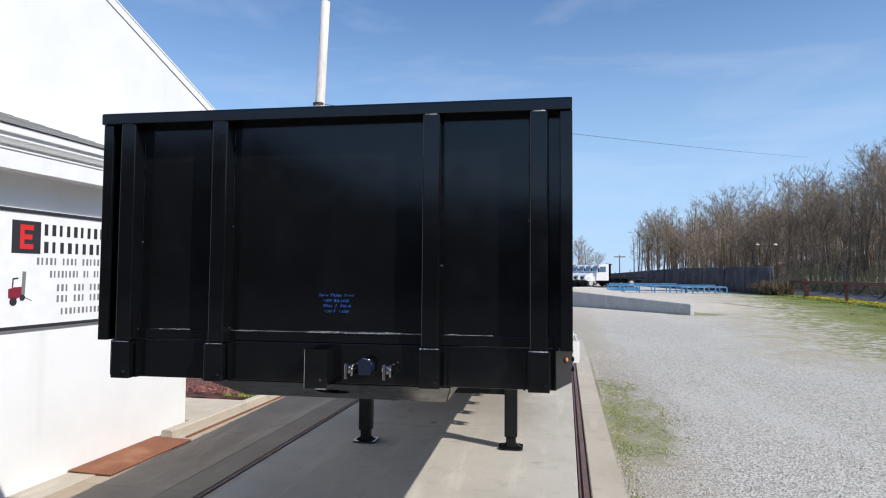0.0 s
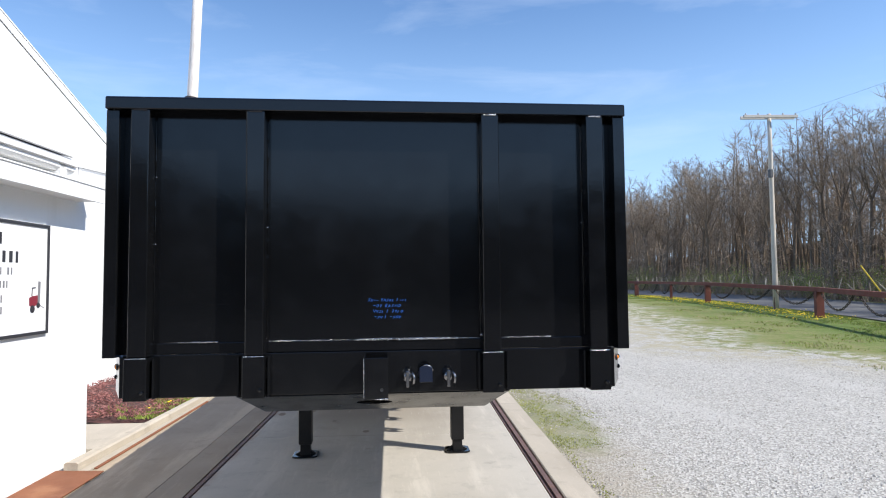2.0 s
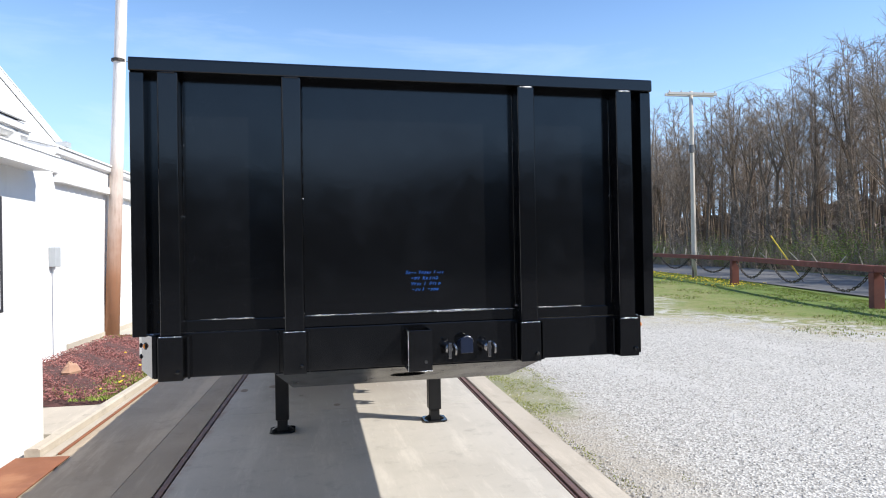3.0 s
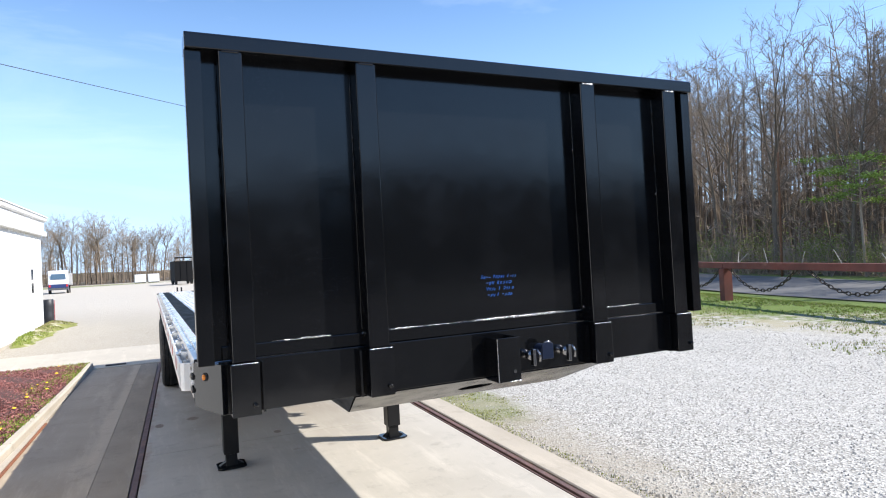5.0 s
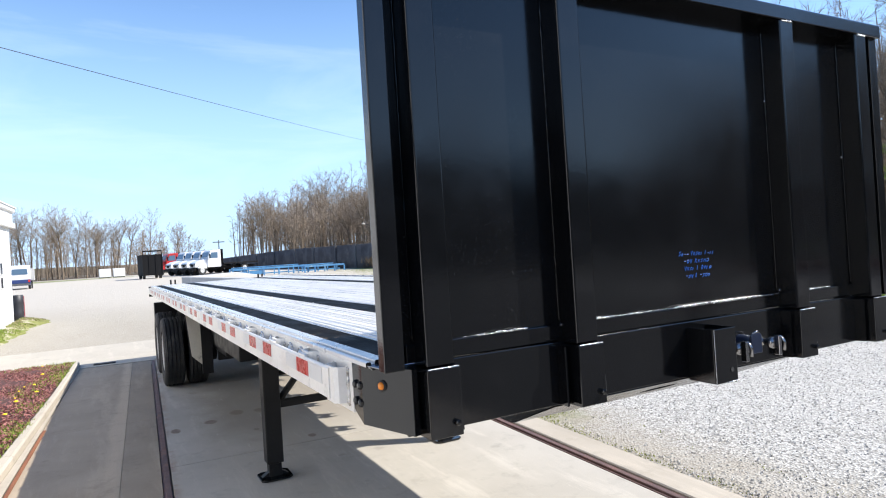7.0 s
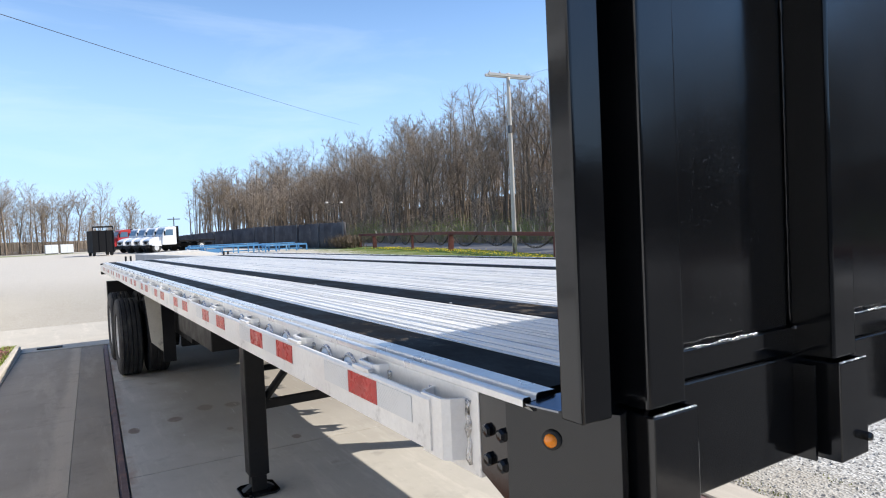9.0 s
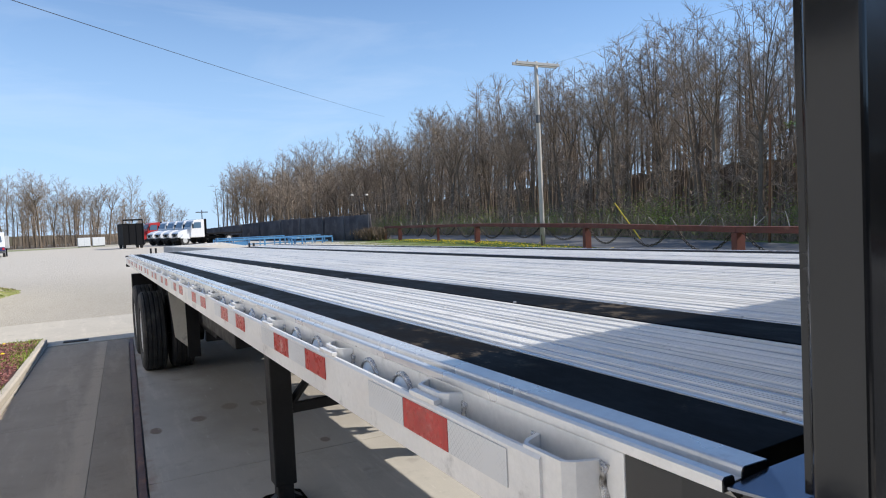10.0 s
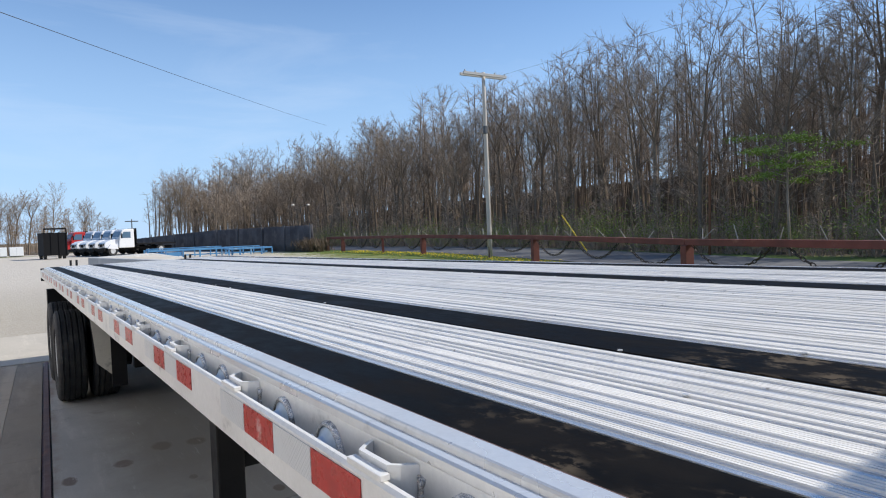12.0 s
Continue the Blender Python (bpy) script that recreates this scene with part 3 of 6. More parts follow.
# ---- ground, lane, road ----
def build_ground():
    g = Geo()
    xs = [-1500, -500, -150, -60, -30, -15] + [-10 + 1.0 * i for i in range(45)] + [36, 40, 46, 54, 64, 90, 200, 600, 1500]
    ys = [-1500, -500, -150, -60, -25, -10] + [-4 + 1.0 * i for i in range(48)] + [46, 50, 56, 64, 74, 86, 100, 120, 160, 300, 700, 1500]
    for y in ys:
        for x in xs:
            low = -0.06 if (x < 1.9 + 0.0384 * (y - 5) and y < 14.0) else 0.0
            g.v.append((x, y, land(x, y) + low - 0.012))
    n = len(xs)
    for j in range(len(ys) - 1):
        for i in range(n - 1):
            g.f.append((j * n + i, j * n + i + 1, (j + 1) * n + i + 1, (j + 1) * n + i))
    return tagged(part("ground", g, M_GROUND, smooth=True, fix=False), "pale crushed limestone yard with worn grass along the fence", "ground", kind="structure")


build_ground()

lane = thing("pavement", LANE, "grey concrete lane with steel rails let into it", "pavement", kind="structure")
# slabs between the rails, the dark strip beside them and the slab along the kerb, in lane coordinates
V0, V1 = -9.0, 9.25
cuts_mid = [V0, -5.2, -1.4, 2.4, 6.0, V1]
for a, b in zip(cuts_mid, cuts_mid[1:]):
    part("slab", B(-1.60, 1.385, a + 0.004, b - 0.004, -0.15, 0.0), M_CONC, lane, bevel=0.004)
cuts_side = [V0, -4.6, -0.2, 4.4, V1]
for a, b in zip(cuts_side, cuts_side[1:]):
    part("slab", B(-1.982, -1.676, a + 0.002, b - 0.002, -0.15, -0.002), M_CONC_DARK, lane, bevel=0.0015)
    part("slab", B(-2.82, -1.984, a + 0.002, b - 0.002, -0.15, 0.0), M_CONC_OLD, lane, bevel=0.002)
for u0, u1, side in ((-1.672, -1.612, 1), (1.395, 1.475, -1)):
    rail = Geo()
    rail.box(u0, u1, V0, V1, -0.12, -0.012)
    if side > 0:
        rail.box(u0 + 0.016, u1, V0, V1, -0.03, 0.003)
    else:
        rail.box(u0, u0 + 0.012, V0, V1, -0.03, 0.002)
        rail.box(u0 + 0.034, u1, V0, V1, -0.03, 0.008)
    part("guide_rail", rail, M_RUST, lane, "rusty steel channel rail set in the concrete", bevel=0.003)
for a, b in ((V0, -2.5), (-2.5, 4.0), (4.0, V1)):
    kerb = Geo().prism([(1.49, -0.15), (1.49, 0.012), (1.50, 0.02), (1.765, 0.016), (1.78, -0.15)], "y", a + 0.004, b - 0.004)
    part("kerb", kerb, M_KERB, lane)
part("slab", B(-3.115, -2.83, V0, 1.21, -0.15, 0.008), M_KERB, lane, bevel=0.003)


def kerb_shift(v):
    """The kerb closes in on the lane towards its far end."""
    return 0.08 * smooth01(1.5, 5.5, v)


for a, b in ((1.22, 3.4), (3.4, 6.6), (6.6, 9.6)):
    kerb = Geo().prism([(-3.06, -0.15), (-3.06, 0.075), (-3.04, 0.09), (-2.95, 0.09), (-2.93, 0.075), (-2.93, -0.15)], "y", a + 0.004, b - 0.004)
    kerb.v = [(u + kerb_shift(v) * (1.5 if u < -3.0 else 1.0), v, z) for u, v, z in kerb.v]
    part("kerb", kerb, M_KERB, lane, "low buff concrete kerb beside the flower bed")
    gutter = B(-2.925, -2.83, a + 0.003, b - 0.003, -0.15, 0.012)
    gutter.v = [(u + kerb_shift(v) if u < -2.9 else u, v, z) for u, v, z in gutter.v]
    part("gutter", gutter, M_KERB, lane)
part("walk_slab", B(-4.9, -3.065, 1.95, 3.15, -0.15, 0.03), M_KERB, lane, "small concrete pad by the building corner", bevel=0.006)

apron = part("apron", B(-16.0, 1.75, 9.27, 13.4, -0.2, 0.012), M_APRON, None)
apron.matrix_basis = LANE
tagged(apron, "sunlit buff concrete apron across the lane's end", "apron", kind="structure")


def build_road():
    g = Geo()
    line = [(13.0, -60), (13.4, -20), (14.2, 0), (15.6, 8), (17.1, 15), (18.9, 24), (19.9, 35), (21.0, 48), (23.0, 70), (26, 120), (32, 300)]
    for i, (x, y) in enumerate(line):
        for w in (0.0, 7.0):
            g.v.append((x + w, y, max(land(x + w, y), land(x, y)) + 0.02))
        if i:
            k = 2 * i
            g.f.append((k - 2, k - 1, k + 1, k))
    return tagged(part("road", g, M_ROAD, fix=False), "grey asphalt country road behind the fence", "road", kind="structure")


build_road()

# loading ramp: two retaining walls with gravel banked behind them
RAMP_A, RAMP_B = Vector((7.15, 26.8, 0)), Vector((0.95, 32.7, 0))
along = (RAMP_B - RAMP_A).normalized()
away = Vector((-along.y, along.x, 0))
if away.y < 0:
    away = -away


def ramp_point(s, w, z):
    p = RAMP_A + (RAMP_B - RAMP_A) * s + away * w
    return Vector((p.x, p.y, land(p.x, p.y) + z))


wall_front = Geo()
verts = []
for s, h in ((0.0, 0.44), (1.0, 0.82)):
    for w in (0.0, 0.3):
        verts += [ramp_point(s, w, -0.2), ramp_point(s, w, h)]
wall_front.add(verts, [(0, 1, 3, 2), (4, 6, 7, 5), (0, 4, 5, 1), (2, 3, 7, 6), (1, 5, 7, 3), (0, 2, 6, 4)])
tagged(part("ramp_wall", wall_front, M_BARRIER, bevel=0.03), "long low grey concrete retaining wall with a sloping top", "wall", kind="structure")
wall_end = Geo()
verts = []
for w, h in ((0.31, 0.82), (4.0, 0.80), (9.0, 0.16)):
    for s in (0.965, 1.0):
        verts += [ramp_point(s, w, -0.2), ramp_point(s, w, h)]
wall_end.add(verts, [(0, 1, 3, 2), (8, 10, 11, 9)] + [tuple(k + 4 * q for k in f) for q in (0, 1) for f in ((0, 4, 5, 1), (2, 3, 7, 6), (1, 5, 7, 3), (0, 2, 6, 4))])
tagged(part("ramp_wall", wall_end, M_BARRIER, bevel=0.03), "grey concrete end wall of the gravel ramp", "wall", kind="structure")
bank = Geo()
N_S, N_W = 8, 6
for i in range(N_S + 1):
    for j in range(N_W + 1):
        s, w = i / N_S * 0.965, 0.3 + j / N_W * 12.0
        top = (0.02 + 0.70 * s) * (1 - smooth01(0.28, 0.78, j / N_W)) + 0.04 * math.sin(i * 2.1 + j * 1.3) * (0 < i < N_S)
        if i == 0 or j == N_W:
            top = -0.08
        bank.v.append(tuple(ramp_point(s, w, top)))
for i in range(N_S):
    for j in range(N_W):
        k = i * (N_W + 1) + j
        bank.f.append((k, k + 1, k + N_W + 2, k + N_W + 1))
tagged(part("gravel_ramp", bank, M_GROUND, smooth=True), "pale gravel ramp banked behind the concrete wall", "ramp", kind="structure")


# ---- flatbed trailer ----
DECK_Z = 1.476
LENGTH = 11.1
trailer = thing("flatbed_trailer", pose(0, 3, 0, -0.42, 0, 0), "black and bare aluminium flatbed trailer with a tall black headboard", "trailer")


def deck_lean(x):
    """The deck rides a little higher towards the road side."""
    u = min(max((x + 1.18) / 2.36, 0.0), 1.0)
    return 0.02 * u + 0.017 * u ** 4


def leaned(geo):
    geo.v = [(x, y, z + deck_lean(x)) for x, y, z in geo.v]
    return geo


# widths across one plank: smooth channels (ribs 0) and groups of fine ribs
PLANK_BANDS = ((0.017, 0), (0.020, 3), (0.017, 0), (0.032, 4), (0.022, 0), (0.022, 3), (0.015, 0), (0.036, 5), (0.016, 0), (0.012, 2), (0.006, 0))


def build_planks():
    total = sum(w for w, _ in PLANK_BANDS)
    for i, (x0, x1) in enumerate(((-1.063, -0.870), (-0.866, -0.679), (-0.503, -0.303), (-0.299, -0.101), (-0.097, 0.101), (0.105, 0.303), (0.307, 0.503), (0.679, 0.866), (0.870, 1.063))):
        outline = [(x0, DECK_Z - 0.0035)]
        a = x0
        for w, ribs in PLANK_BANDS if i % 2 == 0 else PLANK_BANDS[::-1]:
            w *= (x1 - x0) / total
            if ribs:
                p = w / ribs
                for k in range(ribs):
                    b = a + k * p
                    outline += [(b + p * 0.10, DECK_Z - 0.0026), (b + p * 0.24, DECK_Z - 0.0002), (b + p * 0.76, DECK_Z - 0.0002), (b + p * 0.90, DECK_Z - 0.0026)]
            else:
                outline += [(a + w * 0.06, DECK_Z - 0.0035), (a + w * 0.94, DECK_Z - 0.0035)]
            a += w
        outline += [(x1, DECK_Z - 0.0036), (x1, DECK_Z - 0.03), (x0, DECK_Z - 0.03)]
        ob = part("plank", leaned(Geo().prism(outline[::-1], "y", 0.16, LENGTH)), M_DECK, trailer, "ribbed bare aluminium deck plank")
        ob.data.materials.append(M_CHANNEL)
        for f in ob.data.polygons:
            c = f.center
            if f.normal.z > 0.9 and c.z - deck_lean(c.x) < DECK_Z - 0.0015:
                f.material_index = 1
    for x0, x1 in ((-1.183, -1.066), (-0.668, -0.506), (0.506, 0.676), (1.066, 1.183)):
        part("nailing_strip", leaned(B(x0, x1, 0.16, LENGTH, DECK_Z - 0.035, DECK_Z - 0.0035)), M_STRIP, trailer, "black painted nailing strip", bevel=0.0012)


build_planks()
for s in (-1, 1):
    part("rust_line", leaned(B(*sorted((s * 1.1832, s * 1.1848)), 0.165, 2.9, DECK_Z - 0.03, DECK_Z - 0.0025)), M_RUST, trailer, "thin rusty line along the strip's edge")


def build_side(sx):
    """Edge lip, channel rail, rub rail, pockets, spools and tape of one side."""
    def X(v):
        return sx * v
    outline = [(1.185, DECK_Z - 0.03), (1.185, DECK_Z - 0.004), (1.187, DECK_Z - 0.0015), (1.2185, DECK_Z - 0.0015), (1.2210, DECK_Z - 0.0028), (1.2228, DECK_Z - 0.0060), (1.2235, DECK_Z - 0.0120), (1.2335, DECK_Z - 0.0130), (1.2345, DECK_Z - 0.0080), (1.2365, DECK_Z - 0.0060), (1.2465, DECK_Z - 0.0060), (1.2495, DECK_Z - 0.009), (1.2495, DECK_Z - 0.02), (1.24, DECK_Z - 0.02), (1.23, DECK_Z - 0.03)]
    lip = Geo().prism([(X(a), b) for a, b in outline], "y", 0.158, LENGTH)
    # the front end is cut at a slant round the corner
    lip.v = [(p[0], 0.140 + (abs(p[0]) - 1.185) * 0.05 if p[1] < 1 else p[1], p[2]) for p in lip.v]
    cap = Geo().prism([(X(a), b) for a, b in outline], "y", 0.0, LENGTH)
    cap.v = [(p[0], (0.1385 if p[1] < 1 else 0.1398) + (abs(p[0]) - 1.185) * 0.05, p[2]) for p in cap.v]
    part("edge_cap", cap, M_BLACK, trailer, "black cap on the deck edge's end")
    part("deck_edge", lip, M_LIPALU, trailer, "smooth aluminium deck edge extrusion with a rounded ridge")
    web = Geo().prism([(X(1.2495), DECK_Z - 0.0205), (X(1.2495), 1.33), (X(1.2495), 1.304), (X(1.19), 1.304), (X(1.19), 1.311), (X(1.2405), 1.311), (X(1.2405), DECK_Z - 0.0205)], "y", 0.266, LENGTH)
    part("side_rail", web, M_RAILALU, trailer, "bare aluminium side rail channel", bevel=0.002)
    rub = Geo().prism([(X(1.281), 1.335), (X(1.281), 1.430), (X(1.284), 1.434), (X(1.290), 1.434), (X(1.294), 1.429), (X(1.294), 1.336)], "y", 0.36, LENGTH)
    part("rub_rail", rub, M_RAILALU, trailer, "flat aluminium rub rail")
    spots = [0.36, 0.665] + [1.14 + 0.57 * k for k in range(18)]
    for i, y in enumerate(spots):
        w, t = 0.0475, 0.007
        front = 1.290 if i == 0 else 1.2805
        outer = [(1.250, -w - 0.012), (front - 0.012, -w), (front, -w + 0.012), (front, w - 0.012), (front - 0.012, w), (1.250, w + 0.012)]
        inner = [(1.250, w + 0.012 - t), (front - t - 0.006, w - t), (front - t, w - t - 0.006), (front - t, -w + t + 0.006), (front - t - 0.006, -w + t), (1.250, -w - 0.012 + t)]
        u = Geo().prism([(X(a), y + b) for a, b in outer + inner], "z", 1.328 if i == 0 else 1.34, 1.438 if i == 0 else 1.450)
        pocket = part("stake_pocket", u, M_RAILALU, trailer, "welded aluminium stake pocket")
        if i:
            part("pocket_lip", B(*sorted((X(1.281), X(1.2945))), y - w + 0.004, y + w - 0.004, 1.4345, 1.4425), M_RAILALU, pocket, bevel=0.001)
        if i < 7:
            for q in (-1, 1):
                y2 = y + q * (w + 0.016)
                bead = Geo().tube([(X(1.250 + 0.001 * ((k * 7) % 3)), y2 + 0.002 * ((k * 5) % 3 - 1), 1.32 + 0.013 * k) for k in range(10)], [0.004 + 0.0012 * ((k * 3) % 4) for k in range(10)], 6)
                part("weld_bead", bead, M_WELD, pocket, smooth=True)
    gaps = [(0.665, 1.14)] + [(1.14 + 0.57 * k, 1.71 + 0.57 * k) for k in range(17)]
    for a, b in gaps:
        for q in (1 / 3, 2 / 3):
            y = a + (b - a) * q
            turn = Matrix.Translation((X(1.250), y, 1.398)) @ Euler((0, sx * math.pi / 2, 0)).to_matrix().to_4x4()
            spool = Geo().lathe([(0.043, 0.0), (0.039, 0.005), (0.028, 0.011), (0.024, 0.020), (0.026, 0.026), (0.034, 0.0285), (0.034, 0.0305), (0.0, 0.0306)], 10, turn)
            ob = part("rope_spool", spool, M_BLUISH, trailer, "galvanised rope spool", smooth=True)
            if y < 4:
                part("weld_ring", Geo().lathe([(0.048, 0.0), (0.047, 0.004), (0.043, 0.0075), (0.040, 0.007)], 18, turn), M_WELD, ob, smooth=True)
    L = 0.152
    tape = [(0.426, 0), (0.58, 1), (0.734, 0)]
    for k in range(11):
        for q in range(4):
            tape.append((1.146 + 0.87 * k + 0.1545 * q, 1 - q % 2))
    for y, red in tape:
        if y + L < LENGTH:
            part("tape", B(*sorted((X(1.2945), X(1.2958))), y, y + L, 1.373, 1.424), M_RED if red else M_SILVER, trailer, "scuffed red reflective tape" if red else "grey-white reflective tape")
    # black corner plate with bolts and a marker lamp
    # the plate runs at an angle round the corner, then along the side
    ax, ay, bx, by = X(1.165), 0.022, X(1.248), 0.190
    corner = Geo()
    low = [(ax, ay, 1.272), (bx, by, 1.285), (bx, 0.265, 1.317)]
    high = [(ax, ay, 1.454), (bx, by, 1.4545), (bx, 0.265, 1.4545)]
    inn = [(p[0] - X(0.02), p[1] + 0.006, p[2]) for p in low + high]
    corner.add(low + high + inn, [(0, 1, 4, 3), (1, 2, 5, 4), (6, 9, 10, 7), (7, 10, 11, 8), (0, 6, 7, 1), (1, 7, 8, 2), (3, 4, 10, 9), (4, 5, 11, 10), (0, 3, 9, 6), (2, 8, 11, 5)])
    plate = part("corner_plate", corner, M_BLACK, trailer, "black angled steel corner plate")
    for y, z in ((0.199, 1.397), (0.239, 1.396), (0.199, 1.346), (0.238, 1.347)):
        m = Matrix.Translation((X(1.248), y, z)) @ Euler((0, sx * math.pi / 2, 0)).to_matrix().to_4x4()
        part("bolt", Geo().lathe([(0.012, 0.0), (0.012, 0.006), (0.008, 0.010), (0.0, 0.011)], 6, m), M_BLACK, plate)
    out = Vector((by - ay, ax - bx, 0)) if sx > 0 else Vector((ay - by, bx - ax, 0))
    m = Matrix.Translation((ax + (bx - ax) * 0.58, ay + (by - ay) * 0.58, 1.403)) @ out.normalized().to_track_quat("Z", "Y").to_matrix().to_4x4()
    part("lamp_ring", Geo().lathe([(0.016, 0.0), (0.016, 0.004), (0.011, 0.006)], 16, m), M_RUBBER, plate, smooth=True)
    part("marker_lamp", Geo().lathe([(0.0112, 0.004), (0.0105, 0.008), (0.006, 0.011), (0.0, 0.012)], 16, m), M_AMBER, plate, "round amber marker lamp", smooth=True)
    # bright sheet turned down at the deck's front corner
    cover = Geo()
    top = [(1.06, 0.138, -0.009), (1.186, 0.138, -0.009), (1.246, 0.140, -0.0145), (1.222, 0.092, -0.0205), (1.06, 0.092, -0.0205)]
    sheet = [(X(px), py, DECK_Z + pz - k) for k in (0.0, 0.003) for px, py, pz in top]
    cover.add(sheet, [(0, 1, 2, 3, 4), (9, 8, 7, 6, 5)] + [(i, i + 5, (i + 1) % 5 + 5, (i + 1) % 5) for i in range(5)])
    part("corner_cover", cover, M_COVER, trailer, "shiny turned-down sheet over the deck corner")


build_side(-1)
before = set(trailer.children)
build_side(1)
for ob in trailer.children:
    if ob not in before and ob.name.split(".")[0] in ("deck_edge", "edge_cap", "side_rail", "rub_rail", "stake_pocket", "rope_spool", "tape"):
        ob.location.z += deck_lean(1.2)


def wobbly_bead(x0, x1, y, z, most=0.0034):
    r = random.Random(int(abs(x0 * 1000)) + 3)
    n = int((x1 - x0) / 0.009)
    thick = 0.002
    pts, rad = [], []
    for k in range(n + 1):
        thick = min(max(thick + r.uniform(-0.0014, 0.0014), most * 0.1), most)
        pts.append((x0 + (x1 - x0) * k / n, y - r.random() * 0.001, z + r.uniform(-0.0012, 0.0012)))
        rad.append(thick)
    return Geo().tube(pts, rad, 6)


def build_headboard():
    board = part("headboard", B(-1.20, 1.20, 0.085, 0.095, 1.46, 2.62), M_PANEL, trailer, "tall black steel headboard panel")
    part("top_cap", Geo().prism([(-0.004, 2.607), (-0.004, 2.660), (0.004, 2.668), (0.122, 2.668), (0.13, 2.660), (0.13, 2.607)], "x", -1.241, 1.241), M_BLACK, board, "black top rail of the headboard", bevel=0.004)
    for sx in (-1, 1):
        plan = [(1.185, 0.018), (1.240, 0.018), (1.243, 0.021), (1.243, 0.062), (1.208, 0.0845), (1.199, 0.0845), (1.236, 0.059), (1.236, 0.025), (1.191, 0.025), (1.191, 0.0845), (1.185, 0.0845)]
        part("corner_channel", Geo().prism([(sx * a, b) for a, b in plan], "z", 1.455, 2.6065), M_BLACK, board, "black corner channel of the headboard", bevel=0.0025)
    for x in (-1.084, -0.56, 0.56, 1.084):
        post = Geo()
        post.prism([(x - 0.043, 0.004), (x - 0.039, 0.0), (x + 0.039, 0.0), (x + 0.043, 0.004), (x + 0.043, 0.0845), (x - 0.043, 0.0845)], "z", 1.457, 2.606)
        pole = part("post", post, M_BLACK, board, "square black steel post", bevel=0.006)
        r = random.Random(int(x * 100) + 500)
        for sx in (-1, 1):
            count = 60
            bead = Geo().tube([(x + sx * (0.045 + r.random() * 0.001), 0.082, 1.52 + 1.07 * k / count) for k in range(count + 1)], [r.uniform(0.0015, 0.0045) for k in range(count + 1)], 6)
            part("weld_bead", bead, M_BLACK, pole, smooth=True)
        tip = Geo()
        tip.tube([(x - 0.03, -0.001, 2.604), (x + 0.03, -0.001, 2.604)], [0.003, 0.004], 5)
        part("weld_bead", tip, M_WELD if x > 0 else M_BLACK, pole)
        sleeve = Geo()
        y0, y1 = -0.014, 0.062
        t = 0.006
        w = 0.051
        sleeve.prism([(x - w, y1), (x - w, y0), (x + w, y0), (x + w, y1), (x + w - t, y1), (x + w - t, y0 + t), (x - w + t, y0 + t), (x - w + t, y1)], "z", 1.262, 1.452)
        sock = part("sleeve", sleeve, M_BLACK, trailer, "black steel post socket", bevel=0.0028)
        edge = Geo().tube([(x - w + 0.004, y0 + 0.002, 1.453), (x + w - 0.004, y0 + 0.002, 1.453)], 0.0018, 5)
        part("bright_edge", edge, M_WELD, sock)
        m = Matrix.Translation((x + 0.03, y0, 1.30)) @ Euler((math.pi / 2, 0, 0)).to_matrix().to_4x4()
        part("bolt", Geo().lathe([(0.009, 0), (0.009, 0.012), (0.006, 0.016), (0, 0.017)], 8, m), M_BLACK, sock)
    part("base_strip", B(-1.155, 1.155, 0.072, 0.0845, 1.462, 1.514), M_BLACK, board, bevel=0.003)
    part("weld_bead", wobbly_bead(-0.505, 0.505, 0.071, 1.516, 0.0056), M_WELD, board, "bright uneven weld bead")
    part("weld_bead", wobbly_bead(-0.97, -0.74, 0.071, 1.516), M_WELD, board)
    part("weld_bead", wobbly_bead(0.62, 0.86, 0.071, 1.516, 0.0052), M_WELD, board)
    # handwriting in blue paint marker, as loose illegible strokes
    r = random.Random(11)
    shapes = (((0, 0), (0.1, 1)), ((0, 0.8), (0.5, 1), (0.7, 0.5), (0.2, 0), (0, 0.5)), ((0, 0), (0.1, 0.9), (0.5, 0.9), (0.6, 0)), ((0.6, 1), (0.1, 0.8), (0.5, 0.4), (0, 0)), ((0, 1), (0.3, 0), (0.6, 1)), ((0, 0.5), (0.6, 0.55)), ((0, 0), (0.15, 1), (0.6, 0.8), (0.2, 0.5), (0.6, 0)))
    for row, (x0, x1, words) in enumerate(((-0.037, 0.157, (4, 5, 4)), (-0.012, 0.125, (3, 5)), (-0.012, 0.135, (4, 1, 4)), (-0.006, 0.125, (3, 1, 4)))):
        z = 1.698 - 0.0275 * row
        strokes = Geo()
        pitch = (x1 - x0) / (sum(words) + 0.7 * (len(words) - 1))
        x = x0
        for count in words:
            for k in range(count):
                tall = r.uniform(0.010, 0.013) if k else 0.016
                glyph = r.choice(shapes)
                wide = pitch * r.uniform(0.8, 1.15)
                pts = [(x + a * wide + b * 0.003, 0.0842, z + b * tall + r.uniform(-0.001, 0.001)) for a, b in glyph]
                strokes.tube(pts, 0.0012, 5)
                x += pitch
            x += pitch * 0.7
        part("handwriting", strokes, M_INK, board, "blue marker strokes")
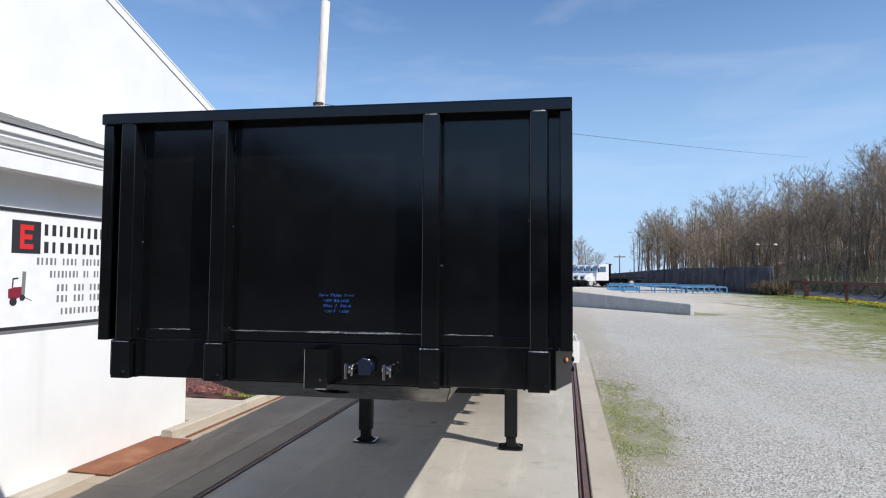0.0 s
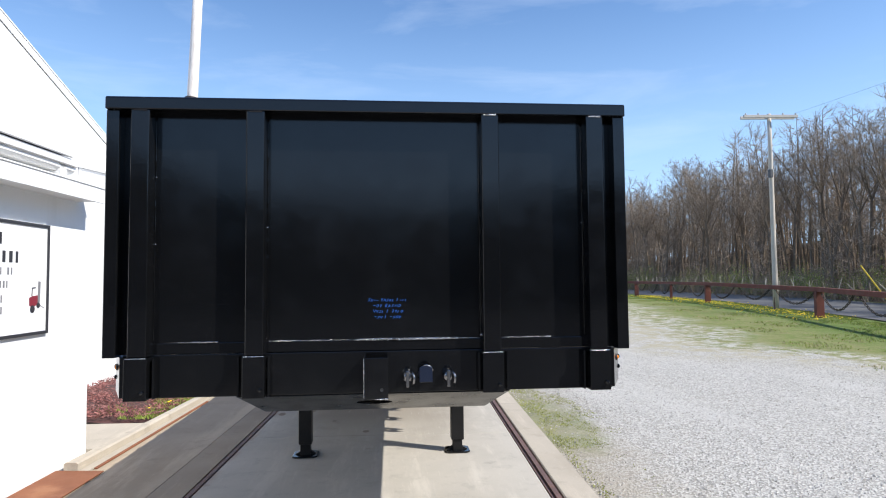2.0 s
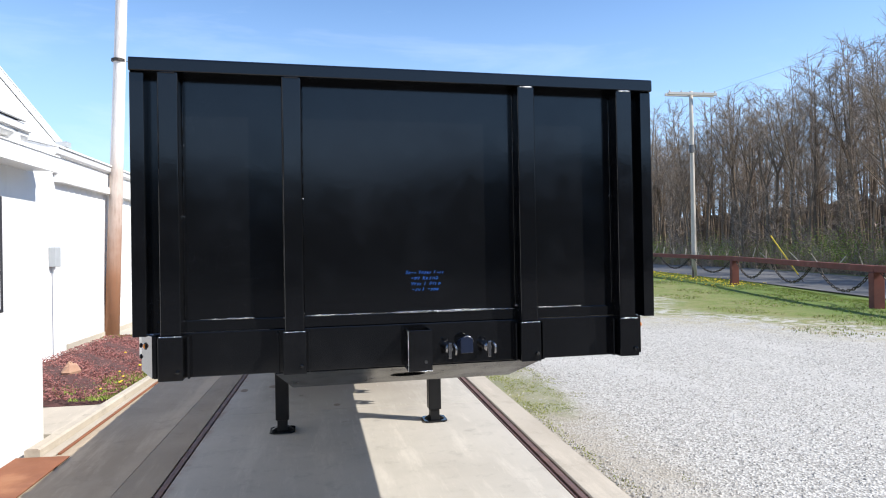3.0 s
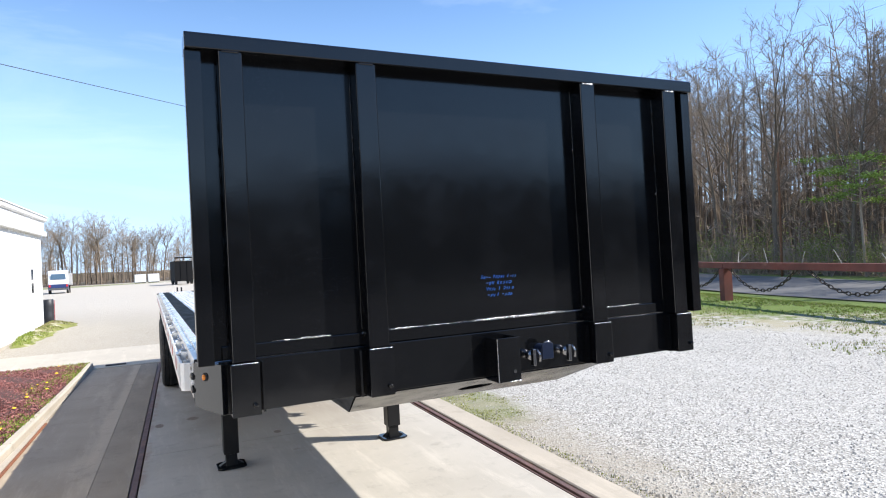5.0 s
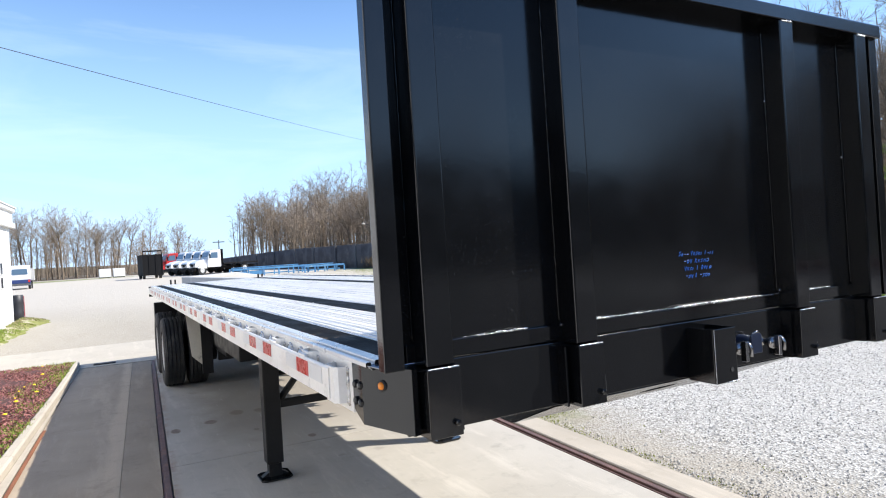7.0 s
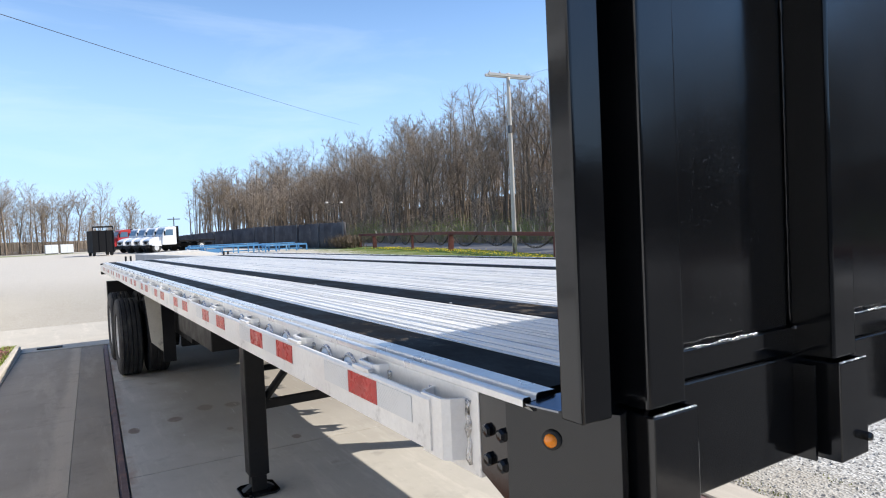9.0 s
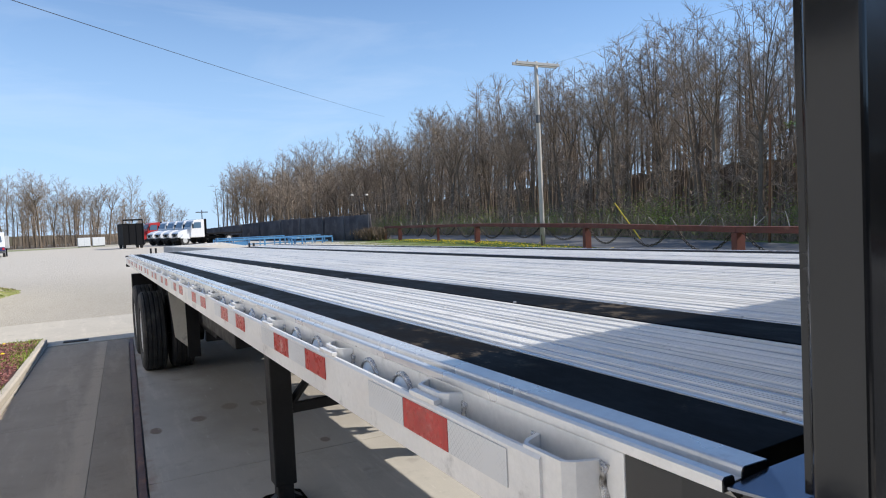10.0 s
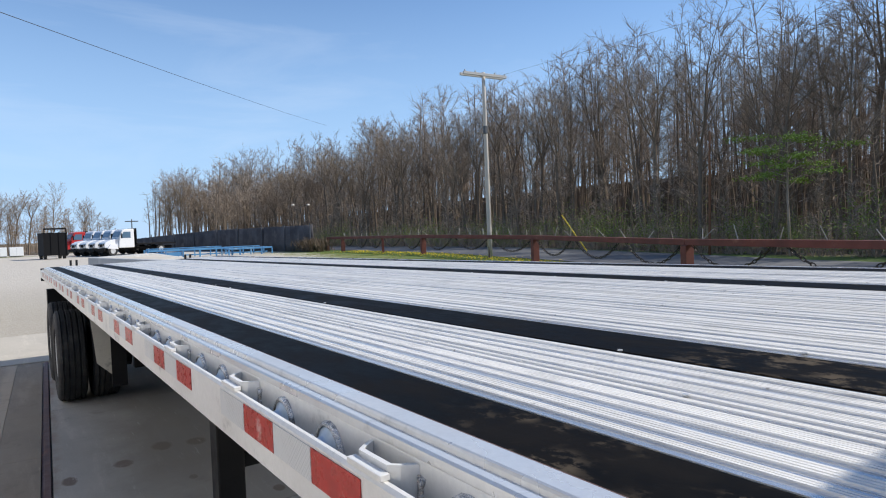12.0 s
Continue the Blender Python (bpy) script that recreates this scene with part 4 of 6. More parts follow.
    # small bright lumps of weld left along the posts and the base strip
    for x, z in ((-1.042, 1.512), (-0.606, 1.512), (-0.518, 1.527), (-0.267, 1.517), (0.002, 1.517), (0.20, 1.517), (0.515, 1.53), (-1.036, 2.30), (-1.036, 1.98), (-0.514, 2.06), (0.607, 1.86), (0.514, 2.30), (1.036, 2.08)):
        lump = Geo().lathe([(0.0, 0.003), (0.0035, 0.001), (0.0045, -0.002), (0.0, -0.004)], 7, Matrix.Translation((x, 0.0825 if z > 1.6 else 0.071, z)) @ Euler((math.pi / 2, 0, r.uniform(0, 3))).to_matrix().to_4x4())
        part("weld_spot", lump, M_WELD, board)


build_headboard()


def build_nose():
    nose = part("nose_plate", B(-1.168, 1.168, 0.06, 0.072, 1.262, 1.461), M_BLACK, trailer, "black steel front plate below the headboard", bevel=0.003)
    for sx in (-1, 1):
        for x in (0.50, 0.64, 1.02):
            part("gusset", B(*sorted((sx * x, sx * (x - 0.008))), 0.02, 0.0595, 1.264, 1.448), M_BLACK, nose)
    box = Geo()
    box.box(-0.052, 0.060, -0.058, -0.052, 1.252, 1.442)
    box.box(-0.052, -0.046, -0.052, 0.0595, 1.252, 1.442)
    box.box(0.054, 0.060, -0.052, 0.0595, 1.252, 1.442)
    box.box(-0.046, 0.054, -0.052, 0.0595, 1.252, 1.258)
    holder = part("tube_socket", box, M_BLACK, nose, "open square steel socket", bevel=0.002)
    part("bright_edge", Geo().tube([(0.0, -0.059, 1.252), (0.058, -0.059, 1.2525)], [0.002, 0.005], 6), M_WELD, holder)
    part("bright_edge", Geo().tube([(-0.052, -0.058, 1.255), (-0.052, -0.058, 1.44)], 0.0015, 5), M_WELD, holder)
    m = Matrix.Translation((0.03, -0.0585, 1.295)) @ Euler((math.pi / 2, 0, 0)).to_matrix().to_4x4()
    part("pin_hole", Geo().lathe([(0.008, 0.0), (0.008, 0.002), (0.0, 0.001)], 10, m), M_RUBBER, holder)
    for x, s in ((0.150, -1), (0.343, 1)):
        m = Matrix.Translation((x, 0.06, 1.345)) @ Euler((math.pi / 2, 0, 0)).to_matrix().to_4x4()
        hand = part("air_coupling", Geo().lathe([(0.022, 0), (0.022, 0.018), (0.013, 0.026), (0.013, 0.045), (0.021, 0.050), (0.023, 0.066), (0.014, 0.074), (0.0, 0.075)], 14, m), M_CHROME, nose, "bright metal air coupling", smooth=True)
        part("lever", B(x - 0.008, x + 0.008, -0.035, -0.012, 1.30, 1.375), M_CHROME, hand, bevel=0.003)
        part("lever", Geo().tube([(x + 0.02, -0.02, 1.37), (x + 0.032, -0.03, 1.345), (x + 0.028, -0.03, 1.315)], 0.006, 7), M_CHROME, hand, smooth=True)
    m = Matrix.Translation((0.237, 0.06, 1.350)) @ Euler((math.pi / 2, 0, 0)).to_matrix().to_4x4()
    plug = part("wiring_socket", Geo().lathe([(0.034, 0), (0.034, 0.03), (0.03, 0.045), (0.03, 0.06), (0.0, 0.062)], 16, m), M_BLUECAP, nose, "dark blue wiring socket with a lid", smooth=True)
    part("lid", Geo().prism([(0.206, 1.318), (0.206, 1.385), (0.222, 1.395), (0.252, 1.395), (0.268, 1.385), (0.268, 1.318)], "y", -0.012, -0.003), M_BLUECAP, plug, bevel=0.003)
    part("lid_spring", Geo().tube([(0.22, -0.005, 1.393), (0.24, -0.012, 1.400), (0.262, -0.005, 1.390), (0.272, -0.002, 1.37)], 0.004, 6), M_CHROME, plug, smooth=True)
    def on_pan(x, y):
        return (x, y, 1.262 - (y - 0.075) * 0.397)

    turns = [2 * math.pi * k / 24 for k in range(24)]
    hole = [(-0.01 + 0.09 * math.cos(a), 0.25 + 0.045 * math.sin(a)) for a in turns]
    rim = []
    for a in turns:
        dx, dy = math.cos(a) * 0.66, math.sin(a) * 0.1725
        k = 1.0 / max(abs(math.cos(a)), abs(math.sin(a)))
        y = 0.2475 + dy * k
        half = 0.65 - 0.07 * (y - 0.075) / 0.345
        rim.append((max(-half, min(half, dx * k)), y))
    sheet = Geo().add([on_pan(*p) for p in rim + hole], [(k, (k + 1) % 24, 24 + (k + 1) % 24, 24 + k) for k in range(24)])
    sheet.add([(-0.58, 0.42, 1.125), (0.58, 0.42, 1.125), (0.58, 1.6, 1.125), (-0.58, 1.6, 1.125), (-0.65, 0.075, 1.262), (-0.68, 0.6, 1.262), (0.65, 0.075, 1.262), (0.68, 0.6, 1.262)],
              [(0, 1, 2, 3), (4, 0, 3, 5), (6, 7, 2, 1)])
    pan = part("nose_pan", sheet, M_PAN, trailer, "sloped black kingpin pan with an oval opening")
    sol = pan.modifiers.new("thick", "SOLIDIFY")
    sol.thickness = 0.008


build_nose()


def build_running_gear():
    for sx in (-1, 1):
        beam = Geo().prism([(0.45, 1.20), (0.45, 1.345), (11.0, 1.345), (11.0, 0.98), (3.4, 0.92), (2.6, 1.06)], "x", sx * 0.485, sx * 0.50)
        beam.box(*sorted((sx * 0.42, sx * 0.565)), 2.6, 11.0, 0.905, 0.925)
        part("main_beam", beam, M_CHASSIS, trailer, "deep black main beam")
    for k in range(34):
        y = 0.32 + 0.32 * k
        part("cross_member", B(-1.204, 1.204, y, y + 0.05, 1.348, 1.44), M_CHASSIS, trailer)
    # landing legs
    for sx in (-1, 1):
        x = sx * 0.785
        leg = part("landing_leg", B(x - 0.066, x + 0.066, 3.585, 3.715, 0.15, 1.35), M_CHASSIS, trailer, "square black landing leg", bevel=0.008)
        part("inner_leg", B(x - 0.05, x + 0.05, 3.60, 3.70, 0.04, 0.16), M_CHASSIS, leg, bevel=0.006)
        foot = Geo().prism([(x - 0.125, 3.56), (x - 0.09, 3.53), (x + 0.09, 3.53), (x + 0.125, 3.56), (x + 0.125, 3.74), (x + 0.09, 3.77), (x - 0.09, 3.77), (x - 0.125, 3.74)], "z", 0.030, 0.046)
        part("foot_plate", foot, M_BLACK, leg, "steel foot plate", bevel=0.003)
        for q in (-1, 1):
            part("foot_rib", Geo().prism([(x + q * 0.05, 0.046), (x + q * 0.105, 0.046), (x + q * 0.05, 0.08)], "y", 3.62, 3.68), M_CHASSIS, leg)
        part("brace", Geo().tube([(x - sx * 0.06, 3.66, 0.62), (sx * 0.40, 3.66, 1.0)], 0.028, 8), M_CHASSIS, leg)
    part("leg_shaft", Geo().tube([(-0.72, 3.65, 0.86), (0.72, 3.65, 0.86)], 0.022, 8), M_CHASSIS, trailer)
    part("leg_crossbar", B(-0.72, 0.72, 3.63, 3.67, 0.58, 0.64), M_CHASSIS, trailer)
    part("crank", Geo().tube([(0.86, 3.62, 0.92), (0.98, 3.62, 0.92), (0.98, 3.58, 0.70)], 0.012, 7), M_CHASSIS, trailer)
    # axles and wheels
    for y in (8.47, 9.72):
        z = 0.497 + 0.0073 * y
        axle = part("axle", Geo().tube([(-1.0, y, z), (1.0, y, z)], 0.065, 12), M_CHASSIS, trailer, smooth=True)
        for sx in (-1, 1):
            for x, outer in ((1.148, True), (0.825, False)):
                turn = Matrix.Translation((sx * x, y, z)) @ Euler((0, sx * math.pi / 2, 0)).to_matrix().to_4x4()
                prof = [(0.285, -0.11), (0.30, -0.128), (0.40, -0.138), (0.455, -0.132), (0.482, -0.118)]
                for g0 in (-0.118, -0.066, -0.014, 0.038):
                    prof += [(0.497, g0 + 0.006), (0.498, g0 + 0.038), (0.484, g0 + 0.041), (0.484, g0 + 0.049)]
                prof += [(0.497, 0.094), (0.482, 0.118), (0.455, 0.132), (0.40, 0.138), (0.30, 0.128), (0.285, 0.11)]
                wheel = part("tyre", Geo().lathe(prof, 40, turn), M_TYRE, axle, "worn black truck tyre", smooth=False)
                if outer:
                    part("rim", Geo().lathe([(0.286, 0.10), (0.275, 0.118), (0.262, 0.10), (0.250, 0.02), (0.17, -0.01), (0.13, -0.01), (0.13, 0.06), (0.10, 0.09), (0.0, 0.09)], 28, turn), M_RIM, axle, "white steel wheel rim", smooth=True)
            part("brake_drum", Geo().tube([(sx * 0.55, y, z), (sx * 0.70, y, z)], 0.20, 16), M_CHASSIS, axle)
            part("spring", Geo().prism([(y - 0.55, 0.80), (y, 0.70), (y + 0.55, 0.80), (y + 0.55, 0.84), (y, 0.75), (y - 0.55, 0.84)], "x", sx * 0.44, sx * 0.53), M_CHASSIS, axle)
        for sx in (-1, 1):
            part("hanger", Geo().prism([(y - 0.66, 0.74), (y - 0.52, 0.74), (y - 0.46, 0.93), (y - 0.74, 0.93)], "x", sx * 0.43, sx * 0.55), M_CHASSIS, trailer)
    # pale plate ahead of the wheels and the rear flaps
    plate = part("splash_plate", Geo().prism([(-1.02, 1.13), (-0.85, 1.08), (-0.83, 0.42), (-0.97, 0.56)], "y", 7.60, 7.61), M_FLAP, trailer, "pale splash plate ahead of the tyres")
    part("plate_frame", B(-0.84, -0.70, 7.59, 7.66, 0.30, 1.30), M_CHASSIS, plate)
    for sx in (-1, 1):
        part("battery_box", B(*sorted((sx * 0.56, sx * 0.80)), 4.9, 6.6, 0.80, 1.26), M_CHASSIS, trailer, "black steel tool box under the deck", bevel=0.01)
        part("slide_rail", B(*sorted((sx * 0.52, sx * 0.66)), 6.7, 10.9, 0.62, 0.90), M_CHASSIS, trailer, bevel=0.008)
    part("bogie_crossbar", B(-0.62, 0.62, 7.66, 7.76, 0.45, 0.90), M_CHASSIS, trailer, bevel=0.008)
    part("splash_plate", Geo().prism([(1.02, 1.13), (0.85, 1.08), (0.83, 0.42), (0.97, 0.56)], "y", 7.60, 7.61), M_FLAP, trailer)
    for sx in (-1, 1):
        part("flap_bracket", B(*sorted((sx * 0.72, sx * 1.26)), 10.28, 10.42, 0.92, 1.20), M_CHASSIS, trailer, bevel=0.006)
        part("mud_flap", B(*sorted((sx * 0.72, sx * 1.25)), 10.36, 10.37, 0.35, 1.0), M_RUBBER, trailer, "black rubber mud flap")
    part("air_tank", Geo().tube([(-0.35, 7.3, 0.80), (0.35, 7.3, 0.80)], 0.12, 14), M_CHASSIS, trailer, smooth=True)
    part("air_tank", Geo().tube([(-0.62, 6.2, 1.02), (-0.62, 7.1, 1.02)], 0.10, 14), M_CHASSIS, trailer, smooth=True)
    part("rear_bumper", B(-1.15, 1.15, 10.98, 11.06, 0.55, 0.65), M_CHASSIS, trailer, bevel=0.004)
    for sx in (-1, 1):
        part("bumper_upright", B(*sorted((sx * 0.45, sx * 0.53)), 10.98, 11.06, 0.65, 1.0), M_CHASSIS, trailer)
    part("tail_sill", B(-1.29, 1.29, LENGTH + 0.002, LENGTH + 0.05, 1.28, 1.462), M_CHASSIS, trailer, "black rear sill", bevel=0.004)
    for x in (-0.93, 0.66):
        for q in (0.0, 0.075):
            part("tie_stub", B(x + q, x + q + 0.028, LENGTH - 0.06, LENGTH - 0.02, DECK_Z + deck_lean(x) - 0.004, DECK_Z + 0.085), M_CHASSIS, trailer)


build_running_gear()


def build_screws():
    """Screw heads along the planks at each cross member, and a few deck marks."""
    g = Geo()
    r = random.Random(5)
    for k in range(34):
        y = 0.345 + 0.32 * k
        for x in (-0.873, -0.685, -0.497, -0.301, -0.099, 0.103, 0.305, 0.497, 0.685, 0.873):
            if r.random() < 0.5:
                m = Matrix.Translation((x + r.uniform(-0.012, 0.012), y + r.uniform(-0.05, 0.05), DECK_Z - 0.001 + deck_lean(x)))
                g.lathe([(0.0055, 0.0), (0.005, 0.0022), (0.0, 0.0028)], 7, m)
    tagged(part("screw_heads", g, M_SCREW, trailer, "small dull screw heads"), "small dull screw heads", kind="stuff")


def build_winches():
    """Strap winches hung under the right side rail."""
    for k in range(11):
        y = 3.42 + 0.605 * k
        frame_geo = Geo().prism([(y - 0.075, 1.315), (y - 0.075, 1.12), (y - 0.055, 1.09), (y - 0.045, 1.09), (y - 0.045, 1.303), (y + 0.045, 1.303), (y + 0.045, 1.09), (y + 0.055, 1.09), (y + 0.075, 1.12), (y + 0.075, 1.315)], "x", 1.165, 1.285)
        w = part("winch", frame_geo, M_CHASSIS, trailer, "black strap winch under the side rail")
        w.location.z = deck_lean(1.2)
        part("drum", Geo().tube([(1.225, y - 0.044, 1.15), (1.225, y + 0.044, 1.15)], 0.032, 12), M_CHASSIS, w, smooth=True)


build_winches()


build_screws()


# ---- white building ----
def build_building():
    house = thing("building", LANE, "low white metal-sided building with a tall white gable", "building")
    for box in ((-3.24, -3.12, -3.0, 1.75, -0.1, 2.66), (-5.38, -3.242, -3.0, -2.88, -0.1, 2.66), (-5.38, -3.242, 1.63, 1.75, -0.1, 2.66)):
        part("wall", B(*box), M_SIDING, house, "bright white siding wall", bevel=0.006)
    band = Geo()
    band.box(-3.12, -2.88, -3.2, 1.50, 2.615, 2.625)
    band.box(-2.89, -2.865, -3.2, 1.53, 2.60, 2.745)
    band.box(-3.3, -2.855, -3.2, 1.55, 2.745, 2.757)
    part("eave_band", band, M_TRIM, house, "white boxed eave band")
    gut = Geo().prism([(-3.00, 2.80), (-2.90, 2.80), (-2.86, 2.83), (-2.86, 2.865), (-2.835, 2.87), (-2.835, 2.925), (-2.845, 2.93), (-2.85, 2.88), (-3.00, 2.88)], "y", -3.2, 0.95)
    part("gutter", gut, M_TRIM, house, "white rain gutter")
    part("fascia", B(-3.05, -3.0, -3.2, 0.86, 2.757, 2.97), M_TRIM, house)
    n_course = 17
    for k in range(n_course):
        u0 = -2.82 - (2.38 / 12) * k
        u1 = u0 - 2.38 / 12 - 0.05
        z0 = 2.932 + (0.75 / 12) * k
        z1 = z0 + 0.75 / 12 + 0.012
        course = Geo().prism([(u0, z0), (u0, z0 + 0.012), (u1, z1 + 0.004), (u1, z1 - 0.01)], "y", -3.2, 0.82 - 0.01 * k)
        part("shingle_course", course, M_SHINGLE, house)
    part("roof_end", Geo().prism([(-2.86, 2.76), (-2.86, 2.93), (-6.2, 3.98), (-6.2, 2.76)], "y", 0.70, 0.80), M_TRIM, house)
    apex, slope, eaves = 1.5, 0.352, 8.85
    top = 5.39 + slope * (7.24 - apex)
    gable = Geo().prism([(apex + eaves - 0.2, -0.1), (apex + eaves - 0.2, top - slope * eaves - 0.1), (apex, top - 0.15), (apex - eaves + 0.2, top - slope * eaves - 0.1), (apex - eaves + 0.2, -0.1)], "x", -6.42, -6.27)
    part("gable_wall", gable, M_SIDING, house, "tall white gable wall")
    for sgn in (1, -1):
        v1 = apex + sgn * eaves
        low = top - slope * eaves
        rake = Geo().prism([(apex, top - 0.15), (v1, low - 0.15), (v1, low), (apex, top)], "x", -6.268, -6.25)
        part("rake_board", rake, M_TRIM, house, "white rake trim", bevel=0.01)
        roof = Geo().prism([(apex, top + 0.002), (v1, low + 0.002), (v1, low + 0.03), (apex, top + 0.03)], "x", -20.0, -6.24)
        part("roof", roof, M_TRIM, house, "white metal roof sheet")
    for box in ((-5.55, -5.40, -3.0, 19.75, -0.1, 3.62), (-18.0, -5.552, 19.6, 19.75, -0.1, 3.62)):
        part("wall", B(*box), M_SIDING, house, "long white side wall")
    for k in range(39):
        v = 8.25 + 0.3 * k
        if v < 19.6:
            part("siding_rib", Geo().prism([(-5.40, v), (-5.388, v + 0.012), (-5.388, v + 0.03), (-5.40, v + 0.042)], "z", -0.05, 3.3), M_SIDING, house)
    part("soffit", B(-5.398, -5.27, 7.66, 20.05, 3.19, 3.34), M_TRIM, house, "white boxed eave", bevel=0.006)
    part("fascia", B(-5.398, -5.33, 7.60, 20.0, 3.345, 3.66), M_TRIM, house, bevel=0.004)
    gut2 = Geo().prism([(-5.396, 3.665), (-5.30, 3.665), (-5.26, 3.70), (-5.24, 3.80), (-5.396, 3.80)], "y", 7.46, 20.05)
    part("gutter", gut2, M_TRIM, house)
    roof2 = Geo().prism([(-5.22, 3.805), (-5.22, 3.845), (-12.0, 5.55), (-12.0, 5.50)], "y", 7.50, 20.1)
    part("roof", roof2, M_TRIM, house)
    part("roof_end", Geo().prism([(-5.39, 3.664), (-5.25, 3.803), (-6.262, 4.06), (-6.262, 3.664)], "y", 7.52, 7.58), M_TRIM, house)
    part("flashing", B(-5.5, -5.3, 8.0, 8.2, 3.90, 4.0), M_GREYBOX, house)
    box = part("meter_box", B(-5.398, -5.28, 7.40, 7.62, 1.62, 1.98), M_GREYBOX, house, "small grey electric meter box", bevel=0.01)
    part("conduit", Geo().tube([(-5.35, 7.51, 1.62), (-5.35, 7.51, 0.05)], 0.02, 8), M_TRIM, box)
    for z0, z1 in ((1.34, 1.68), (1.74, 2.10)):
        win = part("window", B(-5.399, -5.37, 17.92, 18.26, z0, z1), M_TRIM, house, "small white-framed window")
        part("pane", B(-5.369, -5.365, 17.95, 18.23, z0 + 0.02, z1 - 0.02), M_DARKGLASS, win)
    part("foundation", B(-5.395, -5.36, 8.1, 19.75, -0.1, 0.12), M_KERB, house)
    return house


build_building()


def build_sign():
    sign = thing("wall_sign", LANE @ pose(-3.119, 0.06, 1.835), "white wall sign with black frame, red emblem and dark lettering", "sign")
    w, h = 0.915, 0.495
    part("panel", B(0.0, 0.02, -w, w, -h, h), M_SIGNWHITE, sign)
    fr = Geo()
    for a in ((-w, w, h - 0.028, h), (-w, w, -h, -h + 0.028), (-w, -w + 0.028, -h + 0.028, h - 0.028), (w - 0.028, w, -h + 0.028, h - 0.028)):
        fr.box(0.02, 0.03, *a)
    part("sign_frame", fr, M_SIGNBLACK, sign, "thin black frame")
    # v runs to the reader's right here
    part("emblem", B(0.02, 0.023, -0.75, -0.47, 0.13, 0.40), M_SIGNBLACK, sign, "dark square emblem")
    em = Geo()
    for z, w2 in ((0.165, 0.0), (0.245, 0.012), (0.325, 0.0)):
        em.box(0.023, 0.025, -0.635, -0.545 - w2, z, z + 0.042)
    em.box(0.023, 0.0252, -0.675, -0.6355, 0.165, 0.367)
    part("emblem_mark", em, M_SIGNRED, sign, "red emblem shape")
    def word_row(x0, x1, z, height, mat, words):
        """One row of lettering as plain bars, one bar a letter."""
        pitch = (x1 - x0) / (sum(words) + len(words) - 1)
        x = x0
        for n in words:
            for k in range(n):
                wide = pitch * (0.44, 0.36, 0.50)[(k * 2 + n) % 3]
                part("letter_bar", B(0.02, 0.0225, x, x + wide, z + height * 0.04, z + height * 0.96), mat, sign)
                x += pitch
            x += pitch

    word_row(-0.43, 0.30, 0.285, 0.105, M_SIGNBLACK, (9,))
    word_row(-0.43, 0.52, 0.135, 0.105, M_SIGNBLACK, (11,))
    word_row(-0.50, 0.42, 0.035, 0.065, M_SIGNGREY, (5, 4, 6, 2))
    word_row(-0.36, 0.36, -0.075, 0.065, M_SIGNGREY, (8, 2, 5))
    word_row(-0.28, 0.30, -0.195, 0.065, M_SIGNGREY, (3, 3, 4))
    word_row(-0.28, 0.30, -0.29, 0.065, M_SIGNGREY, (3, 3, 4))
    word_row(-0.23, 0.26, -0.40, 0.06, M_SIGNGREY, (10,))
    for v in (-0.69, 0.71):
        # a small drawn machine: body, guard, mast, wheels and forks
        part("picture", Geo().prism([(v - 0.075, -0.235), (v - 0.078, -0.165), (v - 0.03, -0.15), (v + 0.045, -0.145), (v + 0.05, -0.225), (v - 0.02, -0.25)], "x", 0.02, 0.022), M_SIGNDARKRED, sign, "small dark red machine picture")
        part("drawn_guard", Geo().prism([(v - 0.045, -0.15), (v - 0.04, -0.075), (v + 0.015, -0.07), (v + 0.012, -0.082), (v - 0.03, -0.087), (v - 0.033, -0.15)], "x", 0.02, 0.0222), M_SIGNBLACK, sign)
        part("mast", Geo().prism([(v + 0.045, -0.21), (v + 0.052, -0.02), (v + 0.085, -0.022), (v + 0.078, -0.21)], "x", 0.0205, 0.0232), M_SIGNGREY, sign)
        for y, z, rad in ((v - 0.03, -0.265, 0.034), (v + 0.055, -0.235, 0.026)):
            part("drawn_wheel", Geo().prism([(y + rad * math.cos(a), z + rad * math.sin(a)) for a in [math.pi * k / 7 for k in range(14)]], "x", 0.022, 0.024), M_SIGNBLACK, sign)
        part("fork", Geo().prism([(v + 0.08, -0.23), (v + 0.15, -0.262), (v + 0.15, -0.268), (v + 0.08, -0.238)], "x", 0.02, 0.0225), M_SIGNGREY, sign)


build_sign()

plate = part("steel_plate", Geo().prism([(-3.11, 0.020), (-2.67, 0.009), (-2.67, 0.019), (-3.11, 0.030)], "y", -0.02, 1.19), M_PLATE, None, bevel=0.002)
plate.matrix_basis = LANE
tagged(plate, "flat rusty steel plate lying against the wall", "plate")


bar = part("rust_bar", B(-2.815, -2.785, 1.3, 4.6, 0.002, 0.018), M_PLATE, None, bevel=0.004)
bar.matrix_basis = LANE
tagged(bar, "long rusty flat steel bar lying along the kerb", "steel bar")
mat = part("rubber_strip", B(-2.62, -2.26, 9.42, 9.56, 0.014, 0.03), M_RUBBER, None, bevel=0.004)
mat.matrix_basis = LANE
tagged(mat, "short black rubber strip lying on the apron", "rubber strip")


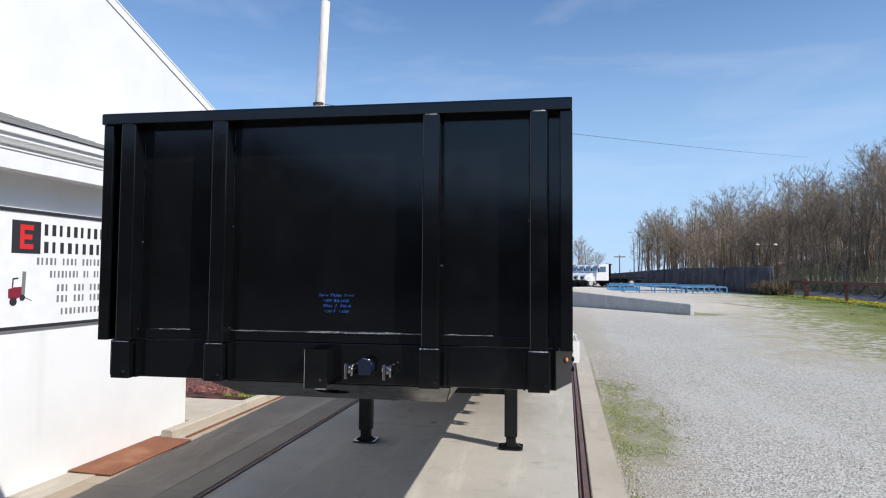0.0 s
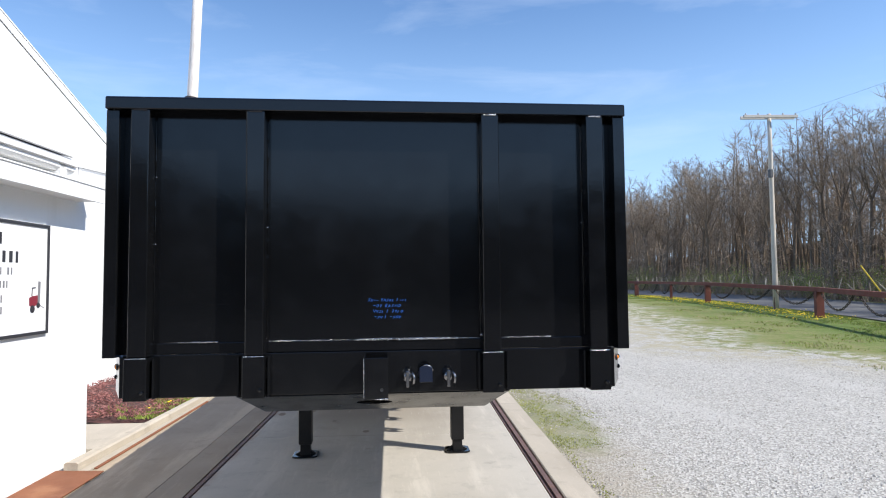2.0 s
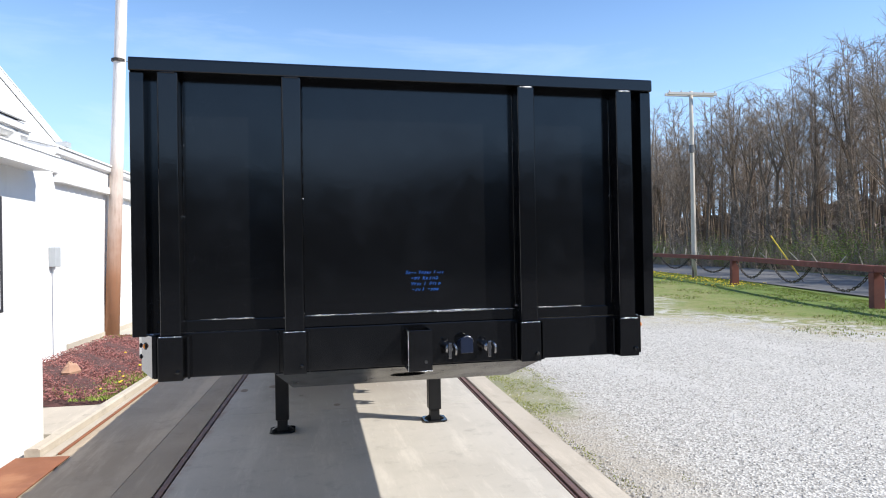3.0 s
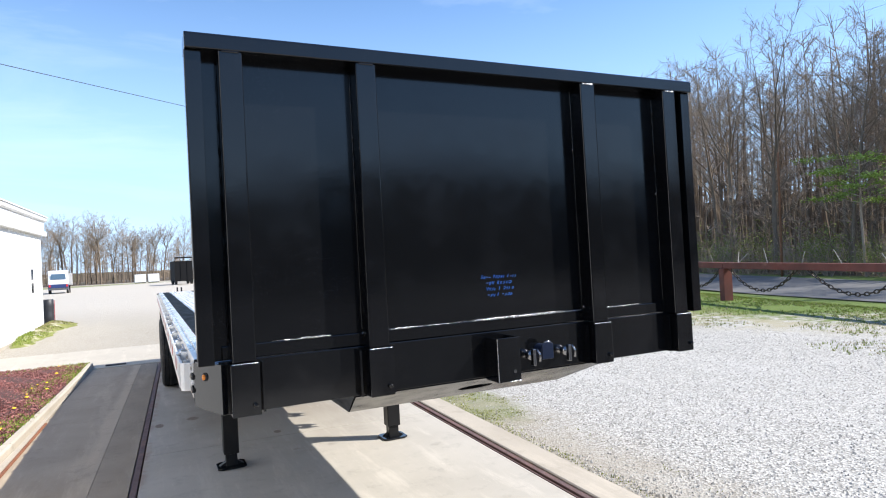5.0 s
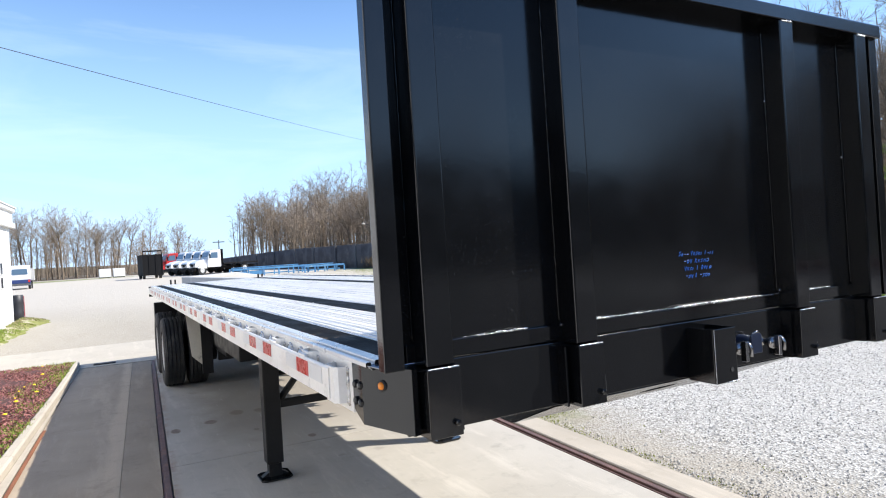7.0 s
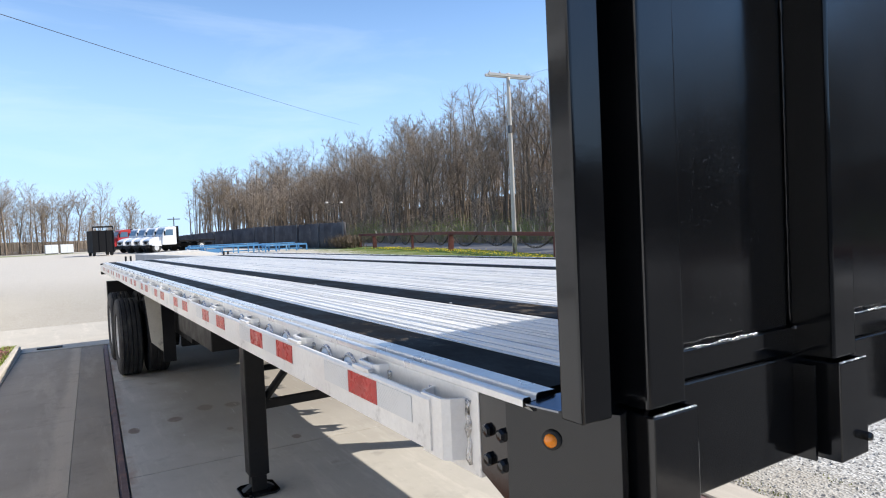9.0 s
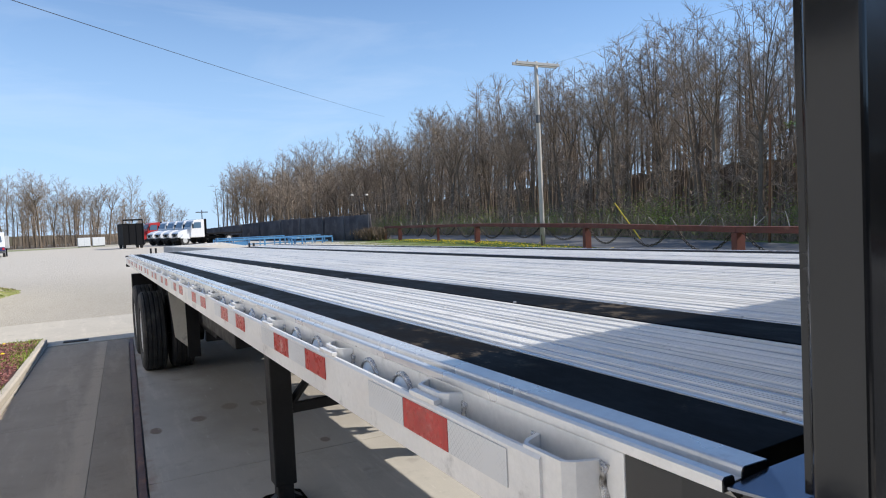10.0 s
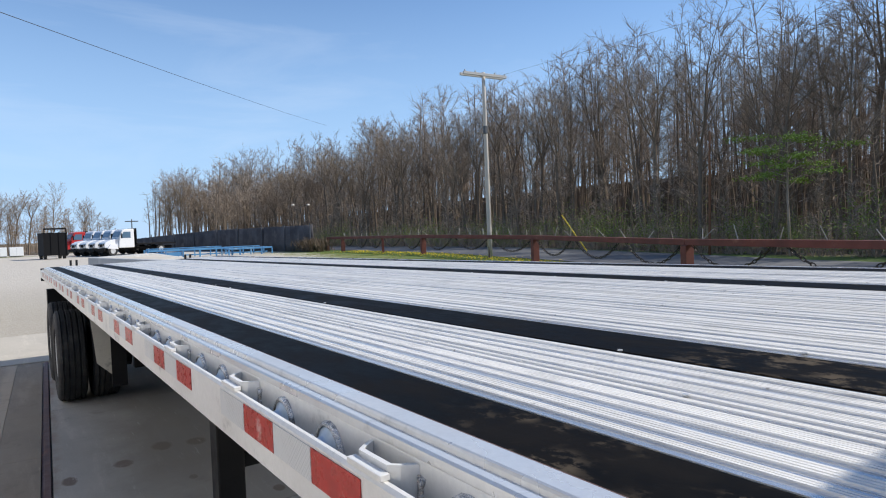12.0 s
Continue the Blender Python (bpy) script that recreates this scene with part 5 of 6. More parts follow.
# ---- planted bed ----
def build_bed():
    g = Geo()
    nu, nv = 14, 34
    for j in range(nv + 1):
        for i in range(nu + 1):
            u = -5.2 + 2.13 * i / nu
            v = 3.2 + 6.4 * j / nv
            edge = min(i, nu - i, j, nv - j) / 3.0
            u += kerb_shift(v) * 1.5 * i / nu
            g.v.append((u, v, 0.02 + 0.07 * min(edge, 1.0) + 0.02 * math.sin(u * 7 + v * 5)))
    for j in range(nv):
        for i in range(nu):
            k = j * (nu + 1) + i
            g.f.append((k, k + 1, k + nu + 2, k + nu + 1))
    bed = part("flower_bed", g, M_BEDSOIL, None, smooth=True)
    bed.matrix_basis = LANE
    tagged(bed, "flower bed of red-brown wood mulch with weeds", "flower bed", kind="structure")
    r = random.Random(21)
    c = Geo()
    for _ in range(11000):
        v = r.uniform(3.25, 9.55)
        u = r.uniform(-5.15, -3.08 + 1.5 * kerb_shift(v))
        m = Matrix.Translation((u, v, 0.085 + r.uniform(0, 0.02))) @ Euler((r.uniform(-0.6, 0.6), r.uniform(-0.6, 0.6), r.uniform(0, 6.3))).to_matrix().to_4x4()
        a, b = r.uniform(0.008, 0.026), r.uniform(0.004, 0.009)
        c.add([m @ Vector(p) for p in ((-a, -b, 0), (a, -b * 0.5, 0), (a * 0.9, b, 0.003), (-a, b, 0.004), (0, 0, -0.012))], [(0, 1, 2, 3), (0, 4, 1), (1, 4, 2), (2, 4, 3), (3, 4, 0)])
    mulch = part("mulch_chips", c, M_MULCH, None, fix=False)
    mulch.matrix_basis = LANE
    tagged(mulch, "loose red-brown wood mulch chips", "mulch", kind="stuff")
    rock = Geo()
    rr = random.Random(9)
    rock.lathe([(0.0, 0.0), (0.17, 0.0), (0.19, 0.08), (0.13, 0.20), (0.05, 0.25), (0.0, 0.25)], 9, Matrix.Identity(4))
    rock.v = [(x * rr.uniform(0.8, 1.2), y * rr.uniform(0.8, 1.2), z * rr.uniform(0.85, 1.15)) for x, y, z in rock.v]
    ob = part("rock", rock, M_ROCK)
    ob.matrix_basis = LANE @ pose(-4.12, 5.0, 0.08, 0, 0, 40) @ Matrix.Scale(0.68, 4)
    tagged(ob, "tan garden rock lying in the mulch", "rock")


build_bed()


def blades(name, spots, height, mat, label, seed, category="grass"):
    r = random.Random(seed)
    g = Geo()
    for x, y, z in spots:
        for _ in range(4):
            a = r.uniform(0, 6.28)
            h = height * r.uniform(0.5, 1.3)
            w = 0.006 + 0.03 * height
            dx, dy = math.cos(a), math.sin(a)
            lean = r.uniform(0.1, 0.9) * h
            bx, by = x + r.uniform(-0.04, 0.04), y + r.uniform(-0.04, 0.04)
            g.add([(bx - dy * w, by + dx * w, z), (bx + dy * w, by - dx * w, z), (bx + dx * lean, by + dy * lean, z + h)], [(0, 1, 2)])
    return tagged(part(name, g, mat, None, fix=False), label, category, kind="stuff")


def lane_xy(u, v):
    p = LANE @ Vector((u, v, 0))
    return p.x, p.y


r = random.Random(31)
weeds = []
clumps = [(r.uniform(3.2, 9.6), abs(r.gauss(0, 0.3))) for _ in range(26)]
for _ in range(1100):
    cv, cu = r.choice(clumps)
    v = min(max(cv + r.gauss(0, 0.22), 3.2), 9.6)
    u = -3.05 + 1.5 * kerb_shift(v) - abs(cu + r.gauss(0, 0.12))
    weeds.append((*lane_xy(max(u, -5.15), v), 0.07))
for _ in range(520):
    weeds.append((*lane_xy(r.uniform(-5.2, -3.1), 9.5 + r.gauss(0, 0.12)), 0.05))
blades("weeds", weeds, 0.04, M_GRASS, "green weeds along the edge of the mulch", 1)
verge, straw = [], []
for _ in range(26000):
    y = r.uniform(4, 48)
    fx = 14.9 + (y - 14.6) * 0.27 if y < 24 else 17.5 + (y - 24) * 0.09
    back = 6.0 * r.random() ** 2.0
    x = fx + 1.2 - back
    if math.sin(x * 2.3 + y * 0.9) + math.sin(y * 1.7 - x * 1.1) + 0.9 * r.random() < back * 0.42 - 1.1:
        continue
    (straw if r.random() < 0.12 + 0.05 * back else verge).append((x, y, land(x, y) - 0.012))
blades("verge_grass", verge, 0.045, M_GRASS, "short spring grass along the fence", 2)
blades("dry_grass", straw, 0.04, M_STRAW, "dry straw-coloured grass among the green", 5)
moss = []
for _ in range(1900):
    if r.random() < 0.88:
        y = r.uniform(6.6, 11.2)
        reach = 0.95 - 0.11 * abs(y - 7.5) if y > 7.2 else 0.5
        x = 1.83 + 0.0384 * (y - 5) + reach * r.random() ** 1.2
        if math.sin(x * 9 + y * 3.1) + math.sin(y * 5.3 - x * 4) < -0.7:
            continue
    else:
        y = r.uniform(2.6, 7.0)
        x = 1.83 + 0.0384 * (y - 5) + abs(r.gauss(0, 0.06)) + (0.5 if r.random() < 0.15 else 0.0)
    moss.append((x, y, -0.014))
blades("kerb_grass", moss, 0.013, M_MOSS, "thin grass growing along the kerb", 3)


def bank_height(u, v):
    """A low grassy bank against the building's long wall."""
    out = 0.55 + 0.35 * smooth01(17.0, 20.0, v) + 0.10 * math.sin(v * 2.3) + 0.06 * math.sin(v * 7.1)
    return 0.18 * smooth01(0.0, 1.0, 1 - (u + 5.27) / out) * smooth01(14.3, 15.6, v) * (1 - smooth01(20.2, 21.6, v))


bank = Geo()
for j in range(37):
    for i in range(13):
        u, v = -5.27 + 1.35 * i / 12, 14.2 + 7.6 * j / 36
        x, y = lane_xy(u, v)
        bank.v.append((x, y, land(x, y) - 0.03 + bank_height(u, v)))
for j in range(36):
    for i in range(12):
        k = j * 13 + i
        bank.f.append((k, k + 1, k + 14, k + 13))
tagged(part("grass_bank", bank, M_BANK, None, smooth=True), "low bank of patchy green grass against the white wall", "grass", kind="structure")
lush, thin = [], []
for _ in range(3000):
    u, v = -5.27 + 1.3 * r.random() ** 1.6, r.uniform(14.5, 21.4)
    h = bank_height(u, v)
    if h < 0.03 + 0.05 * r.random() or math.sin(u * 6 + v * 2.1) + math.sin(v * 3.7 - u * 3) + r.random() < -0.5:
        continue
    x, y = lane_xy(u, v)
    (thin if r.random() < smooth01(16.2, 18.2, v) * 0.75 else lush).append((x, y, land(x, y) - 0.035 + h))
blades("bank_grass", lush, 0.05, M_GRASS, "bright green grass on the bank by the wall", 6)
blades("dry_grass", thin, 0.04, M_STRAW, "pale dry grass on the bank by the wall", 7)
tuft = [(18.9 + r.gauss(0, 0.5), 51.6 + r.gauss(0, 0.8), land(19, 51) + r.uniform(0, 0.7)) for _ in range(800)]
blades("dry_brush", tuft, 0.5, M_DRYGRASS, "brown dry brush at the end of the dark screen", 4, "brush")


def dandelions(name, spots, size, label):
    g = Geo()
    rr = random.Random(8)
    for x, y, z in spots:
        s = size * rr.uniform(0.7, 1.3)
        g.lathe([(0.0, 0.0), (s, s * 0.4), (s * 0.7, s * 0.8), (0.0, s)], 6, Matrix.Translation((x, y, z)))
    return tagged(part(name, g, M_DANDY, None, fix=False), label, "dandelions", kind="stuff")


spots = []
for _ in range(900):
    y = r.uniform(22, 46)
    fx = 14.9 + (y - 14.6) * 0.27 if y < 24 else 17.5 + (y - 24) * 0.09
    x = fx - 0.2 + r.gauss(0, 0.7)
    spots.append((x, y, land(x, y) + 0.05))
dandelions("dandelions", spots, 0.03, "yellow dandelions in the grass by the fence")
spots = [(*lane_xy(-3.1 - abs(r.gauss(0, 0.3)), r.uniform(3.3, 9.4)), 0.11) for _ in range(15)]
dandelions("dandelions", spots, 0.022, "yellow dandelions in the flower bed")


def stones():
    rr = random.Random(17)
    g = Geo()
    for _ in range(30000):
        y = 2.5 + 13 * rr.random() ** 1.15
        x0 = 1.80 + 0.0384 * (y - 5)
        x = x0 + 0.02 + 8.0 * rr.random() ** 1.5
        if ((x - 2.2) / 0.7) ** 2 + ((y - 7.2) / 2.5) ** 2 < rr.uniform(0.5, 1.3) and rr.random() < 0.85:
            continue
        s = rr.uniform(0.005, 0.014) * (1.25 if rr.random() < 0.12 else 1.0)
        a = rr.uniform(0, 6.28)
        ca, sa = math.cos(a) * s, math.sin(a) * s
        k = rr.uniform(0.5, 0.95)
        z = -0.012
        g.add([(x + ca, y + sa, z), (x - sa * k, y + ca * k, z), (x - ca, y - sa, z), (x + sa * k, y - ca * k, z), (x + ca * 0.4, y + sa * 0.4, z + s * rr.uniform(0.6, 1.1)), (x - ca * 0.5, y - sa * 0.3, z + s * rr.uniform(0.5, 0.9))],
              [(0, 1, 4), (1, 5, 4), (1, 2, 5), (2, 3, 5), (3, 4, 5), (3, 0, 4)])
    tagged(part("loose_gravel", g, M_STONE, None, fix=False), "loose pale limestone gravel beside the kerb", "gravel", kind="stuff")


stones()


# ---- fence ----
def build_fence():
    fence = thing("fence", None, "rusty red post-and-rail fence hung with chain", "fence")
    posts = [(9.7, -5.0), (11.5, 1.7), (13.2, 8.2), (14.96, 14.55), (17.4, 23.7), (18.4, 34.3), (19.1, 40.4), (20.0, 48.4), (20.3, 52.0)]
    tops = []
    for x, y in posts:
        z = land(x, y)
        top = 1.16 + 0.34 * smooth01(10.0, 36.0, y)
        w = 0.15 if (x, y) != (19.1, 40.4) else 0.08
        m = Matrix.Translation((x, y, 0)) @ Euler((0, 0, -0.26)).to_matrix().to_4x4()
        part("post", Geo().box(-w, w, -w * 0.8, w * 0.8, z - 0.2, top - 0.19, m), M_FENCE, fence, "square rusty red post", bevel=0.012)
        tops.append(Vector((x, y, top)))
    rr = random.Random(4)
    for a, b in zip(tops, tops[1:]):
        d = (b - a)
        length = d.length
        m = Matrix.Translation(a) @ d.to_track_quat("X", "Z").to_matrix().to_4x4()
        part("rail", Geo().box(0.0, length - 0.02, -0.09, 0.09, -0.185, 0.0, m), M_FENCE, fence, "long rusty red rail", bevel=0.01)
        if length < 5 or a.y < -5:
            continue
        hung = 3 if length > 8 else 2
        for k in range(hung):
            p, q = a.lerp(b, (k + 0.06) / hung), a.lerp(b, (k + 0.94) / hung)
            drop = 0.60 + rr.uniform(-0.08, 0.08)
            links = Geo()
            count = max(8, int((q - p).length / 0.13))
            pts = []
            for i in range(count + 1):
                s = i / count
                c = p.lerp(q, s)
                c.z += -0.16 - drop * 4 * s * (1 - s)
                pts.append(c)
            for i in range(count):
                c, e = pts[i], pts[i + 1]
                ax = (e - c).normalized()
                side = ax.cross(Vector((0, 0, 1))).normalized() if i % 2 else ax.cross(ax.cross(Vector((0, 0, 1)))).normalized()
                mid, half = (c + e) / 2, (e - c).length * 0.62
                ring = [mid + ax * math.cos(t) * half + side * math.sin(t) * 0.042 for t in [2 * math.pi * j / 8 for j in range(9)]]
                links.tube(ring, 0.017, 4, caps=False)
            part("chain", links, M_CHAIN, fence, "heavy dark hanging chain")
        steps = int(length / 1.15)
        for k in range(steps):
            c = a.lerp(b, (k + 0.5) / steps)
            for _ in range(1 if rr.random() < 0.6 else 2):
                tip = c + Vector((rr.uniform(-0.22, 0.22), rr.uniform(-0.22, 0.22), rr.uniform(0.22, 0.42)))
                part("rod", Geo().tube([c - Vector((0, 0, 0.02)), tip], [0.012, 0.009], 5), M_GREYPOLE, fence)
    return fence


build_fence()


# ---- poles and cables ----
def wood_pole(name, base, top, r0, r1, mat, label):
    ob = thing(name, None, label, "utility pole")
    pts = [Vector(base).lerp(Vector(top), k / 6) for k in range(7)]
    part("shaft", Geo().tube(pts, [r0 + (r1 - r0) * k / 6 for k in range(7)], 14), mat, ob, smooth=True)
    return ob


n = Nodes("two_tone_pole_wood")
grain = n.noise(2.0, 6.0, 0.7, n.stretch(n.pos, 14.0, 14.0, 1.2))
tone = n.mix(n.band(n.math("ADD", n.xyz()[2], n.math("MULTIPLY", n.noise(1.5), 2.0)), 2.0, 6.0), (0.27, 0.125, 0.065), (0.74, 0.68, 0.62))
tone = n.mix(n.band(grain, 0.45, 0.75, 0.0, 0.45), tone, (0.20, 0.12, 0.075))
n.bump(grain, 0.4, 0.01)
M_TWOTONE = n.done(tone, 0.85)

near_pole = wood_pole("utility_pole", (-4.87, 15.35, 0.0), (-4.62, 15.75, 9.1), 0.155, 0.115, M_TWOTONE, "tall wooden utility pole, brown below and bleached above")
part("clamp", Geo().tube([(-4.72, 15.59, 6.25), (-4.72, 15.59, 6.31)], 0.145, 12), M_CHAIN, near_pole)

road_pole = wood_pole("utility_pole", (18.55, 28.25, 0.1), (18.62, 28.4, 9.7), 0.125, 0.09, M_GREYPOLE, "grey wooden utility pole with a crossarm behind the fence")
arm_m = Matrix.Translation((18.55, 28.3, 9.52)) @ Euler((0, 0, -0.07)).to_matrix().to_4x4()
part("crossarm", Geo().box(-1.32, 1.32, -0.20, -0.10, -0.07, 0.07, arm_m), M_ARM, road_pole, bevel=0.01)
part("crossarm", Geo().box(-1.32, 1.32, 0.10, 0.20, -0.07, 0.07, arm_m), M_ARM, road_pole, bevel=0.01)
for k in (-1.22, -0.6, 0.6, 1.22):
    part("insulator", Geo().lathe([(0.03, 0.07), (0.045, 0.10), (0.03, 0.16), (0.0, 0.17)], 8, arm_m @ Matrix.Translation((k, -0.15, 0))), M_GREYBOX, road_pole)
part("switch_box", B(18.40, 18.56, 28.12, 28.30, 6.55, 6.95), M_DARKPOLE, road_pole, "dark box on the pole", bevel=0.02)
part("ground_cover", Geo().tube([(18.45, 28.2, 0.1), (18.5, 28.25, 1.1)], 0.05, 8), M_RUST, road_pole)


def cable(name, a, b, sag, radius, label, mat=M_WIRE):
    a, b = Vector(a), Vector(b)
    pts = []
    for k in range(25):
        s = k / 24
        p = a.lerp(b, s)
        p.z -= sag * 4 * s * (1 - s)
        pts.append(p)
    return tagged(part(name, Geo().tube(pts, radius, 5), mat), label, "cable")


cable("overhead_cable", (-4.72, 15.6, 6.3), (29.0, 70.0, 14.3), 0.15, 0.009, "thin black overhead cable")
cable("overhead_cable", (19.75, 28.05, 9.66), (21.0, 2.0, 9.0), 0.0, 0.004, "thin cable running on from the crossarm along the road")
guy = thing("guy_wire", None, "steel guy wire with a yellow guard", "guy wire")
g_low, g_high = Vector((20.15, 22.9, 0.2)), Vector((18.62, 28.35, 8.0))
part("wire", Geo().tube([g_low, g_high], 0.012, 5), M_CHAIN, guy)
part("guard", Geo().tube([g_low + (g_high - g_low) * 0.04, g_low + (g_high - g_low) * 0.26], 0.028, 8), M_YELLOW, guy, "yellow plastic guard")

grey_pole = wood_pole("light_pole", (26.0, 20.7, 0.0), (26.0, 20.55, 6.0), 0.06, 0.05, M_REDWOOD, "plain thin brown pole at the edge of the woods")
yard_lamp = wood_pole("yard_lamp", (21.0, 59.0, 0.3), (20.9, 59.0, 4.5), 0.07, 0.05, M_CHAIN, "thin yard lamp post with two lamp heads")
for s in (-1, 1):
    part("arm", Geo().tube([(20.9, 59.0, 4.4), (20.9 + 0.7 * s, 59.0, 4.6)], 0.03, 6), M_CHAIN, yard_lamp)
    part("lamp_head", Geo().lathe([(0.0, 0.16), (0.12, 0.12), (0.2, 0.0), (0.0, -0.02)], 10, Matrix.Translation((20.9 + 0.75 * s, 59.0, 4.55))), M_GREYPOLE, yard_lamp)
for x, y, h in ((16.9, 130.0, 5.9), (15.4, 140.0, 4.5)):
    p = wood_pole("utility_pole", (x, y, 0.3), (x, y, h), 0.11, 0.09, M_DARKPOLE, "distant utility pole with a crossarm")
    part("crossarm", B(x - 1.1, x + 1.1, y - 0.08, y + 0.08, h - 0.5, h - 0.32), M_DARKPOLE, p)


# ---- far yard ----
def build_screen():
    """A long dark fabric screen on posts, sagging between them."""
    sc = thing("fabric_screen", None, "long dark fabric windscreen on posts at the edge of the yard", "screen")
    line = [(18.9, 52.0, 2.62), (18.2, 62.0, 2.66), (17.2, 74.0, 2.72), (15.6, 88.0, 2.5), (13.2, 104.0, 2.15), (10.5, 122.0, 2.0)]
    rr = random.Random(12)
    for (x0, y0, t0), (x1, y1, t1) in zip(line, line[1:]):
        g = Geo()
        cols = 30
        for i in range(cols + 1):
            s = i / cols
            bulge = 0.12 * (-1) ** i + 0.08 * math.sin(i * 0.9) + rr.uniform(-0.05, 0.05)
            x, y = x0 + (x1 - x0) * s + bulge, y0 + (y1 - y0) * s
            top = t0 + (t1 - t0) * s - 0.07 * abs(math.sin(i * 1.1))
            g.v += [(x, y, 0.2), (x + bulge * 0.6, y, 1.2), (x, y, top)]
        for i in range(cols):
            for k in (0, 1):
                a = 3 * i + k
                g.f.append((a, a + 3, a + 4, a + 1))
        ob = part("fabric", g, M_TARP, sc, "dark sagging fabric", smooth=True)
        mod = ob.modifiers.new("thick", "SOLIDIFY")
        mod.thickness = 0.03
        for s in (0.0, 0.5):
            x, y = x0 + (x1 - x0) * s, y0 + (y1 - y0) * s
            part("post", Geo().tube([(x - 0.12, y, 0.1), (x - 0.12, y, t0 + 0.1)], 0.05, 6), M_DARKPOLE, sc)


build_screen()


def steel_rack(x0, x1, y, z, h, label, skew):
    ob = thing("steel_rack", pose(x0, y, z, 0, 0, skew), label, "rack", "blue racks in the yard")
    L = x1 - x0
    part("top_beam", B(0, L, -0.06, 0.06, h - 0.13, h), M_BLUESTEEL, ob, bevel=0.01)
    part("top_beam", B(0, L, 0.9, 1.02, h - 0.16, h), M_BLUESTEEL, ob, bevel=0.01)
    part("top_beam", B(0.3, L - 0.2, 2.0, 2.10, h + 0.02, h + 0.10), M_BLUESTEEL, ob, bevel=0.01)
    part("bottom_beam", B(0, L, 0.92, 1.0, 0.12, 0.22), M_BLUESTEEL, ob, bevel=0.01)
    count = max(4, int(L / 1.15))
    for k in range(count + 1):
        x = L * k / count
        part("leg", B(x - 0.05, x + 0.05, -0.055, 0.055, 0.0, h - 0.13), M_BLUESTEEL, ob)
        part("leg", B(x + 0.12, x + 0.20, 2.02, 2.10, 0.0, h + 0.0195), M_BLUESTEEL, ob)
        part("cross_tube", B(x - 0.05, x + 0.05, 0.061, 0.899, h - 0.14, h - 0.03), M_BLUESTEEL, ob)
    for k in range(0, 2 if L > 5 else 0):
        x = L * k / count
        part("side_sheet", B(x + 0.08, x + L / count - 0.08, 0.0, 0.02, 0.15, h - 0.2), M_BLUESTEEL, ob, "faded blue sheet")


steel_rack(6.75, 13.0, 54.0, 0.36, 0.66, "long low rack of blue painted steel beams", 2)
steel_rack(12.4, 15.95, 53.0, 0.36, 0.58, "short rack of blue steel beams", 4)


def work_truck(m, paint, label, flat=True):
    """A medium conventional-cab truck, nose towards local +x."""
    t = thing("truck", m, label, "truck", "parked work trucks")
    hood = Geo().prism([(2.0, 0.75), (3.45, 0.75), (3.5, 1.0), (3.4, 1.24), (2.9, 1.44), (2.0, 1.58)], "y", -0.85, 0.85)
    part("hood", hood, paint, t, bevel=0.06)
    cab = Geo().prism([(0.35, 0.72), (2.0, 0.72), (2.0, 1.62), (1.62, 2.36), (1.3, 2.44), (0.35, 2.46)], "y", -1.0, 1.0)
    cab_ob = part("cab", cab, paint, t, bevel=0.07)
    part("windscreen", Geo().add([(1.985, -0.8, 1.74), (1.985, 0.8, 1.74), (1.745, 0.74, 2.22), (1.745, -0.74, 2.22)], [(0, 1, 2, 3)]), M_TRUCKGLASS, cab_ob)
    for s in (-1, 1):
        part("side_window", Geo().prism([(0.75, 1.62), (1.75, 1.62), (1.52, 2.18), (0.75, 2.2)], "y", s * 1.004, s * 1.012), M_TRUCKGLASS, cab_ob)
        part("mirror", B(1.75, 1.85, *sorted((s * 1.12, s * 1.3)), 1.6, 2.05), M_TRUCKDARK, cab_ob)
        part("headlamp", B(3.44, 3.52, *sorted((s * 0.5, s * 0.78)), 0.95, 1.15), M_CHROME, t)
        part("fender", Geo().prism([(2.1, 0.62), (2.3, 1.02), (2.9, 1.08), (3.25, 0.7)], "y", s * 0.85, s * 1.05), paint, t)
    part("grille", B(3.485, 3.53, -0.34, 0.34, 0.85, 1.12), M_TRUCKDARK, t)
    part("bumper", B(3.45, 3.65, -1.05, 1.05, 0.45, 0.72), M_TRUCKDARK, t, bevel=0.03)
    part("chassis", B(-4.2, 3.3, -0.42, 0.42, 0.55, 0.78), M_TRUCKDARK, t)
    if flat:
        part("bed", B(-4.3, 0.1, -1.15, 1.15, 0.95, 1.1), M_TRUCKDARK, t)
        part("headache_rack", B(0.12, 0.2, -1.1, 1.1, 1.1, 2.5), M_TRUCKDARK, t)
    for x in (2.68, -2.6):
        for s in (-1, 1):
            w = part("wheel", Geo().tube([(x, s * 0.72, 0.47), (x, s * 1.02, 0.47)], 0.47, 20), M_TYRE, t)
            part("rim", Geo().tube([(x, s * 1.021, 0.47), (x, s * 1.04, 0.47)], 0.26, 16), M_RIM, w)
    return t


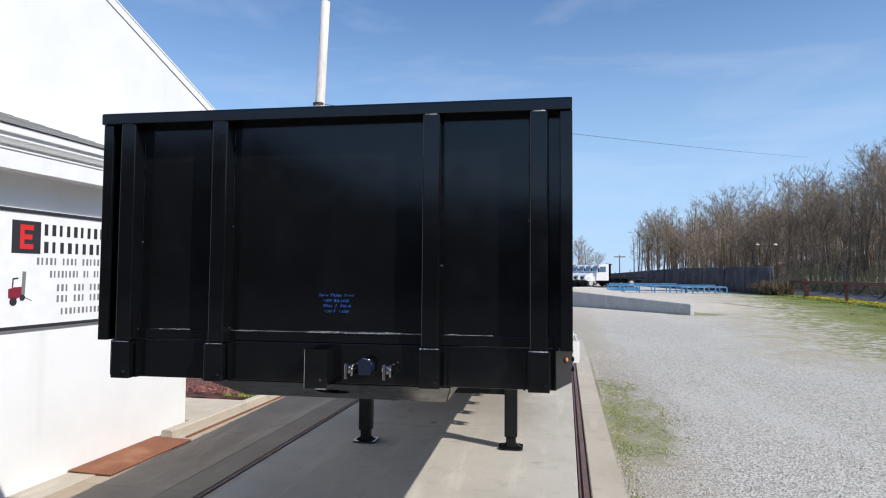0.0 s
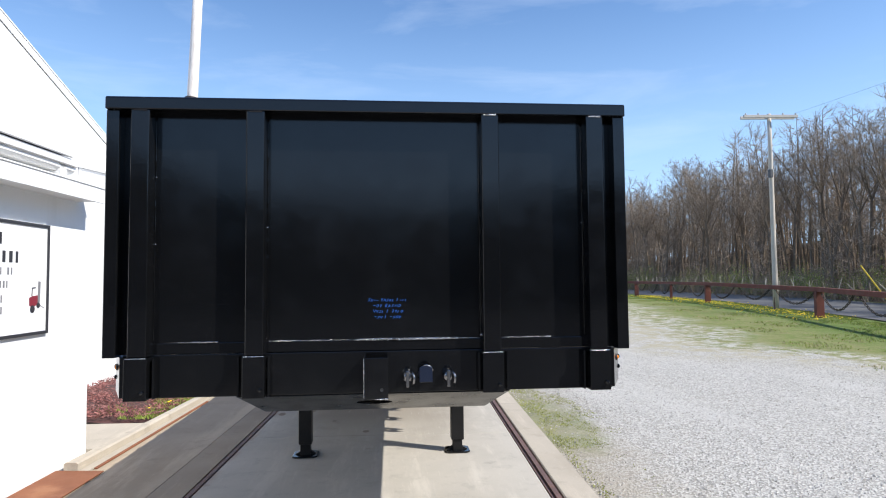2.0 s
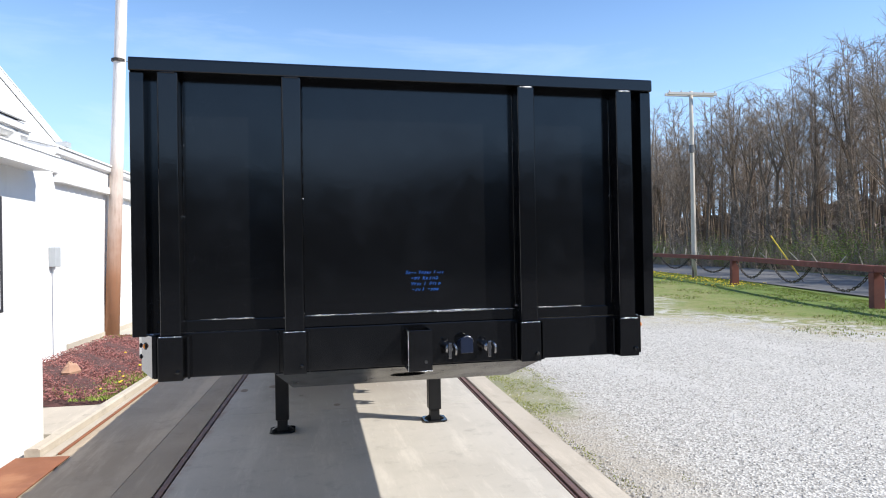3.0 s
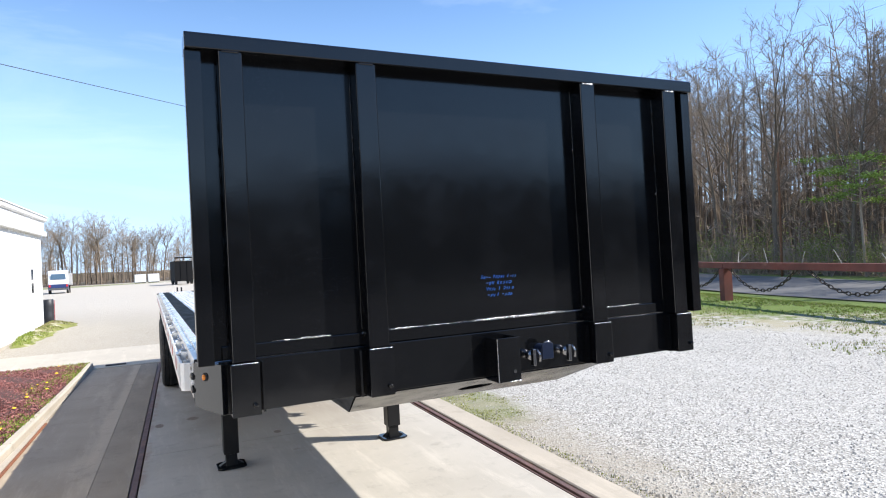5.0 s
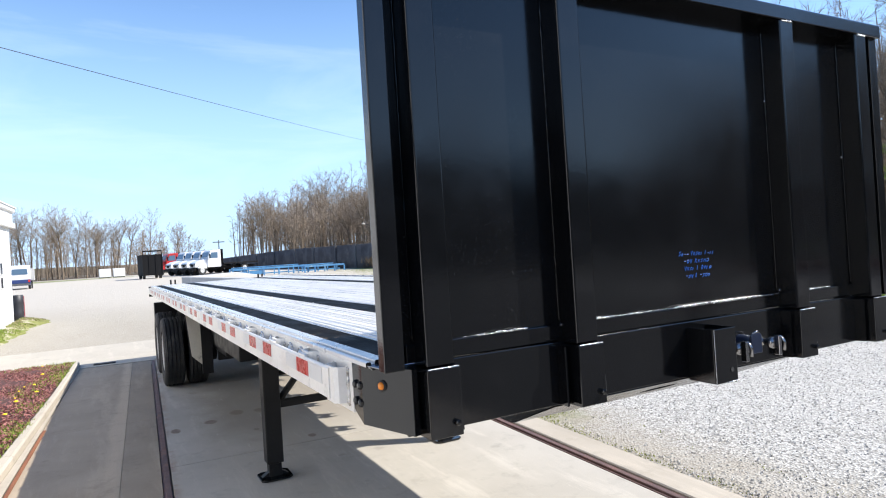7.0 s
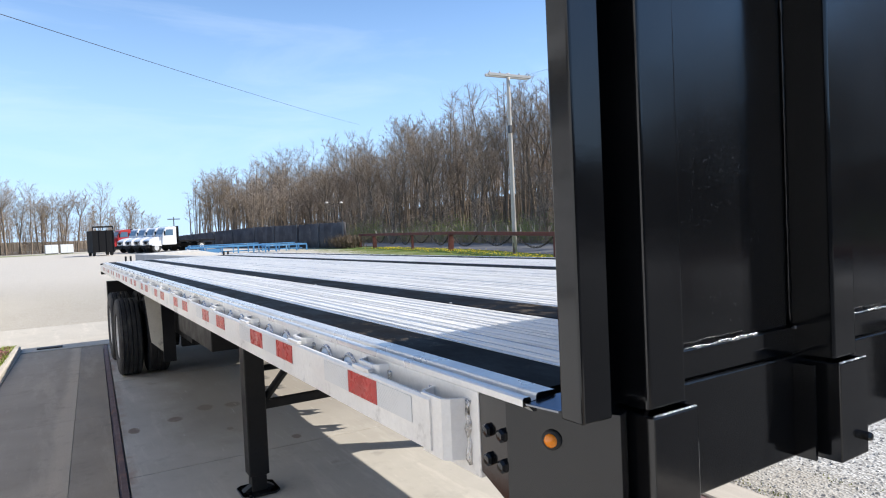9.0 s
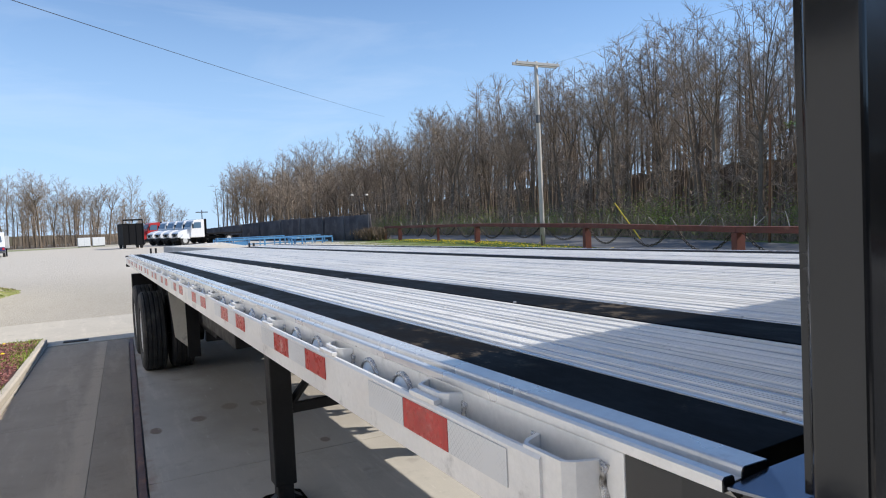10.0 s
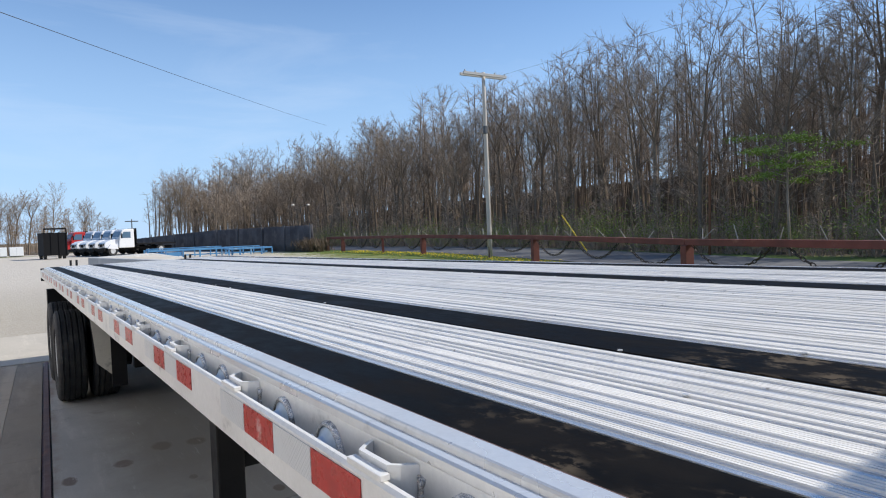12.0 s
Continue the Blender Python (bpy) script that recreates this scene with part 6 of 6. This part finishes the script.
TALL = Matrix.Diagonal((0.92, 0.92, 1.1, 1))
for x, y, yaw, label in ((8.95, 75.0, 195, "white conventional-cab flatbed truck parked in the yard"), (8.3, 77.4, 196, "white truck parked beside its twin"), (7.65, 79.8, 197, "white truck in the middle of the row"), (7.0, 82.2, 198, "white truck at the back of the row")):
    work_truck(pose(x, y, 0.36, 0, 0, yaw) @ TALL, M_TRUCKWHITE, label)
work_truck(pose(5.75, 88.0, 0.36, 0, 0, 194) @ Matrix.Diagonal((0.95, 0.95, 1.12, 1)), M_TRUCKRED, "bright red truck behind the white ones")
def parked_van(m):
    """A delivery van seen from behind, rear towards local -y."""
    v = thing("van", m, "white van with a dark blue lower body parked by the building", "van", "parked work trucks")
    body = part("body", Geo().prism([(0.0, 0.95), (0.05, 1.2), (0.22, 2.25), (0.5, 2.38), (3.4, 2.36), (4.1, 1.55), (5.0, 1.35), (5.1, 0.95)], "x", -0.95, 0.95), M_TRUCKWHITE, v, bevel=0.07)
    part("lower_body", B(-0.97, 0.97, -0.02, 5.08, 0.38, 0.945), M_TRUCKBLUE, v, "dark blue lower body", bevel=0.06)
    part("rear_window", Geo().prism([(-0.72, 1.48), (0.72, 1.48), (0.66, 2.02), (-0.66, 2.02)], "y", 0.045, 0.065), M_TRUCKGLASS, body)
    part("bumper", B(-0.93, 0.93, -0.14, -0.025, 0.42, 0.62), M_CHROME, v, bevel=0.02)
    for q in (-1, 1):
        part("tail_lamp", B(*sorted((q * 0.72, q * 0.90)), -0.045, -0.022, 0.70, 0.92), M_SIGNRED, v, "red tail lamp")
        for y in (0.95, 4.1):
            part("wheel", Geo().tube([(q * 0.74, y, 0.36), (q * 0.96, y, 0.36)], 0.36, 16), M_TYRE, v)


parked_van(pose(-8.75, 64.5, 0.34, 0, 0, 6) @ Matrix.Diagonal((0.80, 0.9, 0.86, 1)))
crate = thing("utility_box", pose(-8.1, 66.5, 0.34), "small grey box on a post beside the van", "utility box")
part("post", B(-0.05, 0.05, -0.05, 0.05, 0.0, 0.7), M_TRUCKDARK, crate)
part("body", B(-0.22, 0.22, -0.25, 0.25, 0.7, 1.75), M_BARRIER, crate, bevel=0.03)


def dump_body(m):
    d = thing("dump_box", m, "tall dark steel dump box standing on wheels in the yard", "dump box")
    part("side", B(-1.0, 1.0, -2.0, -1.9, 0.3, 2.2), M_TRUCKDARK, d)
    part("side", B(-1.0, 1.0, 1.9, 2.0, 0.3, 2.2), M_TRUCKDARK, d)
    part("end", B(-1.0, -0.9, -1.9, 1.9, 0.3, 2.2), M_TRUCKDARK, d)
    part("end", B(0.9, 1.0, -1.9, 1.9, 0.3, 2.2), M_TRUCKDARK, d)
    part("floor", B(-0.9, 0.9, -1.9, 1.9, 0.75, 0.85), M_TRUCKDARK, d)
    for x in (-1.0, -0.35, 0.35, 1.0):
        part("rib", B(x - 0.05, x + 0.05, -2.06, -2.0, 0.3, 2.25), M_TRUCKDARK, d)
    part("rack", B(-1.0, 1.0, -2.04, -1.96, 2.45, 2.58), M_TRUCKDARK, d)
    for x in (-0.95, 0.0, 0.95):
        part("rack_post", B(x - 0.04, x + 0.04, -2.03, -1.97, 2.25, 2.45), M_TRUCKDARK, d)
    for x in (-0.85, 0.85):
        for y in (-1.3, 1.3):
            part("wheel", Geo().tube([(x - 0.12, y, 0.42), (x + 0.12, y, 0.42)], 0.42, 16), M_TYRE, d)


dump_body(pose(1.68, 74.0, 0.36, 0, 0, 6) @ Matrix.Diagonal((0.92, 0.9, 1.13, 1)))
for x in (-2.75, -1.05):
    t = thing("storage_cabinet", pose(x, 98.0, 0.40, 0, 0, 6), "white metal storage box standing at the far edge of the yard", "storage box", "white boxes")
    part("body", B(-0.72, 0.72, -0.5, 0.5, 0.08, 1.2), M_TRUCKWHITE, t, bevel=0.03)
    part("base", B(-0.68, 0.68, -0.46, 0.46, 0.0, 0.08), M_TRUCKDARK, t)
    part("door_seam", B(-0.01, 0.01, -0.506, -0.501, 0.15, 1.13), M_GREYBOX, t)
drum = thing("waste_drum", pose(-4.72, 26.6, 0.15) @ Matrix.Diagonal((0.62, 0.62, 1.0, 1)), "dark drum beside a red post at the building's corner", "drum")
part("body", Geo().lathe([(0.0, 0.0), (0.28, 0.0), (0.29, 0.3), (0.28, 0.32), (0.29, 0.62), (0.28, 0.88), (0.0, 0.88)], 18, Matrix.Identity(4)), M_BIN, drum, smooth=True)
part("red_post", Geo().tube([(0.31, 0.0, 0.0), (0.31, 0.0, 0.85)], 0.018, 10), M_BINRED, drum)


# ---- woods ----
def blade(g, a, b, w, side):
    """One thin tapered twig."""
    g.add([a + side * w, a - side * w, b], [(0, 1, 2)])


def any_side(rr, d):
    return d.cross(Vector((rr.uniform(-1, 1), rr.uniform(-1, 1), rr.uniform(-1, 1)))).normalized()


def wander(rr, d, spread, up):
    return (d + Vector((rr.uniform(-spread, spread), rr.uniform(-spread, spread), rr.uniform(-spread, spread) + up))).normalized()


def bare_tree(seed, height, spread, vase, lean=0.05):
    """Meshes of one leafless tree: trunk with limbs, and the fine twigs of its crown."""
    rr = random.Random(seed)
    wood, twigs = Geo(), Geo()
    r_base = 0.0095 * height + 0.03

    def stem(p, d, length, r0, n_seg, wobble, lift, taper):
        pts = []
        for k in range(n_seg + 1):
            pts.append(p.copy())
            d = (d + Vector((rr.uniform(-wobble, wobble), rr.uniform(-wobble, wobble), lift))).normalized()
            p = p + d * (length / n_seg)
        radii = [r0 * (1 - taper * k / n_seg) for k in range(n_seg + 1)]
        wood.tube(pts, radii, 7, caps=False)
        return pts, radii

    def limb(base, d, length, r0):
        line, lr, p = [base], [max(r0, 0.016)], base
        for j in range(3):
            d = wander(rr, d, 0.16, 0.12)
            p = p + d * (length / 3)
            line.append(p)
            lr.append(lr[0] * (0.7, 0.45, 0.2)[j])
        wood.tube(line, lr, 4, caps=False)
        size = min(max(length, 1.2), 3.0)
        for j in range(7):
            t = 0.25 + 0.75 * (j + rr.random()) / 7
            kk = min(int(t * 3), 2)
            b0 = line[kk].lerp(line[kk + 1], t * 3 - kk)
            d2 = wander(rr, d, 0.72, 0.10)
            mid = b0 + d2 * size * rr.uniform(0.12, 0.22)
            d3 = wander(rr, d2, 0.32, 0.05)
            end = mid + d3 * size * rr.uniform(0.10, 0.20)
            wood.tube([b0, mid, end], [0.014, 0.010, 0.005], 3, caps=False)
            for m in range(8):
                f = rr.random()
                b1 = b0.lerp(mid, f * 2) if f < 0.5 else mid.lerp(end, f * 2 - 1)
                d4 = wander(rr, d3, 0.72, 0.05)
                e1 = b1 + d4 * size * rr.uniform(0.09, 0.22)
                blade(twigs, b1, e1, 0.0075, any_side(rr, d4))
                for _ in range(3):
                    b2 = b1.lerp(e1, rr.uniform(0.2, 0.95))
                    d5 = wander(rr, d4, 0.7, 0.03)
                    blade(twigs, b2, b2 + d5 * size * rr.uniform(0.05, 0.14), 0.0055, any_side(rr, d5))

    def limbs(pts, radii, count, first, rise, reach):
        n_seg = len(pts) - 1
        for i in range(count):
            s = first + (1.0 - first) * (i + rr.random()) / count
            q = s * n_seg
            k = min(int(q), n_seg - 1)
            az = i * 2.4 + rr.uniform(-0.6, 0.6)
            d = Vector((math.cos(az), math.sin(az), rr.uniform(*rise))).normalized()
            limb(pts[k].lerp(pts[k + 1], q - k), d, reach * (1.15 - 0.65 * s) * rr.uniform(0.7, 1.25), radii[k] * 0.42)

    d0 = Vector((rr.uniform(-lean, lean), rr.uniform(-lean, lean), 1)).normalized()
    if vase:
        # bare trunk that forks into rising leaders under a rounded crown
        fork = height * rr.uniform(0.40, 0.56)
        main, rad = stem(Vector((0, 0, -0.2)), d0, fork, r_base * 1.1, 5, 0.05, 0.03, 0.30)
        limbs(main, rad, 5, 0.45, (0.4, 1.0), 0.16 * height * spread)
        leaders = rr.choice((3, 4, 4, 5))
        for i in range(leaders):
            a = i * 6.283 / leaders + rr.uniform(-0.5, 0.5)
            out = rr.uniform(0.18, 0.60)
            pts, radii = stem(main[-1], Vector((math.cos(a) * out, math.sin(a) * out, 1)).normalized(), (height - fork) * rr.uniform(0.66, 0.95), rad[-1] * rr.uniform(0.5, 0.75), 5, 0.13, 0.05, 0.9)
            limbs(pts, radii, 12, 0.08, (0.45, 1.3), 0.24 * height * spread)
    else:
        # one straight pole of a trunk with a narrow crown
        main, rad = stem(Vector((0, 0, -0.2)), d0, height * 0.94, r_base, 8, 0.06, 0.03, 0.92)
        limbs(main, rad, 28, rr.uniform(0.34, 0.46), (0.45, 1.25), 0.25 * height * spread)
    return wood, twigs


TREES = []
for k in range(9):
    root = thing("tree", pose(0, 0, -80), "tall leafless grey-brown hardwood at the edge of the woods", "tree", "trees of the woods")
    wood, twigs = bare_tree(100 + k, 13.5 + (k * 1.7) % 4.0, 0.75 + 0.13 * (k % 4), k % 3 > 0)
    part("trunk", wood, M_BARK, root, smooth=True, fix=False)
    part("crown", twigs, M_TWIG, root, fix=False)
    TREES.append(root)

rr = random.Random(77)


def plant(i, x, y, s, z=None):
    m = Matrix.Translation((x, y, land(x, y) - 0.05 if z is None else z)) @ Euler((rr.uniform(-0.04, 0.04), rr.uniform(-0.04, 0.04), rr.uniform(0, 6.28))).to_matrix().to_4x4()
    src = TREES[i % len(TREES)]
    for o in (src,):
        o.scale = (s, s, s * rr.uniform(0.92, 1.08))
    return copy_thing(src, m)


def wood_edge(y):
    return 27.5 + 0.03 * max(y - 40, 0) if y > 0 else 27.5


for k in range(89):
    y = -24 + 1.95 * k + rr.uniform(-0.9, 0.9)
    plant(rr.randrange(9), wood_edge(y) + 0.6 + rr.random() * 4.0, y, rr.uniform(0.36, 0.88) if y < 30 else rr.uniform(0.40, 0.92))
for k in range(70):
    y = -26 + 2.5 * k + rr.uniform(-1.0, 1.0)
    plant(rr.randrange(9), wood_edge(y) + 5.0 + rr.random() * 7.0, y, rr.choice((rr.uniform(0.55, 0.8), rr.uniform(0.78, 1.08))))
for k in range(66):
    x = -42 + 0.65 * k + rr.uniform(-0.7, 0.7)
    plant(rr.randrange(9), x, 108 + rr.random() * 16, rr.uniform(0.46, 0.74))
for x, y in ((17.6, 101), (18.6, 98), (19.4, 103), (20.3, 97), (21.2, 101), (22.3, 95), (23.4, 99), (20.6, 109), (22.8, 106), (24.6, 92), (25.6, 97), (25.0, 104)):
    plant(rr.randrange(9), x, y, rr.uniform(0.48, 0.70))
plant(3, 3.3, 106.0, 0.72)
plant(5, 7.8, 107.0, 0.56)
for k in range(7):
    plant(rr.randrange(9), 0.5 + 1.9 * k, 118 + rr.random() * 9, rr.uniform(0.32, 0.46))
for src in TREES:
    for o in (*src.children_recursive, src):
        bpy.data.objects.remove(o)


def leaf_clump(g, w, c, radius, count, size, flat=1.0):
    for _ in range(count):
        d = Vector((w.gauss(0, 1), w.gauss(0, 1), w.gauss(0, 1) * flat))
        p = c + d * radius * 0.5
        a = Vector((w.uniform(-1, 1), w.uniform(-1, 1), w.uniform(-0.6, 0.6))).normalized() * size * w.uniform(0.6, 1.4)
        b = a.cross(Vector((w.uniform(-1, 1), w.uniform(-1, 1), w.uniform(-1, 1)))).normalized() * size * 0.5
        g.add([p - a, p + b, p + a, p - b], [(0, 1, 2, 3)])


def deep_woods():
    """The woods behind the first rows: many plain thin trees in one mesh."""
    w = random.Random(55)
    g, poles = Geo(), Geo()

    def stick_tree(x, y, h):
        z = land(x, y)
        lean = Vector((w.uniform(-0.08, 0.08), w.uniform(-0.08, 0.08), 1))
        r0 = w.uniform(0.05, 0.15) * min(1.0, h / 8)
        base = Vector((x, y, z - 0.1))
        top = base + lean * h
        poles.tube([base, base.lerp(top, 0.5) + Vector((w.uniform(-0.25, 0.25), w.uniform(-0.25, 0.25), 0)), top], [r0, r0 * 0.7, 0.015], 4, caps=False)
        for _ in range(24):
            s = w.uniform(0.25 if h < 7 else 0.36, 0.98)
            b = base.lerp(top, s)
            a = w.uniform(0, 6.28)
            d = Vector((math.cos(a), math.sin(a), w.uniform(0.2, 1.2))).normalized()
            e = b + d * h * w.uniform(0.10, 0.22) * (1.3 - s)
            blade(g, b, e, 0.028, any_side(w, d))
            for _ in range(11):
                b2 = b.lerp(e, w.uniform(0.2, 1.0))
                d2 = wander(w, d, 0.8, 0.2)
                blade(g, b2, b2 + d2 * h * w.uniform(0.03, 0.10), 0.013, any_side(w, d2))

    for _ in range(1300):
        y = w.uniform(-32, 75) if w.random() < 0.6 else w.uniform(75, 165)
        stick_tree(wood_edge(y) + 7 + 30 * w.random() ** 1.2, y, w.uniform(9, 16))
    for _ in range(110):
        y = w.uniform(90, 125)
        stick_tree(20.5 + 9 * w.random() - 0.06 * (y - 90), y, w.uniform(7, 13))
    for _ in range(230):
        stick_tree(w.uniform(-48, 12), w.uniform(112, 150), w.uniform(4, 8.5))
    # unseen trees behind the camera, added to darken what the headboard mirrors
    for _ in range(110):
        x = w.uniform(-60, 60)
        stick_tree(x, w.uniform(-45, -38), w.uniform(10, 16) if x < -18 else w.uniform(4, 8))
    for _ in range(290):
        y = w.uniform(-20, 120)
        stick_tree(wood_edge(y) - 0.4 + 5 * w.random(), y, w.uniform(2.2, 6.5))
    twig_faces = len(g.f)
    g.add(poles.v, poles.f)
    ob = part("far_woods", g, M_TWIG, None, fix=False)
    ob.data.materials.append(M_BARK)
    ob.data.polygons.foreach_set("material_index", [0] * twig_faces + [1] * (len(ob.data.polygons) - twig_faces))
    tagged(ob, "dense leafless woods behind the front trees", "woods", kind="stuff")
    thicket, green = Geo(), Geo()
    for _ in range(2600):
        y = w.uniform(-18, 112)
        x = wood_edge(y) - 1.0 + 7.0 * w.random() ** 1.5
        base = Vector((x, y, land(x, y) - 0.05))
        h = w.uniform(0.5, 2.6)
        for _ in range(5):
            d = Vector((w.gauss(0, 0.35), w.gauss(0, 0.35), 1)).normalized()
            tip = base + d * h * w.uniform(0.6, 1.1)
            blade(thicket, base, tip, 0.012, any_side(w, d))
            for _ in range(3):
                d2 = wander(w, d, 0.9, 0.1)
                b2 = base.lerp(tip, w.uniform(0.3, 0.9))
                blade(thicket, b2, b2 + d2 * h * 0.35, 0.008, any_side(w, d2))
        if w.random() < 0.55:
            leaf_clump(green, w, base + Vector((0, 0, h * w.uniform(0.2, 0.8))), 0.6, 26, 0.05, 0.7)
    tagged(part("underbrush", thicket, M_TWIG, None, fix=False), "tangled brown underbrush at the edge of the woods", "brush", kind="stuff")
    tagged(part("undergrowth", green, M_SHRUB, None, fix=False), "first green leaves low under the trees", "undergrowth", kind="stuff")


deep_woods()


def woods_backdrop(name, line, seed):
    """The unbroken depth of the woods, far behind the trees that stand apart: a ragged-topped sheet."""
    w = random.Random(seed)
    g = Geo()
    cols = []
    for (x0, y0, h0), (x1, y1, h1) in zip(line, line[1:]):
        n = max(2, int(math.hypot(x1 - x0, y1 - y0) / 0.5))
        for i in range(n):
            s = i / n
            cols.append((x0 + (x1 - x0) * s, y0 + (y1 - y0) * s, h0 + (h1 - h0) * s))
    for x, y, h in cols:
        top = h + w.gauss(0, 0.015 * h)
        g.v += [(x, y, -0.5), (x + w.uniform(-0.5, 0.5), y, h * 0.5), (x, y, top)]
    for i in range(len(cols) - 1):
        for k in (0, 1):
            a = 3 * i + k
            g.f.append((a, a + 3, a + 4, a + 1))
    tagged(part(name, g, M_DEEP, None, fix=False), "dim brown depth of the leafless woods", "woods", kind="structure")


n = Nodes("deep_woods")
v = n.stretch(n.pos, 3.0, 3.0, 0.12)
streak = n.noise(1.6, 6.0, 0.7, v)
deep = n.mix(n.band(streak, 0.35, 0.65), (0.09, 0.072, 0.055), (0.24, 0.19, 0.14))
deep = n.mix(n.band(n.noise(0.4, 5.0, 0.6), 0.5, 0.7, 0.0, 0.4), deep, (0.13, 0.14, 0.07))
M_DEEP = n.done(deep, 0.95)
woods_backdrop("backdrop", [(64, -60, 7.0), (64, 40, 7.0), (65, 80, 7.2), (66, 120, 6.5), (58, 185, 4.5), (40, 200, 3.5)], 1)
woods_backdrop("backdrop", [(30, 190, 2.4), (0, 170, 2.2), (-60, 165, 3.2)], 2)
# out of view behind the camera; heights set the dark part of the headboard's reflection
woods_backdrop("backdrop", [(-90, -44, 14.0), (-24, -46, 15.0), (-14, -46, 10.0), (4, -46, 8.4), (12, -45, 10.0), (24, -45, 11.0), (34, -45, 10.0), (70, -44, 9.0)], 3)


SHRUBS = []
for k in range(4):
    w = random.Random(300 + k)
    s = thing("shrub", pose(0, 0, -80), "straggly shrub coming into green leaf under the trees", "shrub", "shrubs at the woods' edge")
    stems, leaves = Geo(), Geo()
    for _ in range(9):
        a = w.uniform(0, 6.28)
        tip = Vector((math.cos(a) * w.uniform(0.3, 1.0), math.sin(a) * w.uniform(0.3, 1.0), w.uniform(1.0, 2.4)))
        stems.tube([(0, 0, -0.1), tip * 0.5 + Vector((0, 0, 0.15)), tip], [0.025, 0.016, 0.006], 4, caps=False)
        leaf_clump(leaves, w, tip * 0.9, 0.75, 60, 0.045)
        leaf_clump(leaves, w, tip * 0.55, 0.6, 34, 0.045)
    part("branch_clump", stems, M_TWIG, s, fix=False)
    part("foliage", leaves, M_SHRUB if k % 2 else M_SPRING, s, fix=False)
    SHRUBS.append(s)
for k in range(64):
    y = -12 + 1.35 * k + rr.uniform(-0.9, 0.9)
    src = SHRUBS[rr.randrange(4) if rr.random() < 0.45 else 1 + 2 * rr.randrange(2)]
    z = rr.uniform(0.6, 1.25)
    src.scale = (z, z, z)
    x = wood_edge(y) - 0.6 + rr.random() * 3.0
    copy_thing(src, Matrix.Translation((x, y, land(x, y))) @ Euler((0, 0, rr.uniform(0, 6.28))).to_matrix().to_4x4())
for src in SHRUBS:
    for o in (*src.children_recursive, src):
        bpy.data.objects.remove(o)

young = thing("young_tree", pose(27.0, 17.4, 0.0), "young tree with layered bright green spring leaves", "tree")
w = random.Random(91)
stem, crown = Geo(), Geo()
stem.tube([(0, 0, -0.1), (0.05, 0.1, 2.6), (-0.05, 0.0, 5.5)], [0.07, 0.05, 0.015], 6, caps=False)
for k in range(15):
    a = k * 2.4
    z = 3.4 + 2.1 * k / 15
    reach = w.uniform(1.0, 2.7)
    tip = Vector((math.cos(a) * reach, math.sin(a) * reach, z + 0.25))
    stem.tube([(0, 0, z - 0.3), tip], [0.02, 0.006], 4, caps=False)
    for q in (0.5, 0.75, 1.0):
        leaf_clump(crown, w, Vector((tip.x * q, tip.y * q, z)), 0.55, 80, 0.06, 0.25)
part("trunk", stem, M_TWIG, young, fix=False)
part("foliage", crown, M_SPRING, young, fix=False)
